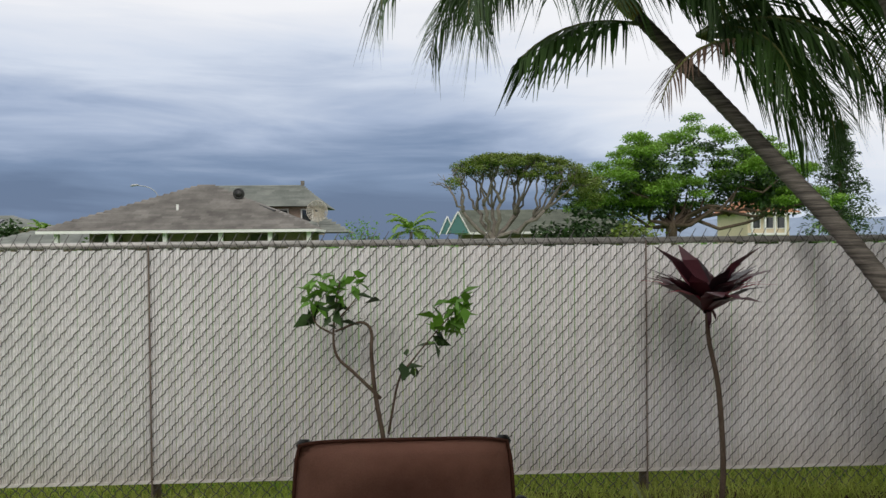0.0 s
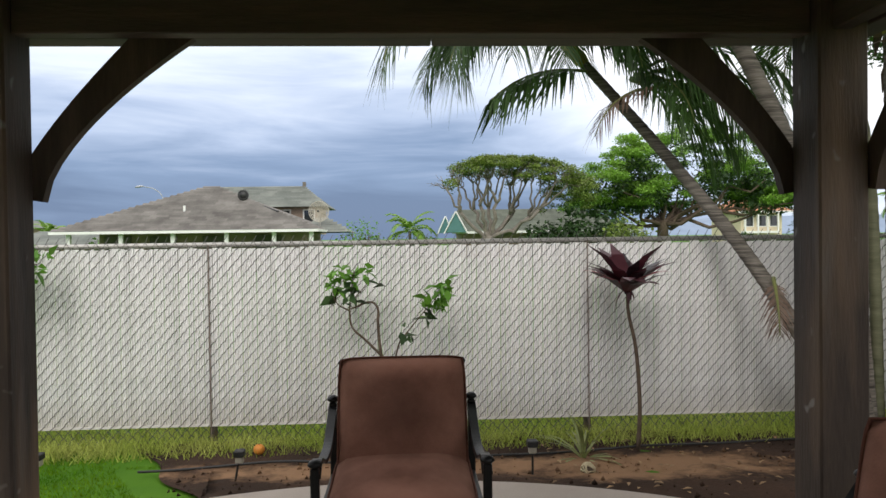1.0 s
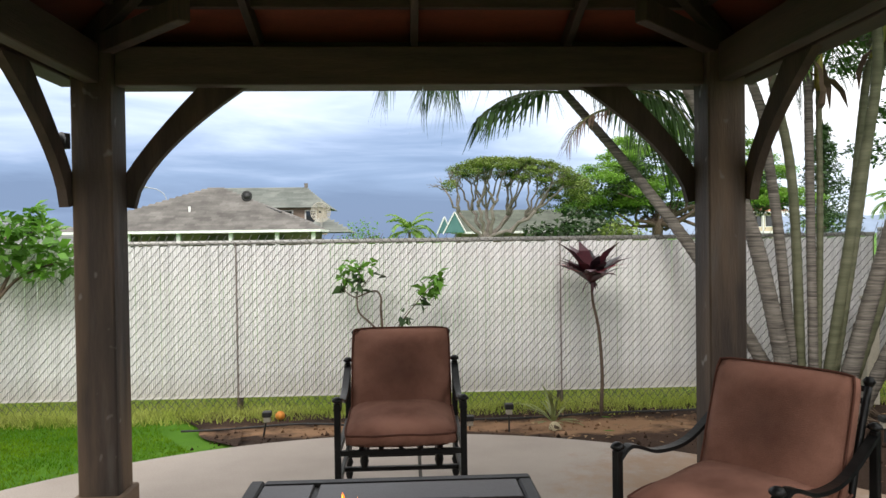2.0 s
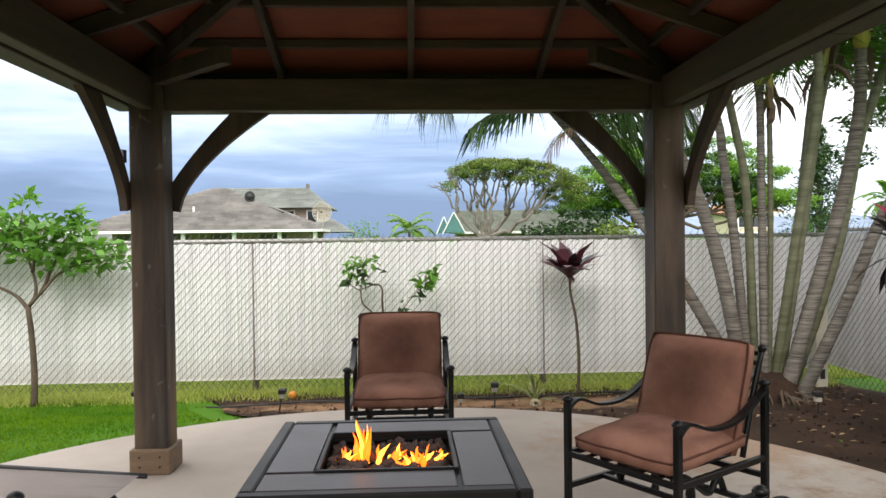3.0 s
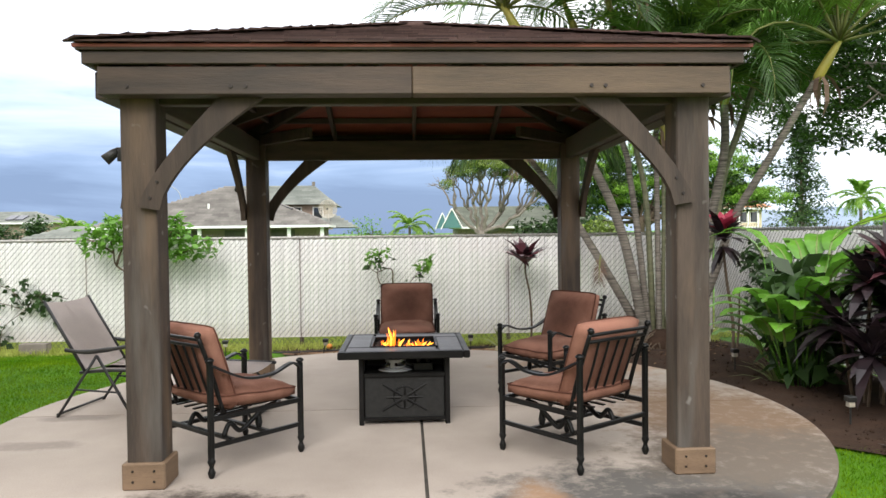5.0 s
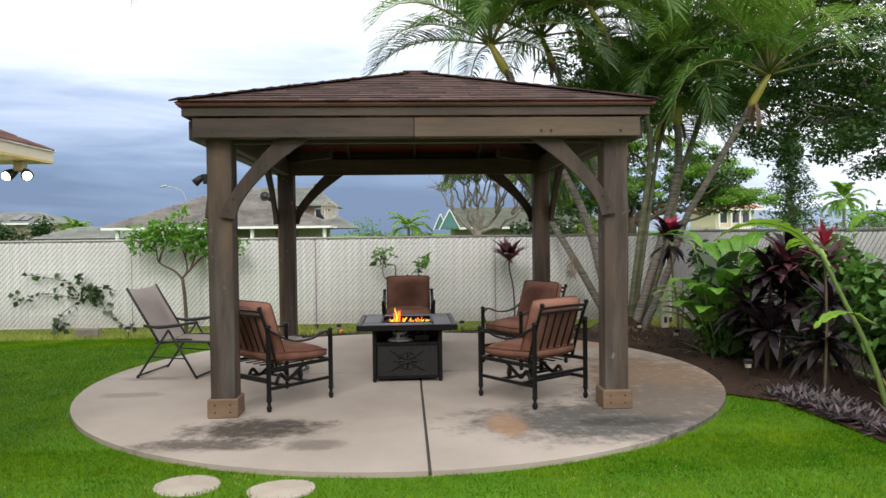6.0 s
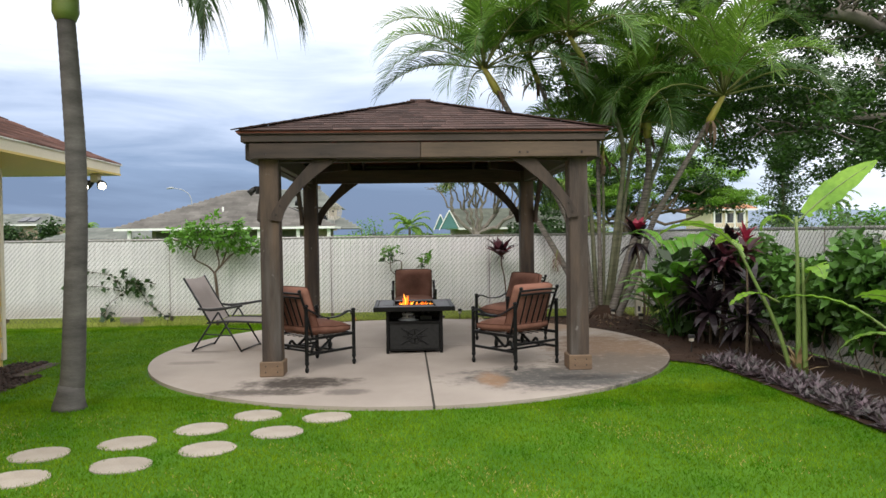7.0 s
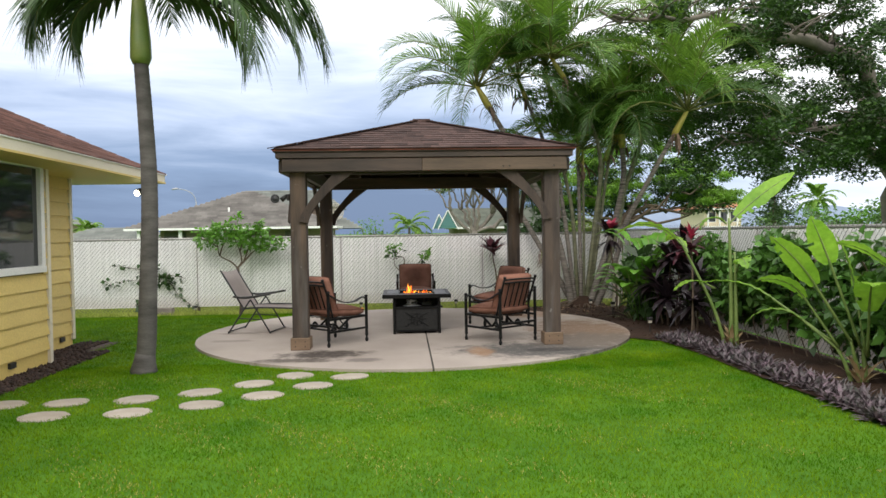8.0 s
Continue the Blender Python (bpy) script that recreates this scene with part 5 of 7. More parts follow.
part("crownshaft", tubed([(0.05, 0, 3.34), (0.05, 0, 3.41), (0.05, 0, 3.6), (0.045, 0, 3.85), (0.04, 0, 4.1)], [0.084, 0.112, 0.108, 0.09, 0.065], 14), "crown_green", palm, "bright green crownshaft", smooth=True)
# whole crown in the darker leaflet copy, its shade put into colour
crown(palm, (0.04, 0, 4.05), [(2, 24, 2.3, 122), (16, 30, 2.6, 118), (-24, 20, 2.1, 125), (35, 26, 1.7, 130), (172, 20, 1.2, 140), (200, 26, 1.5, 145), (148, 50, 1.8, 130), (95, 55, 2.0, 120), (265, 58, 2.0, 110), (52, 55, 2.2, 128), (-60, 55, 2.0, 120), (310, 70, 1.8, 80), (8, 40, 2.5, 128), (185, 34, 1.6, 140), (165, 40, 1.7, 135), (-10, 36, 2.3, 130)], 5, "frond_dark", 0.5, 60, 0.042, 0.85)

# clump of canes in the corner
clump = thing("palm_clump", (3.3, 3.65, -0.14), "clump of many slender ringed palm canes", "palm tree")
CB = Vector((3.3, 3.65, -0.14))
CANES = (  # points from foot to top in the garden, foot and top radius, cane material, fronds in the crown, frond colour
    (((3.17, 3.72, -0.14), (2.53, 4.00, 1.10), (2.09, 4.60, 2.00), (1.48, 5.05, 2.92)), 0.063, 0.043, "palm_bark", 0, "frond_dark"),
    (((3.08, 3.60, -0.14), (2.92, 3.65, 0.82), (2.72, 3.65, 1.56), (2.40, 3.60, 2.25), (1.42, 3.30, 3.85)), 0.070, 0.048, "palm_bark", 13, "frond_light"),
    (((3.17, 3.72, -0.14), (3.00, 3.65, 1.29), (2.89, 3.65, 2.10), (2.79, 3.68, 2.64), (2.25, 3.95, 4.15)), 0.048, 0.034, "palm_bark", 12, "frond"),
    (((3.23, 3.75, -0.14), (3.11, 3.65, 1.73), (2.95, 3.65, 2.64), (2.70, 3.85, 4.35)), 0.044, 0.032, "palm_green", 9, "frond"),
    (((3.26, 3.62, -0.14), (3.25, 3.65, 1.91), (3.24, 3.65, 2.80)), 0.040, 0.034, "palm_bark", 7, "frond"),
    (((3.33, 3.70, -0.14), (3.34, 3.66, 1.44), (3.33, 3.65, 2.60)), 0.030, 0.024, "palm_green", 6, "frond"),
    (((3.36, 3.70, -0.14), (3.50, 3.50, 1.40), (3.60, 3.30, 2.80), (3.30, 3.15, 3.70), (2.84, 3.00, 4.35)), 0.046, 0.036, "palm_green", 13, "frond_light"),
    (((3.38, 3.66, -0.14), (3.58, 3.65, 1.36), (3.73, 3.65, 2.64), (3.80, 3.65, 2.86)), 0.040, 0.032, "palm_green", 7, "frond"),
    (((3.43, 3.72, -0.14), (3.64, 3.66, 1.36), (3.83, 3.65, 2.64), (3.98, 3.62, 3.20)), 0.038, 0.030, "palm_green", 8, "frond"),
    (((3.38, 3.52, -0.14), (3.69, 3.60, 0.74), (3.97, 3.62, 1.62), (4.14, 3.58, 2.50), (4.08, 3.45, 3.10)), 0.072, 0.052, "palm_bark", 12, "frond_light"),
    (((3.52, 3.70, -0.14), (3.95, 3.65, 1.17), (4.19, 3.65, 2.27), (4.36, 3.66, 2.74), (5.10, 3.85, 4.60)), 0.052, 0.040, "palm_green", 13, "frond_light"),
    (((3.50, 3.48, -0.14), (3.85, 3.35, 0.74), (4.02, 3.05, 1.57), (4.28, 2.78, 2.20), (4.77, 2.50, 3.20)), 0.062, 0.040, "palm_bark", 13, "frond_light"),
)
for k, (pts, r0, r1, mat, nf, leaf_mat) in enumerate(CANES):
    way = [Vector(p) - CB for p in pts]
    cane = ringed_trunk(clump, "cane", way, r0, r1, mat, 0.075 if mat == "palm_bark" else 0.12, 10)
    t0 = way[-1]
    d = (way[-1] - way[-2]).normalized()
    part("crownshaft", tubed([t0 - d * 0.02, t0 + d * 0.06, t0 + d * 0.22, t0 + d * 0.55], [r1, r1 * 1.5, r1 * 1.4, r1 * 0.75], 10), "crownshaft", cane, "yellow-green crownshaft", smooth=True)
    if nf:
        plume(clump, tuple(t0 + d * 0.48), nf + 5, 60 + k, (1.8, 2.5) if nf > 8 else (1.4, 1.9), (5, 86), leaf_mat)
        v = rosette(np.random.default_rng(k), 5, 0.5, 0.07, (-70, 10), 0.9) + np.array(t0 + d * 0.1)
        fast("dry_sheath", v, quads(v), "frond_dry", clump, "hanging dry brown sheath")
    if k == 0:
        # hanging fronds in the shade-toned leaflet copy
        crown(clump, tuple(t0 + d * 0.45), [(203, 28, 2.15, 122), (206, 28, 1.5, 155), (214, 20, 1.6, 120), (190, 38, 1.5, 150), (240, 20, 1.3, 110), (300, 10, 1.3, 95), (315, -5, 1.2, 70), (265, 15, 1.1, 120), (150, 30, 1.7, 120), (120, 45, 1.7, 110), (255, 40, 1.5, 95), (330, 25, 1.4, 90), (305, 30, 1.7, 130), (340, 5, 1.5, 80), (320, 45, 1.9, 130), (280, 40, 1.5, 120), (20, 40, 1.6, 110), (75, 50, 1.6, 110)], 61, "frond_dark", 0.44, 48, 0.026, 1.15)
        crown(clump, tuple(t0 - d * 0.1), [(201, 2, 1.05, 48)], 62, "frond_dark", 0.42, 46, 0.028, 1.3)
# matted roots and dry sheaths round the feet
bm = bmesh.new()
for k in range(130):
    a_ = rng.uniform(0, 2 * math.pi)
    r = rng.uniform(0.05, 0.34)
    p = Vector((r * math.cos(a_), r * math.sin(a_), rng.uniform(0.0, 0.28) * (1 - r)))
    q = p + Vector((0.30 * math.cos(a_ + rng.uniform(-0.6, 0.6)), 0.30 * math.sin(a_ + rng.uniform(-0.6, 0.6)), -0.14))
    q.z = max(q.z, 0.0)
    tube(bm, [p, (p + q) / 2 + Vector((0, 0, 0.03)), q], [0.012, 0.009, 0.005], 5)
part("root_mat", bm, "bark", clump, "tangled dry roots")["kind"] = "stuff"
rm = bmesh.new()
bmesh.ops.create_icosphere(rm, subdivisions=3, radius=1.0, matrix=Matrix.Diagonal((0.36, 0.30, 0.26, 1)))
for v_ in rm.verts:
    v_.co *= 1 + 0.22 * noise.noise(v_.co * 6)
part("root_mound", rm, "soil", clump, smooth=True)
# a few dry fronds hanging against the canes
crown(clump, (-0.75, 0.25, 1.25), [(250, -30, 0.5, 50)], 90, "frond_dry", 0.16, 20, 0.018, 0.9)
crown(clump, (-1.25, 0.9, 2.75), [(200, 0, 0.9, 75)], 91, "frond_dry", 0.26, 26, 0.02, 0.9)
# further green fronds, in the shade-toned leaflet copy
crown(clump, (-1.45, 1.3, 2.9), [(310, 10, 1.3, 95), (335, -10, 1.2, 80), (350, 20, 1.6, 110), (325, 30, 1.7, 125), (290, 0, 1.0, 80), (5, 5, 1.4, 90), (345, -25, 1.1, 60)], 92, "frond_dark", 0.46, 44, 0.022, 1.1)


def leafy(parent, name, pts, size, material, seed, aspect=0.45, flat=0.45, droop=0.15, out=None):
    g = np.random.default_rng(seed)
    v, f = leaf_arrays(g, np.asarray(pts, float), size, aspect, flat, droop, out)
    ob = fast(name, v, f, material, parent)
    ob["kind"] = "stuff"
    return ob


# young lemon tree by the fence
lemon = thing("citrus_tree", (-3.69, 4.23, -0.17), "small citrus tree with forked trunk and bright leaves", "tree")
wood = bmesh.new()
tube(wood, bend([(0.02, 0, 0), (0.03, 0, 0.3), (0.01, 0, 0.7), (-0.02, 0, 0.97)], 5), [0.034 - 0.0006 * i for i in range(16)], 8)
BOUGHS = (((-0.02, 0, 0.95), (-0.15, 0.02, 1.08), (-0.38, 0, 1.22), (-0.42, 0.0, 1.45), (-0.50, 0.05, 1.62)), ((-0.02, 0, 0.95), (0.06, 0, 1.1), (0.02, 0.02, 1.32), (-0.08, 0, 1.6), (-0.05, 0, 1.9)),
         ((0.0, 0, 0.98), (0.14, -0.03, 1.12), (0.32, -0.02, 1.30), (0.62, 0, 1.42), (0.92, 0, 1.45)), ((0.10, 0, 1.08), (0.18, 0.1, 1.35), (0.30, 0.1, 1.6), (0.42, 0.1, 1.78)),
         ((0.02, 0.02, 1.3), (0.12, -0.1, 1.5), (0.2, -0.15, 1.7)), ((-0.38, 0, 1.22), (-0.32, 0.02, 1.42), (-0.2, 0.1, 1.65)), ((-0.42, 0, 1.4), (-0.65, -0.05, 1.55), (-0.8, 0, 1.58)))
for l in BOUGHS:
    p = bend(l, 4)
    tube(wood, p, [0.019 - 0.014 * i / (len(p) - 1) for i in range(len(p))], 6)
part("trunk", wood, "bark", lemon, smooth=True)
g = np.random.default_rng(3)
pts = leaf_points(g, [(-0.45, 0, 1.62), (-0.72, 0, 1.6), (-0.2, 0, 1.72), (0.05, 0, 1.62), (0.35, 0.05, 1.68), (0.62, 0, 1.48), (0.88, 0, 1.46), (-0.04, 0, 1.95), (0.02, 0, 2.08), (0.2, -0.1, 1.5), (0.45, -0.05, 1.38), (0.42, 0.05, 1.82), (-0.45, 0, 1.85)],
                  [0.26, 0.22, 0.26, 0.26, 0.25, 0.2, 0.15, 0.11, 0.06, 0.2, 0.13, 0.1, 0.1], 950)
leafy(lemon, "leaves", pts, 0.115, "bright_leaf", 4, 0.5, 0.35, 0.1)

# bare young citrus with two leafy heads, behind the far chair
young = thing("sapling", (-0.20, 4.25, -0.17), "sparse sapling with two leafy heads and thin stems", "sapling")
wood = bmesh.new()
for l, r in ((((0, 0, 0), (-0.02, 0, 0.35), (-0.08, 0, 0.72), (-0.10, 0, 0.95), (-0.10, 0, 1.08), (-0.16, 0, 1.13), (-0.30, 0, 1.08)), 0.017), (((-0.05, 0, 0.70), (-0.2, 0, 0.85), (-0.29, 0, 0.94), (-0.31, 0, 1.06), (-0.29, 0.0, 1.25), (-0.27, 0, 1.36)), 0.011),
             (((-0.30, 0, 1.06), (-0.40, 0, 1.12), (-0.43, 0, 1.2)), 0.007), (((-0.01, 0, 0.5), (0.05, 0, 0.80), (0.12, 0, 0.90), (0.22, 0, 1.02), (0.38, 0, 1.2)), 0.008), (((-0.29, 0, 1.14), (-0.2, 0, 1.24), (-0.16, 0, 1.3)), 0.006)):
    p = bend(l, 4)
    tube(wood, p, [r * (1 - 0.6 * i / (len(p) - 1)) for i in range(len(p))], 6)
part("stem", wood, "bark", young, smooth=True)
g = np.random.default_rng(9)
pts = np.concatenate([leaf_points(g, [(-0.33, 0, 1.33), (-0.24, 0, 1.33), (-0.4, 0, 1.3)], [0.11, 0.10, 0.09], 52), leaf_points(g, [(0.36, 0, 1.15), (0.40, 0, 1.22), (0.30, 0, 1.08)], [0.09, 0.07, 0.08], 44)])
leafy(young, "leaves", pts, 0.10, "bright_leaf", 10, 0.5, 0.3, -0.1)
pts = np.concatenate([leaf_points(g, [(-0.33, 0, 1.2), (-0.22, 0, 1.2), (-0.44, 0, 1.16)], [0.1, 0.1, 0.07], 24), leaf_points(g, [(0.10, 0, 0.88), (0.05, 0, 0.79), (0.28, 0, 1.05)], [0.06, 0.03, 0.06], 12)])
leafy(young, "lower_leaves", pts, 0.11, "deep_leaf", 12, 0.55, 0.3, 0.5)


def strap_plant(name, at, heads, stem, label, category, group=""):
    """A cane with rosettes of broad strap leaves: heads as (place, leaves, length, width, spread, material)."""
    pl = thing(name, at, label, category, group)
    for st, r in stem:
        p = bend(st, 5)
        part("cane", tubed(p, [r * (1 - 0.35 * i / (len(p) - 1)) for i in range(len(p))], 7), "bark", pl, smooth=True)
    for k, (c, n_, ln_, w_, sp_, mat) in enumerate(heads):
        g_ = np.random.default_rng(int(abs(at[0] * 100)) + 13 * k)
        v = rosette(g_, n_, ln_, w_, sp_, 0.55) + np.array(c)
        fast("leaf_head", v, quads(v), mat, pl)
    return pl


strap_plant("ti_plant", (1.60, 4.05, -0.15), [((-0.07, 0, 1.16), 28, 0.46, 0.115, (28, 68), "burgundy"), ((-0.07, 0, 1.18), 6, 0.44, 0.05, (30, 50), "pink_leaf"), ((-0.07, 0, 1.15), 10, 0.38, 0.095, (35, 65), "black_leaf"), ((-0.07, 0, 1.2), 4, 0.16, 0.03, (-70, -20), "burgundy")],
            [([(0, 0, 0), (0.015, 0, 0.35), (-0.01, 0, 0.75), (-0.06, 0, 1.0), (-0.07, 0, 1.17)], 0.017)], "tall ti plant with burgundy leaves on bare cane", "ti plant", "ti plants")
strap_plant("ti_plant", (3.47, 1.90, -0.12), [((-0.1, 0, 1.46), 26, 0.40, 0.095, (0, 65), "black_leaf"), ((-0.1, 0, 1.53), 14, 0.26, 0.13, (30, 85), "pink_leaf"), ((-0.1, 0, 1.38), 12, 0.36, 0.07, (-50, 0), "black_leaf")],
            [([(0, 0, 0), (0.01, 0, 0.5), (-0.06, 0, 1.0), (-0.1, 0, 1.4)], 0.02), ([(0.05, 0.05, 0), (0.1, 0.05, 0.5), (0.08, 0, 0.9)], 0.014)], "ti plant with crimson top and dark lower leaves", "ti plant", "ti plants")
strap_plant("ti_plant", (3.66, -0.12, -0.07), [((0.05, 0, 1.05), 40, 0.48, 0.10, (-35, 75), "black_leaf"), ((0.22, -0.1, 0.8), 38, 0.46, 0.10, (-40, 75), "black_leaf"), ((-0.14, 0.1, 0.7), 38, 0.46, 0.095, (-40, 70), "black_leaf"), ((0.3, 0.1, 1.28), 34, 0.44, 0.095, (-25, 80), "black_leaf"), ((-0.1, -0.25, 0.5), 34, 0.42, 0.09, (-35, 75), "black_leaf"), ((0.12, -0.2, 1.15), 24, 0.4, 0.09, (-30, 70), "burgundy")],
            [([(0, 0, 0), (0.02, 0, 0.5), (0.05, 0, 1.05)], 0.02), ([(0.1, -0.05, 0), (0.22, -0.1, 0.8)], 0.018), ([(-0.05, 0.05, 0), (-0.14, 0.1, 0.7)], 0.016), ([(0.2, 0.1, 0), (0.3, 0.1, 1.28)], 0.018), ([(-0.04, -0.1, 0), (-0.1, -0.25, 0.5)], 0.015), ([(0.08, -0.1, 0), (0.12, -0.2, 1.15)], 0.015)], "bushy near-black ti plant beside the fence", "ti plant", "ti plants")
strap_plant("ti_plant", (3.56, -1.35, -0.07), [((0.0, 0, 0.5), 40, 0.42, 0.09, (-40, 75), "black_leaf"), ((0.1, 0.1, 0.85), 28, 0.36, 0.08, (-20, 75), "black_leaf"), ((0.02, 0, 0.62), 14, 0.26, 0.075, (-10, 80), "rhoeo_top")],
            [([(0, 0, 0), (0.0, 0, 0.5)], 0.018), ([(0.08, 0.08, 0), (0.1, 0.1, 0.85)], 0.016)], "dull purple ti plant with drooping leaves", "ti plant", "ti plants")
strap_plant("ti_plant", (3.47, -1.50, -0.07), [((0.0, 0, 1.38), 12, 0.22, 0.05, (35, 88), "pink_leaf"), ((0, 0, 1.25), 16, 0.3, 0.07, (-10, 60), "burgundy")],
            [([(0, 0, 0), (0.02, 0, 0.7), (0.0, 0, 1.38)], 0.015)], "slim ti plant with red upright tip", "ti plant", "ti plants")
strap_plant("strap_plant", (1.14, 3.82, -0.16), [((0, 0, 0.02), 26, 0.34, 0.022, (5, 80), "strap")], [], "small striped strap-leaved plant in soil", "plant", "strap-leaved plants")
strap_plant("strap_plant", (3.42, 0.85, -0.07), [((0, 0, 0.02), 26, 0.4, 0.025, (5, 75), "strap")], [], "arching striped strap-leaved plant by slab edge", "plant", "strap-leaved plants")


def big_leaf(parent, base, heading, rise_, stalk, length, width, droop, seed, material="banana", roll=0.0, name="leaf"):
    """A banana-like blade on a stalk, arched, folded along the midrib and torn at the edge."""
    g_ = np.random.default_rng(seed)
    h, s = Vector((math.cos(heading), math.sin(heading), 0)), Vector((-math.sin(heading), math.cos(heading), 0))
    p, ang = Vector(base), rise_
    rib = [p.copy()]
    for i in range(5):
        p = p + (h * math.cos(ang) + Vector((0, 0, 1)) * math.sin(ang)) * stalk / 5
        rib.append(p.copy())
    bm = bmesh.new()
    prev = None
    n_ = 18
    for i in range(n_ + 1):
        u = i / n_
        w = width * 0.5 * (math.sin(math.pi * (0.06 + 0.93 * u) ** 0.85) ** 0.7)
        a_ = ang - droop * u
        nrm = (Vector((0, 0, 1)) * math.cos(a_) - h * math.sin(a_))
        sd = (s * math.cos(roll) + nrm * math.sin(roll)).normalized()
        nr = (nrm * math.cos(roll) - s * math.sin(roll)).normalized()
        row = []
        for q in (-1, -0.55, 0, 0.55, 1):
            rag = 1 + (0.03 * g_.normal() if abs(q) == 1 else 0)
            row.append(bm.verts.new(p + sd * q * w * rag + nr * (0.30 * abs(q) * w - 0.22 * q * q * w + 0.006 * math.sin(i * 2.4 + q))))
        if prev:
            for j in range(4):
                if (j in (0, 3)) and g_.random() < 0.07:
                    continue
                bm.faces.new((prev[j], prev[j + 1], row[j + 1], row[j]))
        prev = row
        if i < n_:
            p = p + (h * math.cos(a_) + Vector((0, 0, 1)) * math.sin(a_)) * length / n_
            rib.append(p.copy())
    lf = part(name, bm, material, parent, smooth=True)
    part("midrib", tubed(rib, [0.014 - 0.011 * i / (len(rib) - 1) for i in range(len(rib))], 6), "banana_stem", lf, smooth=True)
    return lf


def banana(at, label, stems, leaves, seed):
    pl = thing("banana_plant", at, label, "banana plant", "banana plants in the side bed")
    for k, (st, r) in enumerate(stems):
        p = bend(st, 5)
        part("stem", tubed(p, [r * (1 - 0.55 * i / (len(p) - 1)) for i in range(len(p))], 9), "banana_stem", pl, smooth=True)
    for k, l in enumerate(leaves):
        big_leaf(pl, l[0], radians(l[1]), radians(l[2]), l[3], l[4], l[5], radians(l[6]), seed + k, roll=radians(l[7]) if len(l) > 7 else 0)
    g_ = np.random.default_rng(seed)
    v = rosette(g_, 16, 0.32, 0.05, (30, 88), 0.5)
    fast("dry_sheath", v, quads(v), "straw", pl, "dry straw-coloured leaf sheath")
    return pl


banana((3.75, -2.05, -0.05), "tall banana-like plant with upright paddle leaf", [([(0, 0, 0), (0.0, 0, 0.8), (-0.02, 0, 1.62)], 0.032), ([(-0.05, 0.03, 0), (-0.2, 0.05, 0.5), (-0.42, 0.1, 1.0), (-0.6, 0.1, 1.35)], 0.026), ([(0.05, -0.04, 0), (0.05, -0.02, 0.6), (0.05, 0, 1.2)], 0.03)],
       [((-0.02, 0, 1.55), -8, 44, 0.12, 0.88, 0.26, 14, 50), ((-0.58, 0.1, 1.3), 170, 48, 0.1, 0.85, 0.16, 95, 20), ((-0.5, 0.1, 1.2), 100, 50, 0.1, 0.5, 0.16, 90, 20), ((-0.05, 0, 1.55), 175, 40, 0.05, 0.38, 0.2, 130), ((-0.2, 0, 0.75), 195, 25, 0.15, 0.5, 0.16, 70), ((0.05, -0.05, 0.95), 255, 35, 0.2, 0.5, 0.2, 85, 20)], 200)
banana((3.95, -4.3, -0.05), "low banana-like plant with broad bright leaves", [([(0, 0, 0), (-0.04, 0, 0.2), (-0.1, 0, 0.45)], 0.028), ([(0.05, 0, 0), (0.05, 0.02, 0.2), (0.03, 0.03, 0.4)], 0.03), ([(-0.05, 0.05, 0), (-0.1, 0.08, 0.2), (-0.18, 0.14, 0.4)], 0.024)],
       [((-0.08, 0, 0.4), 182, 57, 0.66, 0.64, 0.21, 22, 55), ((0.02, 0.02, 0.35), 178, 70, 0.85, 0.48, 0.24, 5, 65), ((0.05, 0, 0.3), 110, 80, 0.6, 0.58, 0.22, 25, 40), ((-0.16, 0.12, 0.38), 140, 36, 0.7, 0.75, 0.22, 55, 5), ((-0.12, 0.1, 0.3), 150, 42, 0.45, 0.62, 0.16, 110),
        ((0.05, 0, 0.3), 60, 62, 0.5, 0.6, 0.22, 60, 10), ((0, -0.1, 0.3), 240, 60, 0.5, 0.7, 0.26, 75), ((-0.15, 0.1, 0.35), 160, 58, 0.55, 0.5, 0.2, 80, 30)], 230)
banana((3.9, -5.1, -0.05), "low banana-like plant with broad bright leaves", [([(0, 0, 0), (-0.02, 0, 0.5), (0.0, 0, 1.0)], 0.028), ([(0.1, 0, 0), (0.15, 0, 0.5), (0.2, 0, 0.9)], 0.035)],
       [((0, 0, 0.8), 120, 62, 0.2, 0.7, 0.28, 60, 30), ((0, 0, 0.8), 60, 55, 0.2, 0.8, 0.3, 60), ((0.15, 0, 0.85), 300, 50, 0.2, 0.8, 0.28, 80), ((0, 0, 0.7), 240, 45, 0.25, 0.6, 0.25, 80)], 260)
# broad green shell-ginger clump beside the black ti
ginger = thing("ginger_clump", (3.6, 0.72, -0.07), "broad-leaved green ginger clump with glossy leaves", "ginger plant")
for k in range(36):
    a_, tall = 2.4 * k, 0.22 + 1.08 * ((k * 0.37) % 1)
    b_ = Vector((0.16 * math.cos(a_), 0.16 * math.sin(a_), 0))
    tp = b_ * 2.2 + Vector((0, 0, tall))
    part("stem", tubed([b_, (b_ + tp) / 2 + Vector((0, 0, 0.05)), tp], [0.008, 0.007, 0.005], 6), "ginger", ginger, smooth=True)
    big_leaf(ginger, tp, a_ + 0.3, radians(62), 0.05, 0.56, 0.23, radians(95), 300 + k, "ginger")

g = np.random.default_rng(19)
# dark leaf cloud within the clump paints its inner shade
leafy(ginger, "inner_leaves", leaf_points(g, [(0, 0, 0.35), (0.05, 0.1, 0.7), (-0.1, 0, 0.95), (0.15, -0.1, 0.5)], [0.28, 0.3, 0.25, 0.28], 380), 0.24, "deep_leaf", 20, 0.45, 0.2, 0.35)
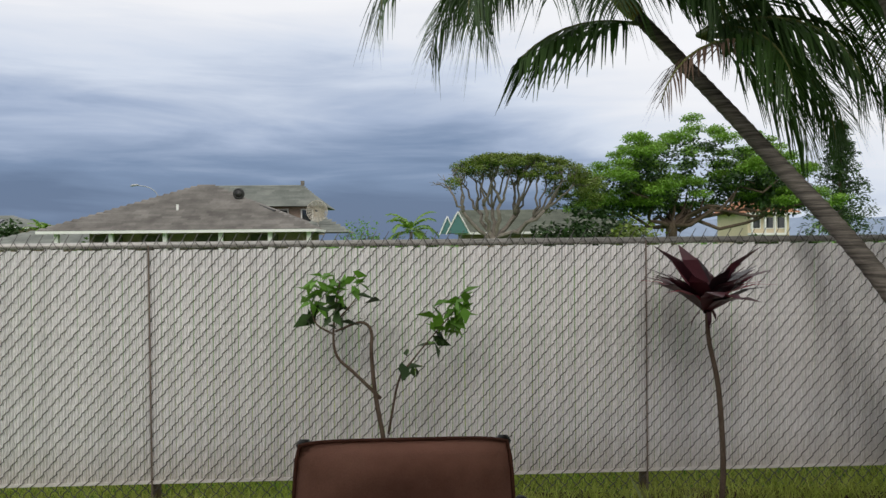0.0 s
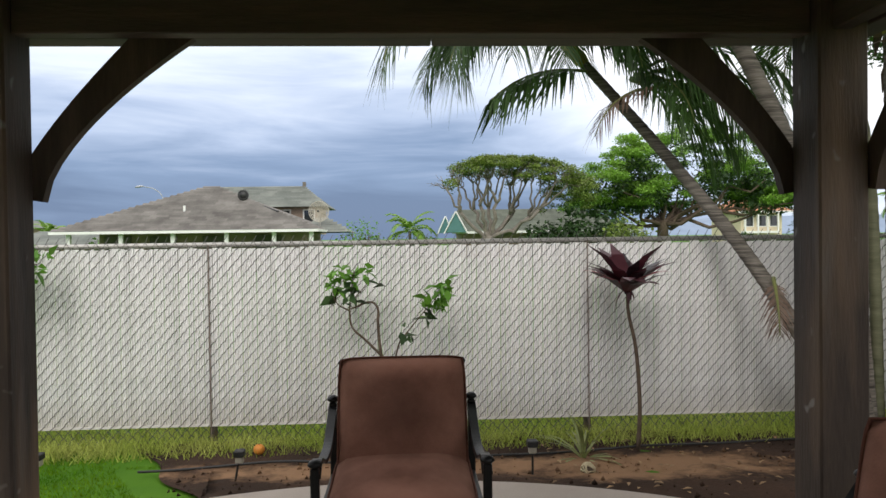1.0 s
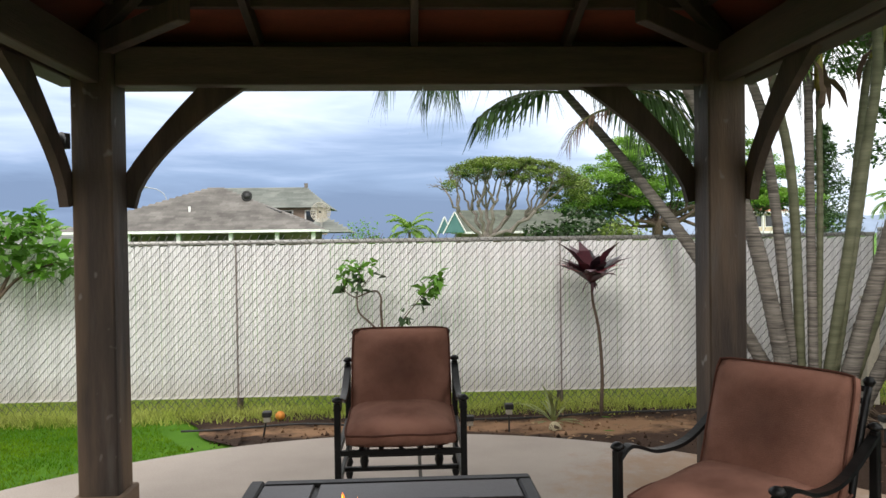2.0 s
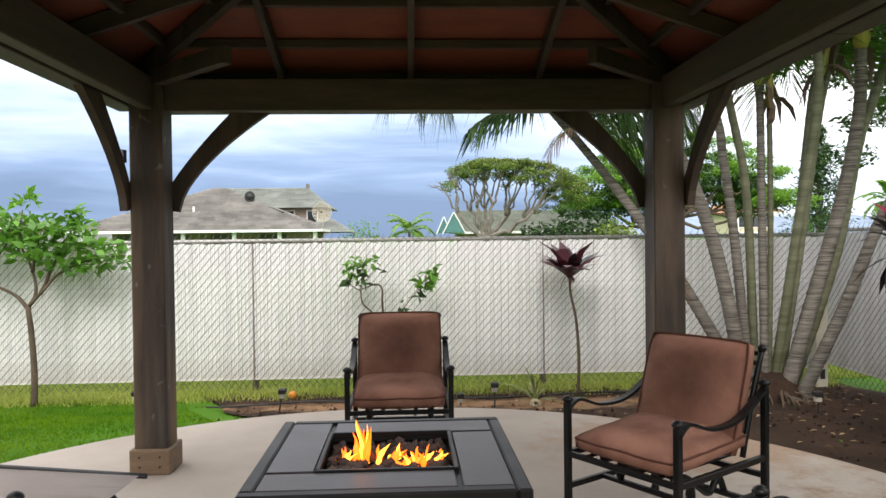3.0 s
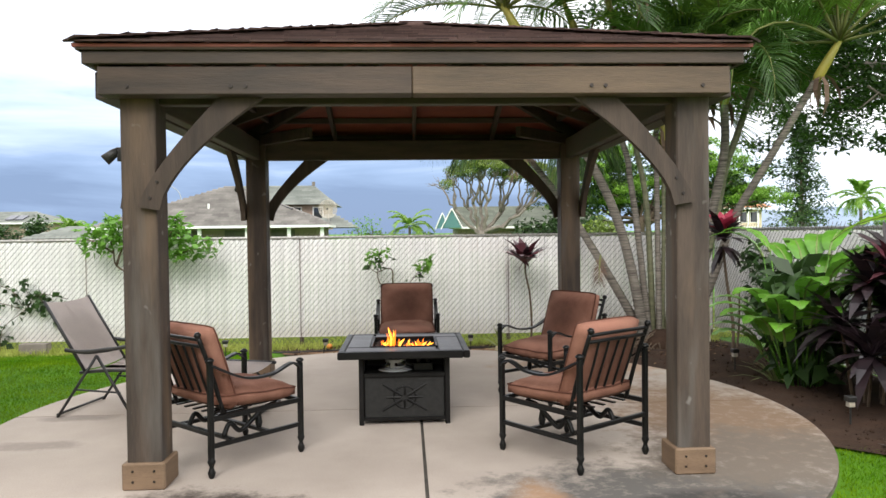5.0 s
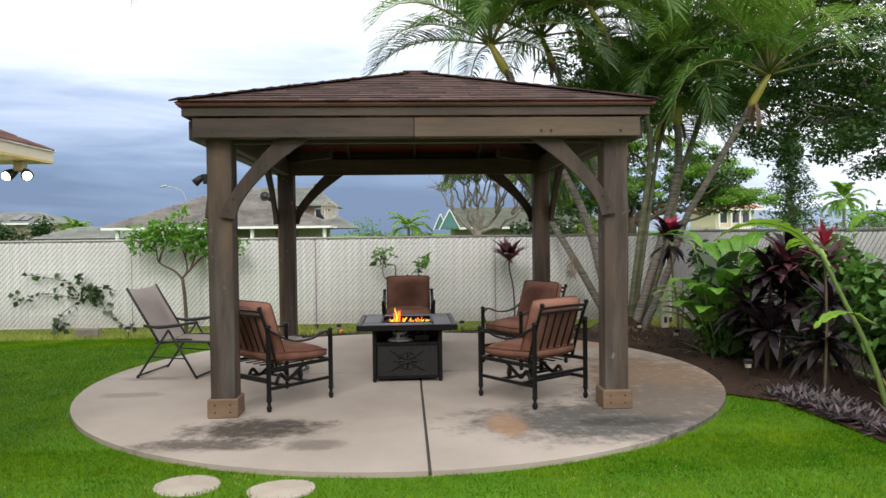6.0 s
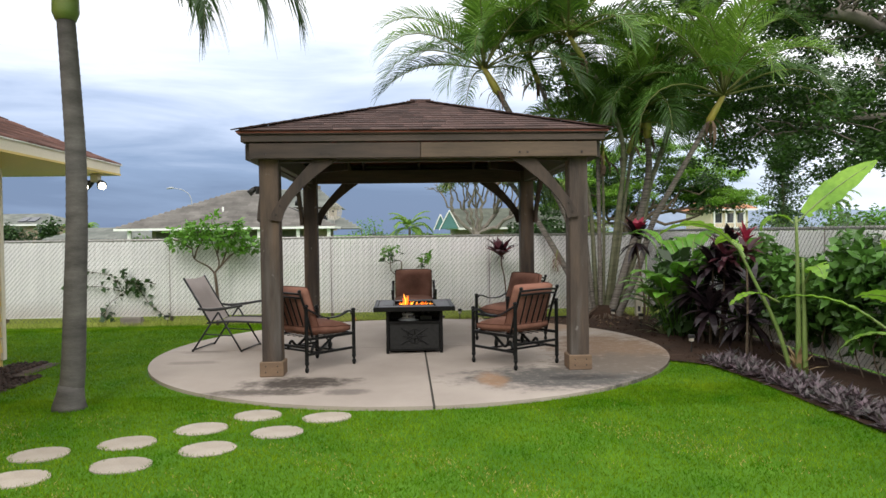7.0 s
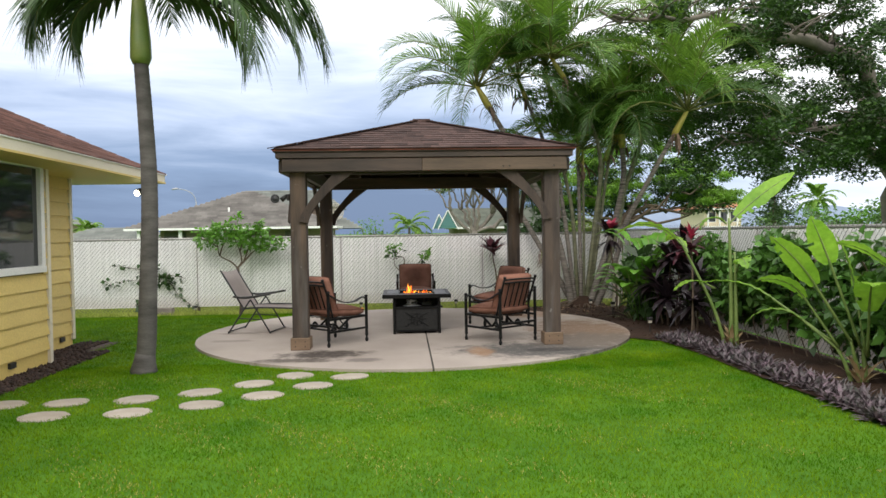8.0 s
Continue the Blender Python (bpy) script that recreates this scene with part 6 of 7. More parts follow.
# climbing hedge on the side fence
hedge = thing("vine_hedge", (4.18, -2.9, 0), "dense leafy vine covering the side fence", "vine")
g = np.random.default_rng(21)
cs, rs = [], []
for k in range(90):
    y = g.uniform(-3.8, 3.4)
    cs.append((g.uniform(-0.12, 0.12), y, g.uniform(0.35, 1.22) + 0.05 * math.sin(y * 3)))
    rs.append(g.uniform(0.14, 0.26))
pts = leaf_points(g, cs, rs, 7500)
leafy(hedge, "leaves", pts, 0.13, "hedge_leaf", 22, 0.6, 0.35, 0.3)
# darker leaves set behind and lower, shade put into their colour
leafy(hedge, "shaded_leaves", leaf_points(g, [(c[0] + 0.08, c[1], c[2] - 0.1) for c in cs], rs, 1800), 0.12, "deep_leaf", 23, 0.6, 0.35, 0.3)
bm = bmesh.new()
for k in range(26):
    y = -3.7 + k * 0.28
    tube(bm, bend([(0.05, y, -0.08), (0.0, y + 0.1, 0.3), (0.08, y - 0.05, 0.7), (0.0, y + 0.1, 1.1)], 3), 0.007, 5)
part("vine_wood", bm, "bark", hedge)["kind"] = "stuff"
small = thing("vine", (4.22, 2.7, 0), "loose green vine on the side fence", "vine")
g = np.random.default_rng(25)
leafy(small, "leaves", leaf_points(g, [(0, 0, 0.95), (-0.05, -0.4, 0.8), (0, 0.3, 1.1), (0, -0.8, 0.9), (-0.1, -0.2, 0.6)], [0.25, 0.28, 0.2, 0.3, 0.2], 520), 0.11, "deep_leaf", 26, 0.6, 0.35, 0.3)
bm = bmesh.new()
tube(bm, bend([(0.05, 0, -0.1), (0, -0.1, 0.4), (0, -0.3, 0.9), (0, -0.8, 1.0)], 4), 0.008, 5)
part("vine_stem", bm, "bark", small)

# vine trained on the back fence
trained = thing("trained_vine", (-5.55, 4.50, -0.17), "thin vine with round leaves trained on the fence", "vine")
RUNS = [[(-0.25, 0, 0), (-0.2, 0, 0.35), (0.1, 0, 0.6), (0.3, 0, 0.82), (0.7, 0, 0.75)], [(0.1, 0, 0.6), (-0.2, 0, 0.7), (-0.55, 0, 0.72), (-0.75, 0, 0.62), (-0.95, 0, 0.72)],
        [(0.1, 0, 0.62), (-0.1, 0, 0.9), (-0.5, 0, 1.0), (-0.8, 0, 1.05)], [(0.3, 0, 0.8), (0.45, 0, 0.55), (0.6, 0, 0.35), (0.9, 0, 0.12)], [(0.2, 0, 0.75), (0.1, 0, 0.95), (0.15, 0, 1.05)]]
bm, pts = bmesh.new(), []
g = np.random.default_rng(31)
for l in RUNS:
    p = bend(l, 6)
    tube(bm, p, 0.005, 5)
    for q in p[3::2]:
        pts += [tuple(q + Vector(g.normal(size=3) * 0.03)) for _ in range(2)]
part("stem", bm, "bark", trained)
pts += [tuple(x) for x in leaf_points(g, [(-0.22, -0.02, 0.2), (0.25, -0.02, 0.75), (0.35, 0, 0.65)], [0.12, 0.18, 0.15], 75)]
leafy(trained, "leaves", pts, 0.10, "deep_leaf", 33, 0.8, 0.2, 0.4)

# grey-purple border of rosettes along the side lawn
g = np.random.default_rng(41)
vs = []
for k in range(330):
    y = -1.25 - 6.1 * k / 330
    x = 3.19 + 0.15 * min(1.0, (-1.2 - y) / 2.2) + g.uniform(-0.13, 0.27) - 0.02 * math.sin(y * 3)
    vs.append(rosette(g, 12, 0.10 + 0.05 * g.random(), 0.032, (5, 75), 0.45, 2) + np.array([x, y, -0.03 + 0.05 * g.random()]))
v = np.concatenate(vs)
tagged(fast("purple_border", v, quads(v), "rhoeo_top"), "low border of grey-purple rosette plants along the lawn", "border plants", kind="stuff")
# ---- small garden things ----
def path_light(x, y, h=0.2, lean=0.0):
    pl = thing("path_light", (x, y, ground_height(x, y) + 0.02), "small black stake path light in soil", "garden light", "stake path lights")
    part("stake", tubed([(0, 0, -0.06), (lean * h, 0, h)], 0.007, 8), "black_plastic", pl)
    part("lens", moved(boxed(-0.024, 0.024, -0.024, 0.024, -0.062, -0.022, 0.004), pose(lean * h, 0, h + 0.015)), "dish", pl, "pale frosted lens")
    part("lamp_cap", moved(boxed(-0.034, 0.034, -0.034, 0.034, -0.022, 0.02, 0.006), pose(lean * h, 0, h + 0.015)), "black_plastic", pl)


for x, y, h, l in ((-1.2, 3.47, 0.17, 0.25), (0.71, 3.42, 0.19, 0.0), (3.2, -0.66, 0.17, 0), (3.2, 2.65, 0.14, 0), (3.25, 1.36, 0.2, 0), (-2.45, 3.55, 0.17, 0), (0.42, 3.6, 0.08, 0), (-4.6, 4.3, 0.14, 0), (-7.6, 4.3, 0.14, 0)):
    path_light(x, y, h, l)
hose = thing("drip_hose", (0, 3.9, 0), "black irrigation hose lying on the soil", "hose")
p = bend([(-1.9, -0.15, 0), (-1.0, 0.02, 0), (-0.2, -0.1, 0), (0.6, 0.05, 0), (1.3, 0.12, 0), (2.0, 0.22, 0), (2.9, 0.25, 0)], 8)
part("pipe", tubed([(q.x, q.y, ground_height(q.x, 3.9 + q.y) + 0.042 + 0.006 * math.sin(q.x * 5)) for q in p], 0.009, 7), "black_plastic", hose, smooth=True)
bm = bmesh.new()
bmesh.ops.create_uvsphere(bm, u_segments=18, v_segments=12, radius=0.042)
for v_ in bm.verts:
    v_.co.z *= 0.94
fruit = thing("orange_fruit", (-1.19, 4.22, -0.115), "single orange fruit lying on the soil", "fruit")
part("peel", bm, "orange", fruit, smooth=True)
part("stalk_scar", tubed([(0, 0, 0.036), (0, 0, 0.041)], 0.006, 8), "bark", fruit)
wick = thing("wicker_ball", (1.07, 3.42, -0.075), "cream woven ball lying on the soil", "ball")
bm = bmesh.new()
for k in range(9):
    m = Euler((k * 0.7, k * 1.1, k * 0.4)).to_matrix()
    pts = [m @ Vector((0.045 * math.cos(a_), 0.045 * math.sin(a_), 0)) for a_ in (2 * math.pi * i / 20 for i in range(21))]
    tube(bm, pts, 0.005, 5, cap=False)
part("weave", bm, "ball", wick, smooth=True)
bm = bmesh.new()
bmesh.ops.create_uvsphere(bm, u_segments=14, v_segments=10, radius=0.037)
part("core", bm, "bark", wick, smooth=True)
blk = thing("concrete_block", (-5.28, 4.42, -0.18), "weathered concrete block at the foot of the fence", "block")
part("body", boxed(-0.19, 0.19, -0.07, 0.07, 0, 0.16, 0.008), "block", blk)
part("end_face", boxed(0.192, 0.20, -0.05, 0.05, 0.02, 0.14, 0.002), "concrete", blk)
box_ = thing("utility_post", (4.15, 4.25, -0.17), "short cream utility post with a small dark opening", "utility post")
part("body", boxed(-0.06, 0.06, -0.05, 0.05, 0, 0.98, 0.006), "utility", box_)
part("cover", boxed(-0.025, 0.025, -0.056, -0.0505, 0.10, 0.20, 0.002), "black_plastic", box_)
part("cap", boxed(-0.067, 0.067, -0.057, 0.057, 0.98, 1.0, 0.004), "utility", box_)
# fallen leaves and twigs
g = np.random.default_rng(51)
px, py = g.uniform(0.8, 4.2, 260), g.uniform(1.0, 4.4, 260)
keep = np.hypot(px - SLAB_C[0], py - SLAB_C[1]) > SLAB_R + 0.05
pts = np.stack([px, py, ground_height(px, py) + 0.045], axis=1)[keep]
v, f = leaf_arrays(g, pts, 0.05, 0.45, 0.92)
tagged(fast("leaf_litter", v, f, "litter"), "dry leaf litter scattered on the soil", "leaf litter", kind="stuff")

# ---- lawn blades ----
g = np.random.default_rng(61)


def blades(name, px, py, height, wide, material, label):
    n_ = len(px)
    a_ = g.uniform(0, 2 * math.pi, n_)
    z = ground_height(px, py) - 0.004
    h_ = height * (0.55 + 0.75 * g.random(n_))
    dx, dy = np.cos(a_) * wide * 0.5, np.sin(a_) * wide * 0.5
    lx, ly = g.normal(size=n_) * h_ * 0.55, g.normal(size=n_) * h_ * 0.55
    v_ = np.stack([np.stack([px - dx, py - dy, z], 1), np.stack([px + dx, py + dy, z], 1), np.stack([px + lx, py + ly, z + h_], 1)], 1).reshape(-1, 3)
    return tagged(fast(name, v_, np.arange(3 * n_).reshape(-1, 3), material), label, "grass", kind="stuff")


def lawn_mask(px, py):
    ok = np.hypot(px - SLAB_C[0], py - SLAB_C[1]) > SLAB_R + 0.012 + 0.02 * np.sin(px * 9) * np.cos(py * 7)
    for x, y in STONES:
        ok &= np.hypot(px - x, (py - y) / 0.88) > 0.178
    ok &= ~((px > 3.19) & (py < -1.2)) & ~((px > -0.6) & (py > 0)) & ~((px > 2.4) & (py > -1.22))
    ok &= ~((px > -1.55 - 0.55 * (py - 2.9)) & (py > 2.6) & (py < 4.0))
    ok &= ~((py > 4.05) & (px > -2.2))
    ok &= ~((px < -4.15) & (py < -1.2)) & ~((px < -4.4) & (py < -0.4))
    return ok


n = 330000
px = np.concatenate([g.uniform(-6.5, 3.2, n), g.uniform(-12, -2.5, 90000)])
py = np.concatenate([-2.4 - 7.2 * g.random(n) ** 1.15, g.uniform(-2.5, 4.45, 90000)])
px, py = np.concatenate([px, g.uniform(-9.5, -1.2, 190000)]), np.concatenate([py, g.uniform(-3, 4.45, 190000)])
px, py = np.concatenate([px, g.uniform(0.5, 3.2, 26000)]), np.concatenate([py, g.uniform(-3.2, -1.1, 26000)])
keep = lawn_mask(px, py)
blades("lawn_grass", px[keep], py[keep], 0.025, 0.0080, "blade", "short bright green mown grass with paler patches")
sx, sy = g.uniform(-5, 3.0, 60000), -3.0 - 6.5 * g.random(60000)
patchy = np.sin(sx * 1.7 + 2 * np.sin(sy * 1.1)) * np.sin(sy * 2.3 + sx) + 0.7 * np.sin(sx * 7.1 + sy * 5.3) + 0.5 * g.normal(size=60000)
keep = (patchy > 1.05) & lawn_mask(sx, sy)
blades("lawn_straw", sx[keep], sy[keep], 0.020, 0.010, "clipping", "thin straw-coloured clippings in the lawn")
# ragged tufts under the fence and the rough verge beyond it
px = np.concatenate([g.uniform(-13, 4.4, 30000), g.uniform(-13, 6, 70000)])
py = np.concatenate([FENCE_Y - 0.12 + 0.16 * g.normal(size=30000), FENCE_Y + 0.15 + 4.5 * g.random(70000) ** 1.6])
keep = (py > 4.15)
blades("verge_grass", px[keep], py[keep], 0.085, 0.011, "wild", "rough yellow-green verge grass at the fence foot")

# ---- beyond the fence ----
def hip_roof(parent, x0, x1, y0, y1, z, ridge_x0, ridge_x1, ridge_y, ridge_z, material, courses=0):
    bm = bmesh.new()
    vs = [bm.verts.new(p) for p in ((x0, y0, z), (x1, y0, z), (x1, y1, z), (x0, y1, z), (ridge_x0, ridge_y, ridge_z), (ridge_x1, ridge_y, ridge_z))]
    for q in ((0, 1, 5, 4), (1, 2, 5), (2, 3, 4, 5), (3, 0, 4), (3, 2, 1, 0)):
        bm.faces.new([vs[i] for i in q])
    rf = part("roof", bm, material, parent)
    if courses:
        # courses of shingles on the slope that faces the garden
        v, f = [], []
        g_ = np.random.default_rng(courses)
        for c in range(courses):
            t0, t1 = c / courses, (c + 1.25) / courses
            xa, xb = x0 + (ridge_x0 - x0) * t0, x1 + (ridge_x1 - x1) * t0
            ya, za = y0 + (ridge_y - y0) * t0, z + (ridge_z - z) * t0
            yb, zb = y0 + (ridge_y - y0) * min(t1, 1), z + (ridge_z - z) * min(t1, 1)
            x = xa
            while x < xb - 0.05:
                w = min(0.55 + 0.5 * g_.random(), xb - x)
                k = len(v)
                v += [(x, ya - 0.01, za + 0.03), (x + w, ya - 0.01, za + 0.03), (x + w, yb, zb + 0.006), (x, yb, zb + 0.006)]
                f.append((k, k + 1, k + 2, k + 3))
                x += w
        fast("roof_shingles", v, f, material, rf)["kind"] = "stuff"
    return rf


def gap_window(parent, x0, x1, z0, z1, y, frame="white_paint"):
    w = part("window", boxed(x0, x1, y - 0.03, y, z0, z1), "glass", parent)
    part("window_frame", box(box(box(boxed(x0 - 0.08, x1 + 0.08, y - 0.06, y, z1, z1 + 0.08), x0 - 0.08, x1 + 0.08, y - 0.06, y, z0 - 0.08, z0), x0 - 0.08, x0, y - 0.06, y, z0, z1), x1, x1 + 0.08, y - 0.06, y, z0, z1), frame, w)


nb = thing("neighbour_house", (-11.3, 36, -0.2), "wide brown-roofed house with lanai and upper storey", "house", "houses beyond the fence")
O = Vector((11.3, -36, 0.2))


def nbox(x0, x1, y0, y1, z0, z1, bevel=0.0):
    return boxed(x0 + O.x, x1 + O.x, y0 + O.y, y1 + O.y, z0 + O.z, z1 + O.z, bevel)


hip_roof(nb, -17.95 + O.x, -4.63 + O.x, 36.0 + O.y, 46.0 + O.y, 2.0 + O.z, -11.4 + O.x, -11.0 + O.x, 41.0 + O.y, 4.58 + O.z, "grey_shingle", 22)
part("fascia", nbox(-18.0, -4.6, 35.95, 36.02, 1.86, 2.0), "white_paint", nb)
part("fascia", nbox(-4.66, -4.58, 36.0, 46, 1.86, 2.0), "white_paint", nb)
part("wall", nbox(-16.6, -5.6, 38.6, 45.5, -0.3, 1.95), "tan_wall", nb)
for x in (-17.2, -14.6, -12.0, -9.3, -6.9, -5.0):
    part("lanai_post", nbox(x - 0.1, x + 0.1, 36.3, 36.5, -0.3, 1.9), "white_paint", nb)
# flat dark panels paint the shade in the lanai openings
for x in (-15.6, -13.2, -10.4, -7.6):
    part("doorway", nbox(x - 0.7, x + 0.7, 38.5, 38.58, -0.2, 1.75), "dark_wall", nb)
part("upper_wall", nbox(-12.0, -5.75, 45.0, 50.0, 1.8, 3.55), "tan_wall", nb)
hip_roof(nb, -13.0 + O.x, -5.05 + O.x, 44.3 + O.y, 50.6 + O.y, 3.5 + O.z, -12.7 + O.x, -6.85 + O.x, 47.0 + O.y, 4.98 + O.z, "green_shingle", 12)
part("gable_tip", nbox(-6.9, -6.7, 46.9, 47.2, 4.95, 5.25), "dark_wall", nb)
for x in (-7.75, -6.25):
    ox = x + O.x
    gap_window(nb, ox - 0.3, ox + 0.3, 2.55 + O.z, 3.3 + O.z, 44.98 + O.y)
hip_roof(nb, -5.9 + O.x, -3.3 + O.x, 40.0 + O.y, 45.0 + O.y, 1.85 + O.z, -5.5 + O.x, -5.0 + O.x, 42.5 + O.y, 2.75 + O.z, "green_shingle", 6)
fan = bmesh.new()
tube(fan, [(-9.05 + O.x, 39.3 + O.y, 3.62 + O.z), (-9.05 + O.x, 39.3 + O.y, 3.8 + O.z)], 0.12, 10)
tube(fan, [(-9.05 + O.x, 39.12 + O.y, 3.95 + O.z), (-9.05 + O.x, 39.28 + O.y, 3.95 + O.z)], 0.2, 14)
for i in range(18):
    a0, a1 = 2 * math.pi * i / 18, 2 * math.pi * (i + 1) / 18
    tube(fan, [(-9.05 + O.x + 0.24 * math.cos(a0), 39.2 + O.y, 3.95 + O.z + 0.24 * math.sin(a0)), (-9.05 + O.x + 0.24 * math.cos(a1), 39.2 + O.y, 3.95 + O.z + 0.24 * math.sin(a1))], 0.075, 6, cap=False)
part("roof_fan", fan, "black_plastic", nb, "round black roof fan", smooth=True)
part("roof_pipe", nbox(-11.95, -11.85, 38.0, 38.1, 3.0, 3.35), "white_paint", nb)
part("ridge_pipe", tubed([(-8.6 + O.x, 39.2 + O.y, 3.55 + O.z), (-6.9 + O.x, 37.8 + O.y, 2.95 + O.z)], 0.07, 8), "black_plastic", nb)
dish = thing("satellite_dish", (-5.1, 40.9, 1.9), "large pale mesh satellite dish on a roof", "satellite dish")
bm = bmesh.new()
for i in range(7):
    r0 = 0.57 * (i + 1) / 7
    pts = [(r0 * math.cos(a_), -0.35 * (r0 / 0.57) ** 2, 1.15 + r0 * math.sin(a_)) for a_ in (2 * math.pi * j / 24 for j in range(25))]
    tube(bm, pts, 0.022, 5, cap=False)
for j in range(16):
    a_ = 2 * math.pi * j / 16
    tube(bm, [(r * math.cos(a_), -0.35 * (r / 0.57) ** 2, 1.15 + r * math.sin(a_)) for r in (0.05, 0.2, 0.4, 0.57)], 0.018, 5)
part("reflector", bm, "dish", dish)
part("mast", tubed([(0, 0.05, 0), (0, 0.05, 1.15)], 0.05, 8), "pipe", dish)
part("feed_horn", tubed([(0, -0.75, 1.15), (0, -0.6, 1.15)], 0.06, 8), "black_plastic", dish)

gh = thing("green_roof_house", (9.0, 55, -0.2), "long low house with grey-green roof, teal gable", "house", "houses beyond the fence")
hip_roof(gh, -5.4, 9.0, -1.0, 8.0, 2.1, -4.9, 4.8, 3.5, 3.95, "dark_green_roof", 9)
part("wall", boxed(-4.8, 8.4, 0.0, 7.0, -0.2, 2.1), "tan_wall", gh)
part("fascia", boxed(-5.5, 9.1, -1.1, -1.0, 1.95, 2.12), "white_paint", gh)
for ox, w, h, y in ((-5.4, 0.8, 1.5, -1.6), (-6.1, 0.5, 1.2, 0.0)):
    gb_ = prism(bmesh.new(), [(ox - w, 2.05), (ox + w, 2.05), (ox, 2.05 + h)], y, y + 4.0)
    bmesh.ops.recalc_face_normals(gb_, faces=gb_.faces)
    part("gable", gb_, "teal", gh, "pale teal gable end")
    for s in (-1, 1):
        part("gable_trim", tubed([(ox + s * (w + 0.1), y - 0.08, 1.95), (ox, y - 0.08, 2.05 + h + 0.08)], 0.05, 4), "white_paint", gh)

oh = thing("terracotta_house", (39.5, 80, -0.2), "two-storey cream house with terracotta roof", "house", "houses beyond the fence")
part("wall", boxed(-1.4, 3.4, 0.0, 8.0, -0.2, 4.2), "cream_wall", oh)
hip_roof(oh, -2.2, 4.3, -0.9, 9.0, 4.2, -0.2, 1.6, 4.0, 6.0, "orange_roof", 8)
part("fascia", boxed(-2.25, 4.3, -0.95, -0.85, 4.0, 4.22), "white_paint", oh)
for x in (-0.5, 1.0, 2.5):
    gap_window(oh, x - 0.5, x + 0.5, 2.5, 3.7, -0.01)
part("balcony", boxed(-1.4, 2.6, -1.0, 0, 1.7, 1.95), "white_paint", oh)
for x in (-1.3, 0.2, 1.3, 2.5):
    part("post", boxed(x - 0.07, x + 0.07, -0.95, -0.8, -0.2, 4.1), "white_paint", oh)

sh_ = thing("solar_house", (-50.0, 88, -0.2), "low tan house with solar panels on roof", "house", "houses beyond the fence")
part("wall", boxed(-7, 4.6, 0, 8, -0.2, 3.6), "tan_wall", sh_)
hip_roof(sh_, -8, 5.6, -0.8, 9, 3.55, -4.5, 1.0, 4, 5.1, "green_shingle", 8)
part("fascia", boxed(-8, 5.65, -0.85, -0.75, 3.38, 3.57), "white_paint", sh_)
for x in (-0.2, 1.0):
    m = pose(x, 0.9, 4.2) @ Matrix.Rotation(math.atan(1.6 / 4.8), 4, "X")
    part("solar_panel", moved(boxed(-0.5, 0.5, -0.9, 0.9, 0, 0.08), m), "solar", sh_)
gap_window(sh_, 2.0, 3.4, 1.9, 3.0, -0.01)
low = thing("low_house", (-25.5, 52, -0.2), "low far house with flat grey roof", "house", "houses beyond the fence")
part("wall", boxed(-3.4, 3.2, 0, 6, -0.2, 1.55), "tan_wall", low)
hip_roof(low, -4.2, 4.0, -0.8, 7, 1.55, -2.0, 2.0, 3, 2.55, "green_shingle", 6)

lamp = thing("street_lamp", (-20.2, 60, -0.2), "pale curved-arm street lamp", "street lamp")
part("pole", tubed(bend([(0, 0, 0), (0, 0, 3.0), (-0.05, 0, 5.2), (-0.7, 0, 6.0), (-1.7, 0, 6.25)], 5), [0.06] * 10 + [0.035] * 11, 8), "asphalt_lamp", lamp, smooth=True)
part("lamp_head", tubed([(-1.6, 0, 6.25), (-1.8, 0, 6.27), (-2.15, 0, 6.22), (-2.3, 0, 6.18)], [0.04, 0.09, 0.09, 0.03], 8), "asphalt_lamp", lamp, smooth=True)


# ---- trees ----
def limb(bm, a_, b_, r0, r1, sag, g_, n=6, wander=0.05):
    """A wandering limb from a to b; returns its points."""
    a_, b_ = Vector(a_), Vector(b_)
    pts = []
    for i in range(n + 1):
        u = i / n
        p = a_.lerp(b_, u) + Vector((0, 0, sag * math.sin(math.pi * u)))
        if 0 < i < n:
            p += Vector(g_.normal(size=3)) * (b_ - a_).length * wander
        pts.append(p)
    tube(bm, pts, [r0 + (r1 - r0) * (i / n) ** 0.8 for i in range(n + 1)], 6)
    return pts


# spreading umbrella tree with pale limbs
um = thing("umbrella_tree", (5.0, 42, -0.2), "flat-topped spreading tree with pale bare limbs", "tree", "trees beyond the fence")
g = np.random.default_rng(71)
bm = bmesh.new()
limb(bm, (0, 0, 0), (-0.1, 0, 1.75), 0.34, 0.28, 0, g)


def dome(x, y):
    return 4.2 + 2.3 * math.sqrt(max(0.04, 1 - ((x - 1.0) / 5.0) ** 2 - (y / 4.6) ** 2))


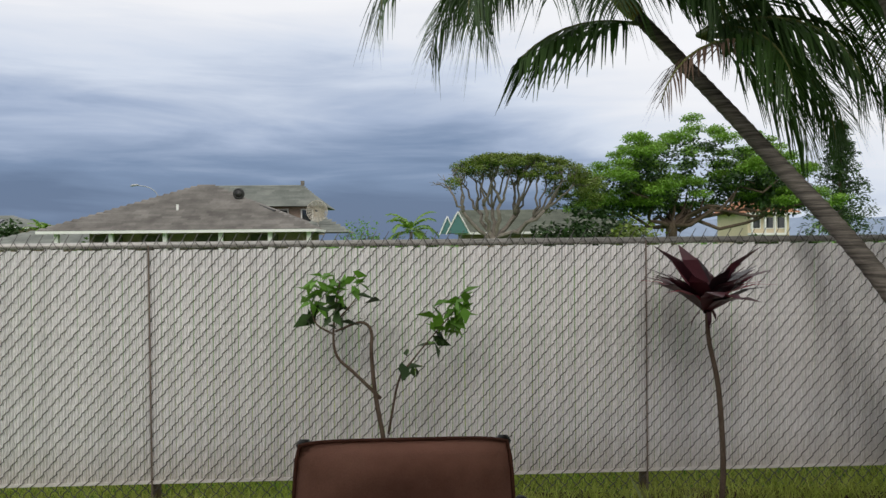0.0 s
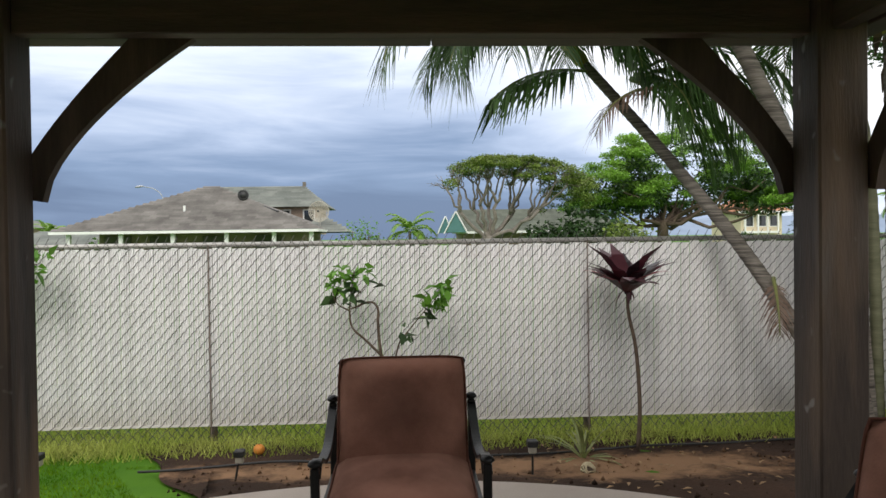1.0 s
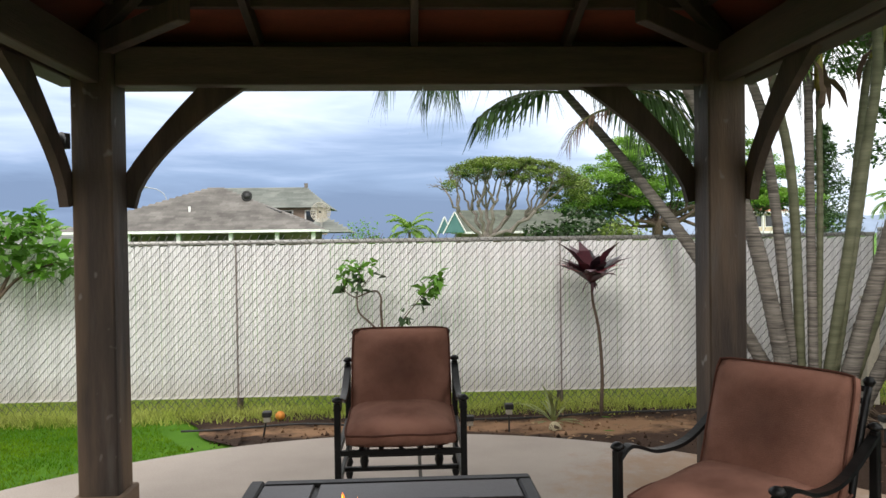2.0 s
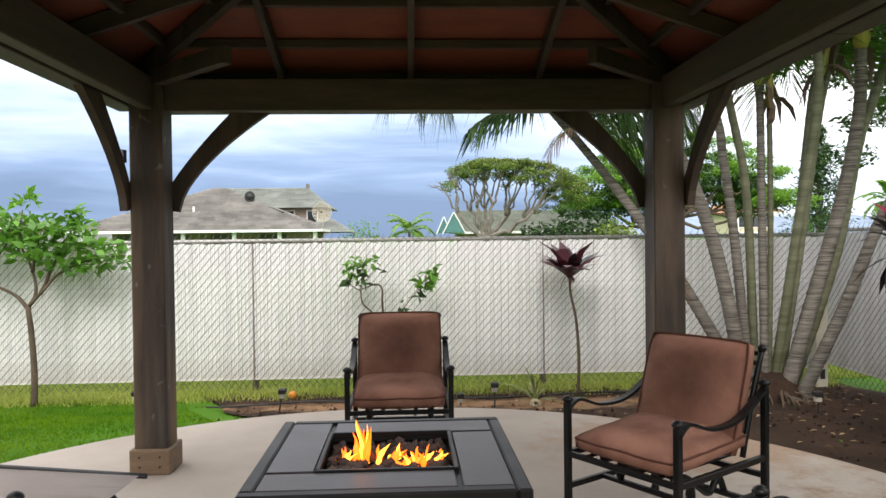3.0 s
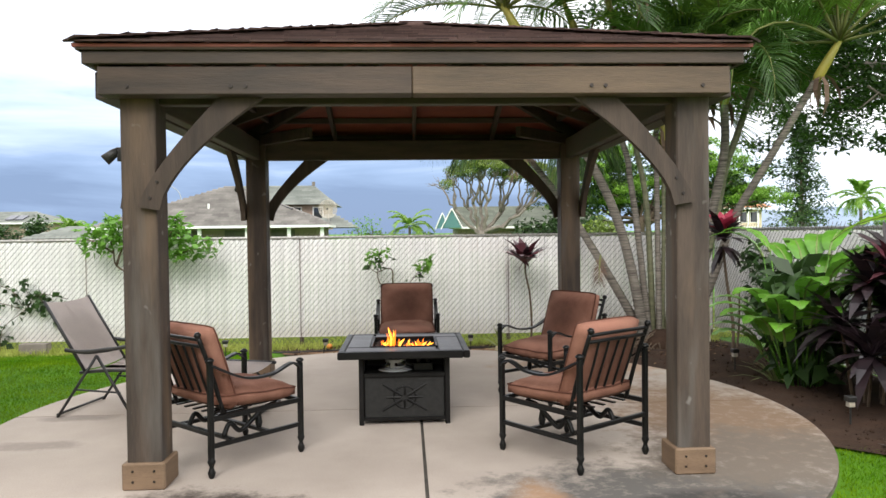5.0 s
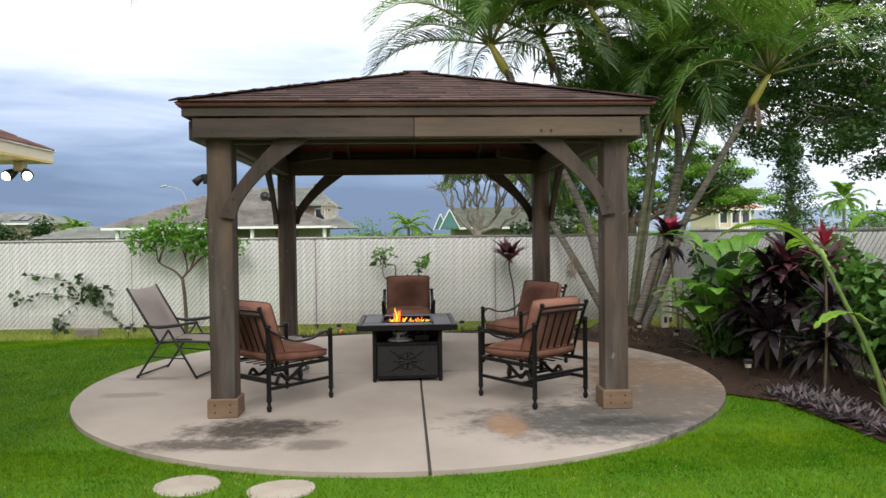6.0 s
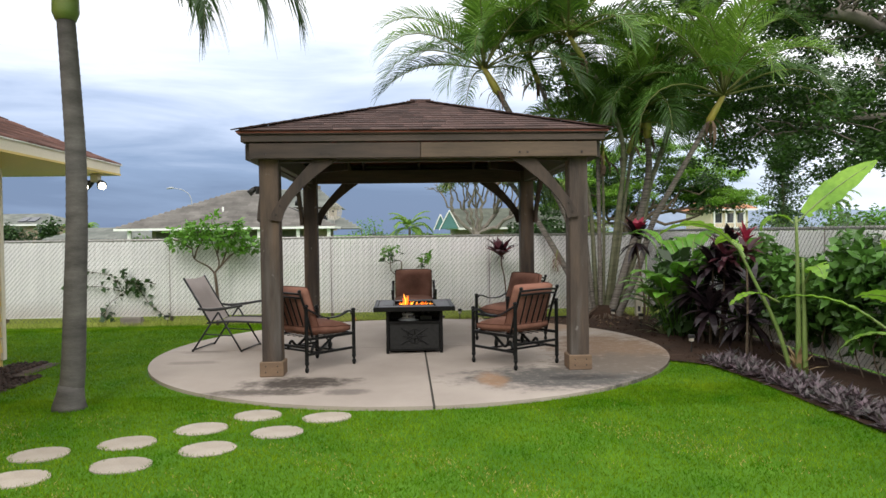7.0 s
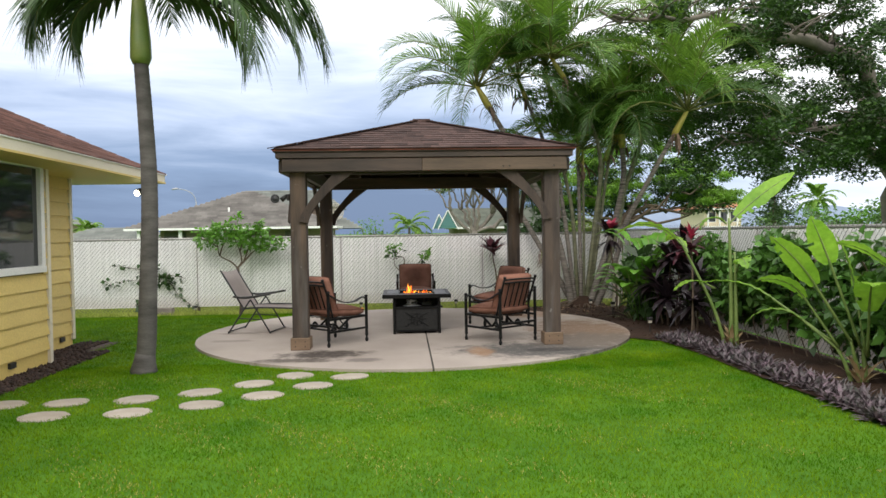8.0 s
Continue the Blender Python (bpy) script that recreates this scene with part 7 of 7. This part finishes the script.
tips = []
for k in range(9):
    x1 = -2.0 + 4.9 * (k + 0.5) / 9 + g.uniform(-0.25, 0.25)
    y1 = g.uniform(-1.3, 1.3)
    a_ = (x1, y1, 2.75 + 0.45 * g.random() + (0.5 if abs(x1) < 1 else 0))
    limb(bm, (g.uniform(-0.18, 0.05), 0, 1.5 + 0.3 * g.random()), a_, 0.15, 0.10, -0.12 * abs(x1), g, 6, 0.03)
    for j in range(3):
        x2, y2 = x1 * 1.28 + g.uniform(-0.75, 0.75), y1 * 1.3 + g.uniform(-0.8, 0.8)
        b_ = (x2, y2, a_[2] + (dome(x2, y2) - a_[2]) * 0.55)
        limb(bm, a_, b_, 0.09, 0.05, -0.1, g, 5, 0.04)
        for i in range(4):
            x3, y3 = x2 * 1.15 + g.uniform(-0.85, 0.85), y2 * 1.15 + g.uniform(-0.85, 0.85)
            c = (x3, y3, dome(x3, y3) - 0.15)
            limb(bm, b_, c, 0.042, 0.014, -0.05, g, 4, 0.05)
            tips.append(c)
            for h in range(2):
                t = Vector(c) + Vector((g.uniform(-0.5, 0.5), g.uniform(-0.5, 0.5), g.uniform(-0.35, 0.3)))
                limb(bm, Vector(b_).lerp(Vector(c), 0.6), t, 0.02, 0.008, 0.0, g, 3, 0.05)
part("trunk", bm, "grey_bark", um, smooth=True)
cs = [(c[0], c[1], c[2] + 0.05) for c in tips if c[0] > -1.2 or g.random() < 0.4]
rs = [g.uniform(0.35, 0.6) for c in cs]
for x, y in zip(g.uniform(-2.7, 5.6, 150), g.uniform(-3.0, 3.0, 150)):
    drop = g.uniform(0, 0.5) + (g.uniform(0, 0.7) if x > 1.5 else 0)
    cs.append((x, y, dome(x, y) - drop))
    rs.append(g.uniform(0.3, 0.6))
for x, y in zip(g.uniform(3.2, 6.4, 34), g.uniform(-2, 2, 34)):
    cs.append((x, y, g.uniform(3.3, 5.3)))
    rs.append(0.5)
leafy(um, "leaves", leaf_points(g, cs, rs, 26000, 0.34), 0.14, "olive_leaf", 72, 0.5, 0.6, 0.0)
# dark leaves under the canopy clusters, its shade given as colour
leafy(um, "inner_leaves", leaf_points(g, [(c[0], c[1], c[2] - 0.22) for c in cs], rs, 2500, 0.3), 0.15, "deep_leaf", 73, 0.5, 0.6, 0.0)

# dense lime-green tree
lt = thing("broad_tree", (16.8, 46, -0.2), "broad dense tree with lime-green leaves, dark inside", "tree", "trees beyond the fence")
g = np.random.default_rng(75)
bm = bmesh.new()
limb(bm, (0, 0, 0), (0, 0, 2.6), 0.42, 0.34, 0, g)
cs, rs = [], []
for k in range(150):
    x = g.uniform(-5.8, 9.2)
    y = g.uniform(-3.5, 3.5)
    top = 3.6 + 6.2 * max(0.08, 1 - ((x - 1.3) / 8.6) ** 2) ** 0.75
    z = g.uniform(3.5, max(3.9, top - 0.7))
    cs.append((x, y, z))
    rs.append(g.uniform(0.5, 1.05))
for k in range(16):
    c = cs[k * 5]
    limb(bm, (0, 0, 2.3), (c[0] * 0.85, c[1] * 0.8, min(c[2], 4.2 + abs(c[0]) * 0.12)), 0.17, 0.05, -0.2, g)
part("trunk", bm, "bark", lt, smooth=True)
leafy(lt, "leaves", leaf_points(g, cs, rs, 62000, 0.38), 0.17, "lime_leaf", 76, 0.6, 0.55, 0.1)
# dark leaf cloud inside the crown, painting its shaded interior
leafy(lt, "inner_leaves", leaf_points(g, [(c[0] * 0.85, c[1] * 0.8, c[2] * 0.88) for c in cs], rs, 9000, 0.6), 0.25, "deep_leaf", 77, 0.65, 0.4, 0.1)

# great dark tree that overhangs the side fence
mk = thing("monkeypod_tree", (12.0, 6.5, -0.2), "large dark spreading tree overhanging the garden", "tree")
g = np.random.default_rng(81)
bm = bmesh.new()
limb(bm, (0, 0, 0), (-0.4, -0.3, 3.2), 0.45, 0.34, 0, g)
MAIN = [((-0.4, -0.3, 3.1), (-2.6, -2.6, 5.0), 0.22, 0.16), ((-2.6, -2.6, 5.0), (-5.3, -3.4, 5.45), 0.16, 0.10), ((-5.3, -3.4, 5.45), (-8.3, -3.6, 5.7), 0.08, 0.03), ((-0.4, -0.3, 3.1), (-3.5, 0.5, 4.6), 0.2, 0.12), ((-3.5, 0.5, 4.6), (-6.3, 0.3, 4.0), 0.1, 0.04),
        ((-0.4, -0.3, 3.2), (-2.5, -3.5, 3.7), 0.15, 0.07), ((-2.5, -3.5, 3.7), (-5.6, -3.0, 3.3), 0.07, 0.03), ((-0.4, -0.3, 3.2), (1.5, -3, 5.5), 0.2, 0.1), ((-0.4, -0.3, 3.2), (0, 2.5, 6.0), 0.2, 0.1), ((-2.6, -2.6, 5.0), (-4.5, -1.5, 6.6), 0.1, 0.04), ((-0.4, -0.3, 3.0), (-0.5, -5.5, 5.0), 0.18, 0.08)]
cs, rs = [], []
for a_, b_, r0, r1 in MAIN:
    p = limb(bm, a_, b_, r0, r1, 0.15, g, 8, 0.018)
    if r0 < 0.19:
        for q in p[1:]:
            for j in range(4):
                t = q + Vector((g.uniform(-1.2, 1.2), g.uniform(-1.2, 1.2), g.uniform(-0.35, 0.7)))
                limb(bm, q, t, 0.025, 0.008, 0.1, g, 4)
                if t.x < -5.4 and t.z > 5.0 and g.random() < 0.75:
                    continue
                cs.append(tuple(t))
                rs.append(g.uniform(0.25, 0.5))
for k in range(60):
    x, y, z = g.uniform(-9.3, -3.0), g.uniform(-1.8, 2.0), g.uniform(4.1, 6.6)
    if x < -7.5 and z > 5.4:
        continue
    cs.append((x, y, z))
    rs.append(g.uniform(0.3, 0.65))
for k in range(150):
    x, y, z = g.uniform(-6.6, 2.5), g.uniform(-5.5, 3.5), g.uniform(2.9, 7.5)
    if x < -5.2 and z > 4.9:
        continue
    cs.append((x, y, z))
    rs.append(g.uniform(0.3, 0.65))
for k in range(46):
    cs.append((g.uniform(-5.2, -1.2), g.uniform(-4.6, -0.4), g.uniform(2.7, 4.3)))
    rs.append(g.uniform(0.3, 0.6))
part("trunk", bm, "grey_bark", mk, smooth=True)
# dark and mid-green leaves mixed through the same clusters
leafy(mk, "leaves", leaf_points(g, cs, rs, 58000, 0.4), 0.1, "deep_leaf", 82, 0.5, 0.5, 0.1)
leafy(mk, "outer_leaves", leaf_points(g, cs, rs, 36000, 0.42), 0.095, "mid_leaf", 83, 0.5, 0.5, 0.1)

# cone-shaped pine
pine = thing("cook_pine", (37.8, 62, -0.2), "tall dark conical pine with layered branches", "tree", "trees beyond the fence")
part("trunk", tubed([(0, 0, 0), (0, 0, 6), (0, 0, 12.0)], [0.28, 0.16, 0.03], 7), "bark", pine)
g = np.random.default_rng(85)
pts = []
for k in range(30):
    z = 1.5 + 10.2 * (k / 30) ** 0.95
    reach = 3.3 * (1 - k / 31) ** 0.9 + 0.12
    for j in range(12):
        a_ = g.uniform(0, 2 * math.pi)
        for i in range(15):
            u = (i + 0.5) / 15
            pts.append((reach * u * math.cos(a_) + g.normal() * 0.05, reach * u * math.sin(a_) + g.normal() * 0.05, z + 0.35 * u * reach * 0.4 - 0.1 + g.normal() * 0.05))
leafy(pine, "needles", pts, 0.42, "deep_leaf", 86, 0.35, 0.3, 0.0)


def far_palm(x, y, trunk, seed, ln_=1.3, stems=1, mat="frond_light"):
    pl = thing("far_palm", (x, y, -0.2), "bushy palm beyond the fence", "palm tree", "palms beyond the fence")
    g_ = np.random.default_rng(seed)
    for s in range(stems):
        ox = 0.0 if stems == 1 else (s - (stems - 1) / 2) * 0.7
        part("trunk", tubed([(ox, 0, 0), (ox * 1.1, 0, trunk)], [0.12, 0.09], 8), "palm_bark", pl)
        for hd, ri, le, dr in wild(g_, 18, (0, 80), (ln_ * 0.7, ln_ * 1.1), (70, 120)):
            rib, v = frond_arrays(g_, (ox * 1.1, 0, trunk), radians(hd), radians(ri), le, radians(dr), 0.5, 18, 0.6, 0.13)
            fast("frond", v, quads(v), mat, pl)


far_palm(0.1, 45, 2.1, 101, 2.1)
far_palm(-39.0, 80, 2.6, 102, 2.4, 2)
far_palm(29.5, 40, 3.6, 103, 2.2)
far_palm(42.0, 70, 2.6, 104, 2.2, 2)
far_palm(12.5, 52, 1.2, 107, 1.4)


def bush(name, x, y, w, h, n_, size, mat, seed, label):
    b_ = thing(name, (x, y, -0.2), label, "bush", "bushes beyond the fence")
    g_ = np.random.default_rng(seed)
    m = int(10 + w * 2)
    c_ = [(g_.uniform(-w / 2, w / 2), g_.uniform(-0.8, 0.8), h * g_.uniform(0.25, 0.78) * (1 - 0.35 * abs(g_.uniform(-1, 1)))) for _ in range(m)]
    bm_ = bmesh.new()
    for q in c_[:6]:
        limb(bm_, (q[0] * 0.3, 0, 0), q, 0.06, 0.02, 0, g_, 4)
    part("stems", bm_, "bark", b_)
    leafy(b_, "leaves", leaf_points(g_, c_, [h * 0.22 + 0.1] * m, n_), size, mat, seed + 1, 0.6, 0.4, 0.1)


bush("bush", -45.5, 80, 9.0, 4.6, 3200, 0.42, "deep_leaf", 111, "dark rounded bush beyond the fence")
bush("bush", 10.0, 41, 5.5, 3.5, 3000, 0.3, "deep_leaf", 113, "dark hedge before a green roof")
bush("bush", 12.6, 39, 2.5, 3.0, 1200, 0.26, "olive_leaf", 115, "olive-green rounded bush beyond the fence")
bush("bush", -0.6, 48, 5.0, 2.3, 1500, 0.25, "mid_leaf", 117, "low green shrubs under a palm")
bush("bush", 27.0, 50, 12.0, 1.7, 3500, 0.34, "mid_leaf", 119, "mixed green shrubs by a far house")
bush("bush", 24.0, 24, 8.0, 3.3, 3800, 0.24, "bright_leaf", 121, "bright green shrubs beyond the side fence")
bush("bush", -2.8, 40, 1.2, 3.3, 420, 0.17, "bright_leaf", 123, "thin bright sapling beyond the fence")
bush("bush", -20.0, 48, 3.0, 2.2, 900, 0.25, "mid_leaf", 125, "green shrub beside a far house")
bush("bush", 14.0, 12, 6.0, 2.6, 3500, 0.16, "mid_leaf", 127, "leafy shrub mass beyond the side fence")

# ridge on the horizon; its blue-grey colour paints in the distant haze
hv, hf = [], []
for k in range(60):
    x = 250 + 55 * k
    h_ = 70 * math.sin(math.pi * k / 59) ** 0.7 * (1 + 0.15 * math.sin(k * 0.9))
    hv += [(x, 3000, -5), (x, 3150, 20 + h_), (x, 3600, -5)]
for k in range(59):
    hf += [(3 * k, 3 * k + 3, 3 * k + 4, 3 * k + 1), (3 * k + 1, 3 * k + 4, 3 * k + 5, 3 * k + 2)]
tagged(fast("backdrop", hv, hf, "hill", smooth=True), "haze-tinted blue ridge on the horizon", "hill", kind="structure")

# unseen rear wing added behind the viewer: closes the garden, blocks low sky light
wing = thing("house_wing", (0, -15.5, 0), "added unseen yellow rear wing blocking low sky light", "house")
part("wall", boxed(-13.0, 4.2, -0.6, 0.0, -0.1, 2.6), "siding", wing)
hip_roof(wing, -14.0, 5.0, -8.0, 0.8, 2.5, -9.5, 0.5, -3.6, 4.0, "house_shingle")

# ---- many small pieces of the roof and fence ----
def shingle_mesh(w):
    me = bpy.data.meshes.new("shingle")
    h, t = 0.17, 0.009
    v = [(-w / 2, 0, t), (w / 2, 0, t), (w / 2, h, 0.0), (-w / 2, h, 0.0), (-w / 2, 0, 0), (w / 2, 0, 0), (w / 2, h, -0.004), (-w / 2, h, -0.004)]
    me.from_pydata(v, [], [(0, 1, 2, 3), (4, 7, 6, 5), (0, 4, 5, 1), (1, 5, 6, 2), (2, 6, 7, 3), (3, 7, 4, 0)])
    me.materials.append(M["shingle"])
    return me


tile_w = [0.24, 0.30, 0.19]
tile_me = [shingle_mesh(w) for w in tile_w]
rise = (PEAK_Z - EAVE_Z) / EAVE
tilt = math.atan(rise)
slope_len = (EAVE - 0.15) / math.cos(tilt)
pieces = 0
rest = bmesh.new()
for k in range(4):
    for c in range(int(slope_len / 0.135) + 1):
        s = c * 0.135 - 0.02
        u = s * math.cos(tilt)
        half = EAVE - max(u, 0) - 0.02
        x = -half + rng.uniform(0, 0.1)
        while x < half - 0.02:
            i = int(rng.integers(0, 3))
            w = min(tile_w[i], half - x)
            jit = rng.uniform(-0.008, 0.004)
            m = Matrix.Rotation(k * math.pi / 2, 4, "Z") @ pose(x + w / 2, -EAVE + u + jit, EAVE_Z + u * rise + 0.004) @ Matrix.Rotation(tilt, 4, "X") @ Matrix.Diagonal((w / tile_w[i] * 0.985, 1, 1, 1))
            if k != 2 and pieces < 300 and w > 0.05:
                ob = new("shingle", tile_me[i])
                ob.parent = gazebo
                ob.matrix_local = m
                pieces += 1
            elif w > 0.05:
                vs = [rest.verts.new(m @ v.co) for v in tile_me[i].vertices]
                for p in tile_me[i].polygons:
                    rest.faces.new([vs[j] for j in p.vertices])
            x += tile_w[i]
part("shingles", rest, "shingle", gazebo)["kind"] = "stuff"
cap_me = shingle_mesh(0.20)
for k in range(4):
    hl = (EAVE - 0.10) * math.sqrt(2)
    ht = math.atan((PEAK_Z - EAVE_Z) / (EAVE * math.sqrt(2)))
    for c in range(19):
        d = c * 0.135
        if d > hl:
            break
        ob = new("hip_shingle", cap_me)
        ob.parent = gazebo
        q = d / math.sqrt(2)
        ob.matrix_local = Matrix.Rotation(k * math.pi / 2, 4, "Z") @ pose(-EAVE + q - 0.005, -EAVE + q - 0.005, EAVE_Z + q * rise + 0.012) @ Matrix.Rotation(radians(-45), 4, "Z") @ Matrix.Rotation(ht, 4, "X") @ Matrix.Diagonal((0.8, 1.1, 1.3, 1))

slat_me = slat_mesh(SLAT_Z0, SLAT_Z1)


def joined_slats(name, parent, places):
    base_v = np.array([v.co for v in slat_me.vertices])
    verts, k = [], len(base_v)
    quads_ = np.array([tuple(p.vertices) for p in slat_me.polygons if len(p.vertices) == 4])
    fs = []
    for i, x in enumerate(places):
        verts.append(base_v + np.array([x, 0, rng.uniform(-0.006, 0.006)]))
        fs.append(quads_ + i * k)
    ob = fast(name, np.concatenate(verts), np.concatenate(fs), "slat", parent)
    ob["kind"] = "stuff"
    return ob


near, far_ones = [], []
x = -13.0 + PITCH
while x < SIDE_X - 0.02:
    (near if -6.3 < x else far_ones).append(x)
    x += PITCH
over = near[:-300] if len(near) > 300 else []
near = near[-300:]
for x in near:
    ob = new("slat", slat_me)
    ob.parent = back
    ob.location = (x + rng.uniform(-0.0008, 0.0008), 0, rng.uniform(-0.007, 0.007))
    ob.rotation_euler = (0, rng.uniform(-0.001, 0.001), rng.uniform(-0.05, 0.05))
joined_slats("slats", back, far_ones + over)
joined_slats("slats", side, list(np.arange(-(FENCE_Y - 0.04), 13.98, PITCH)))
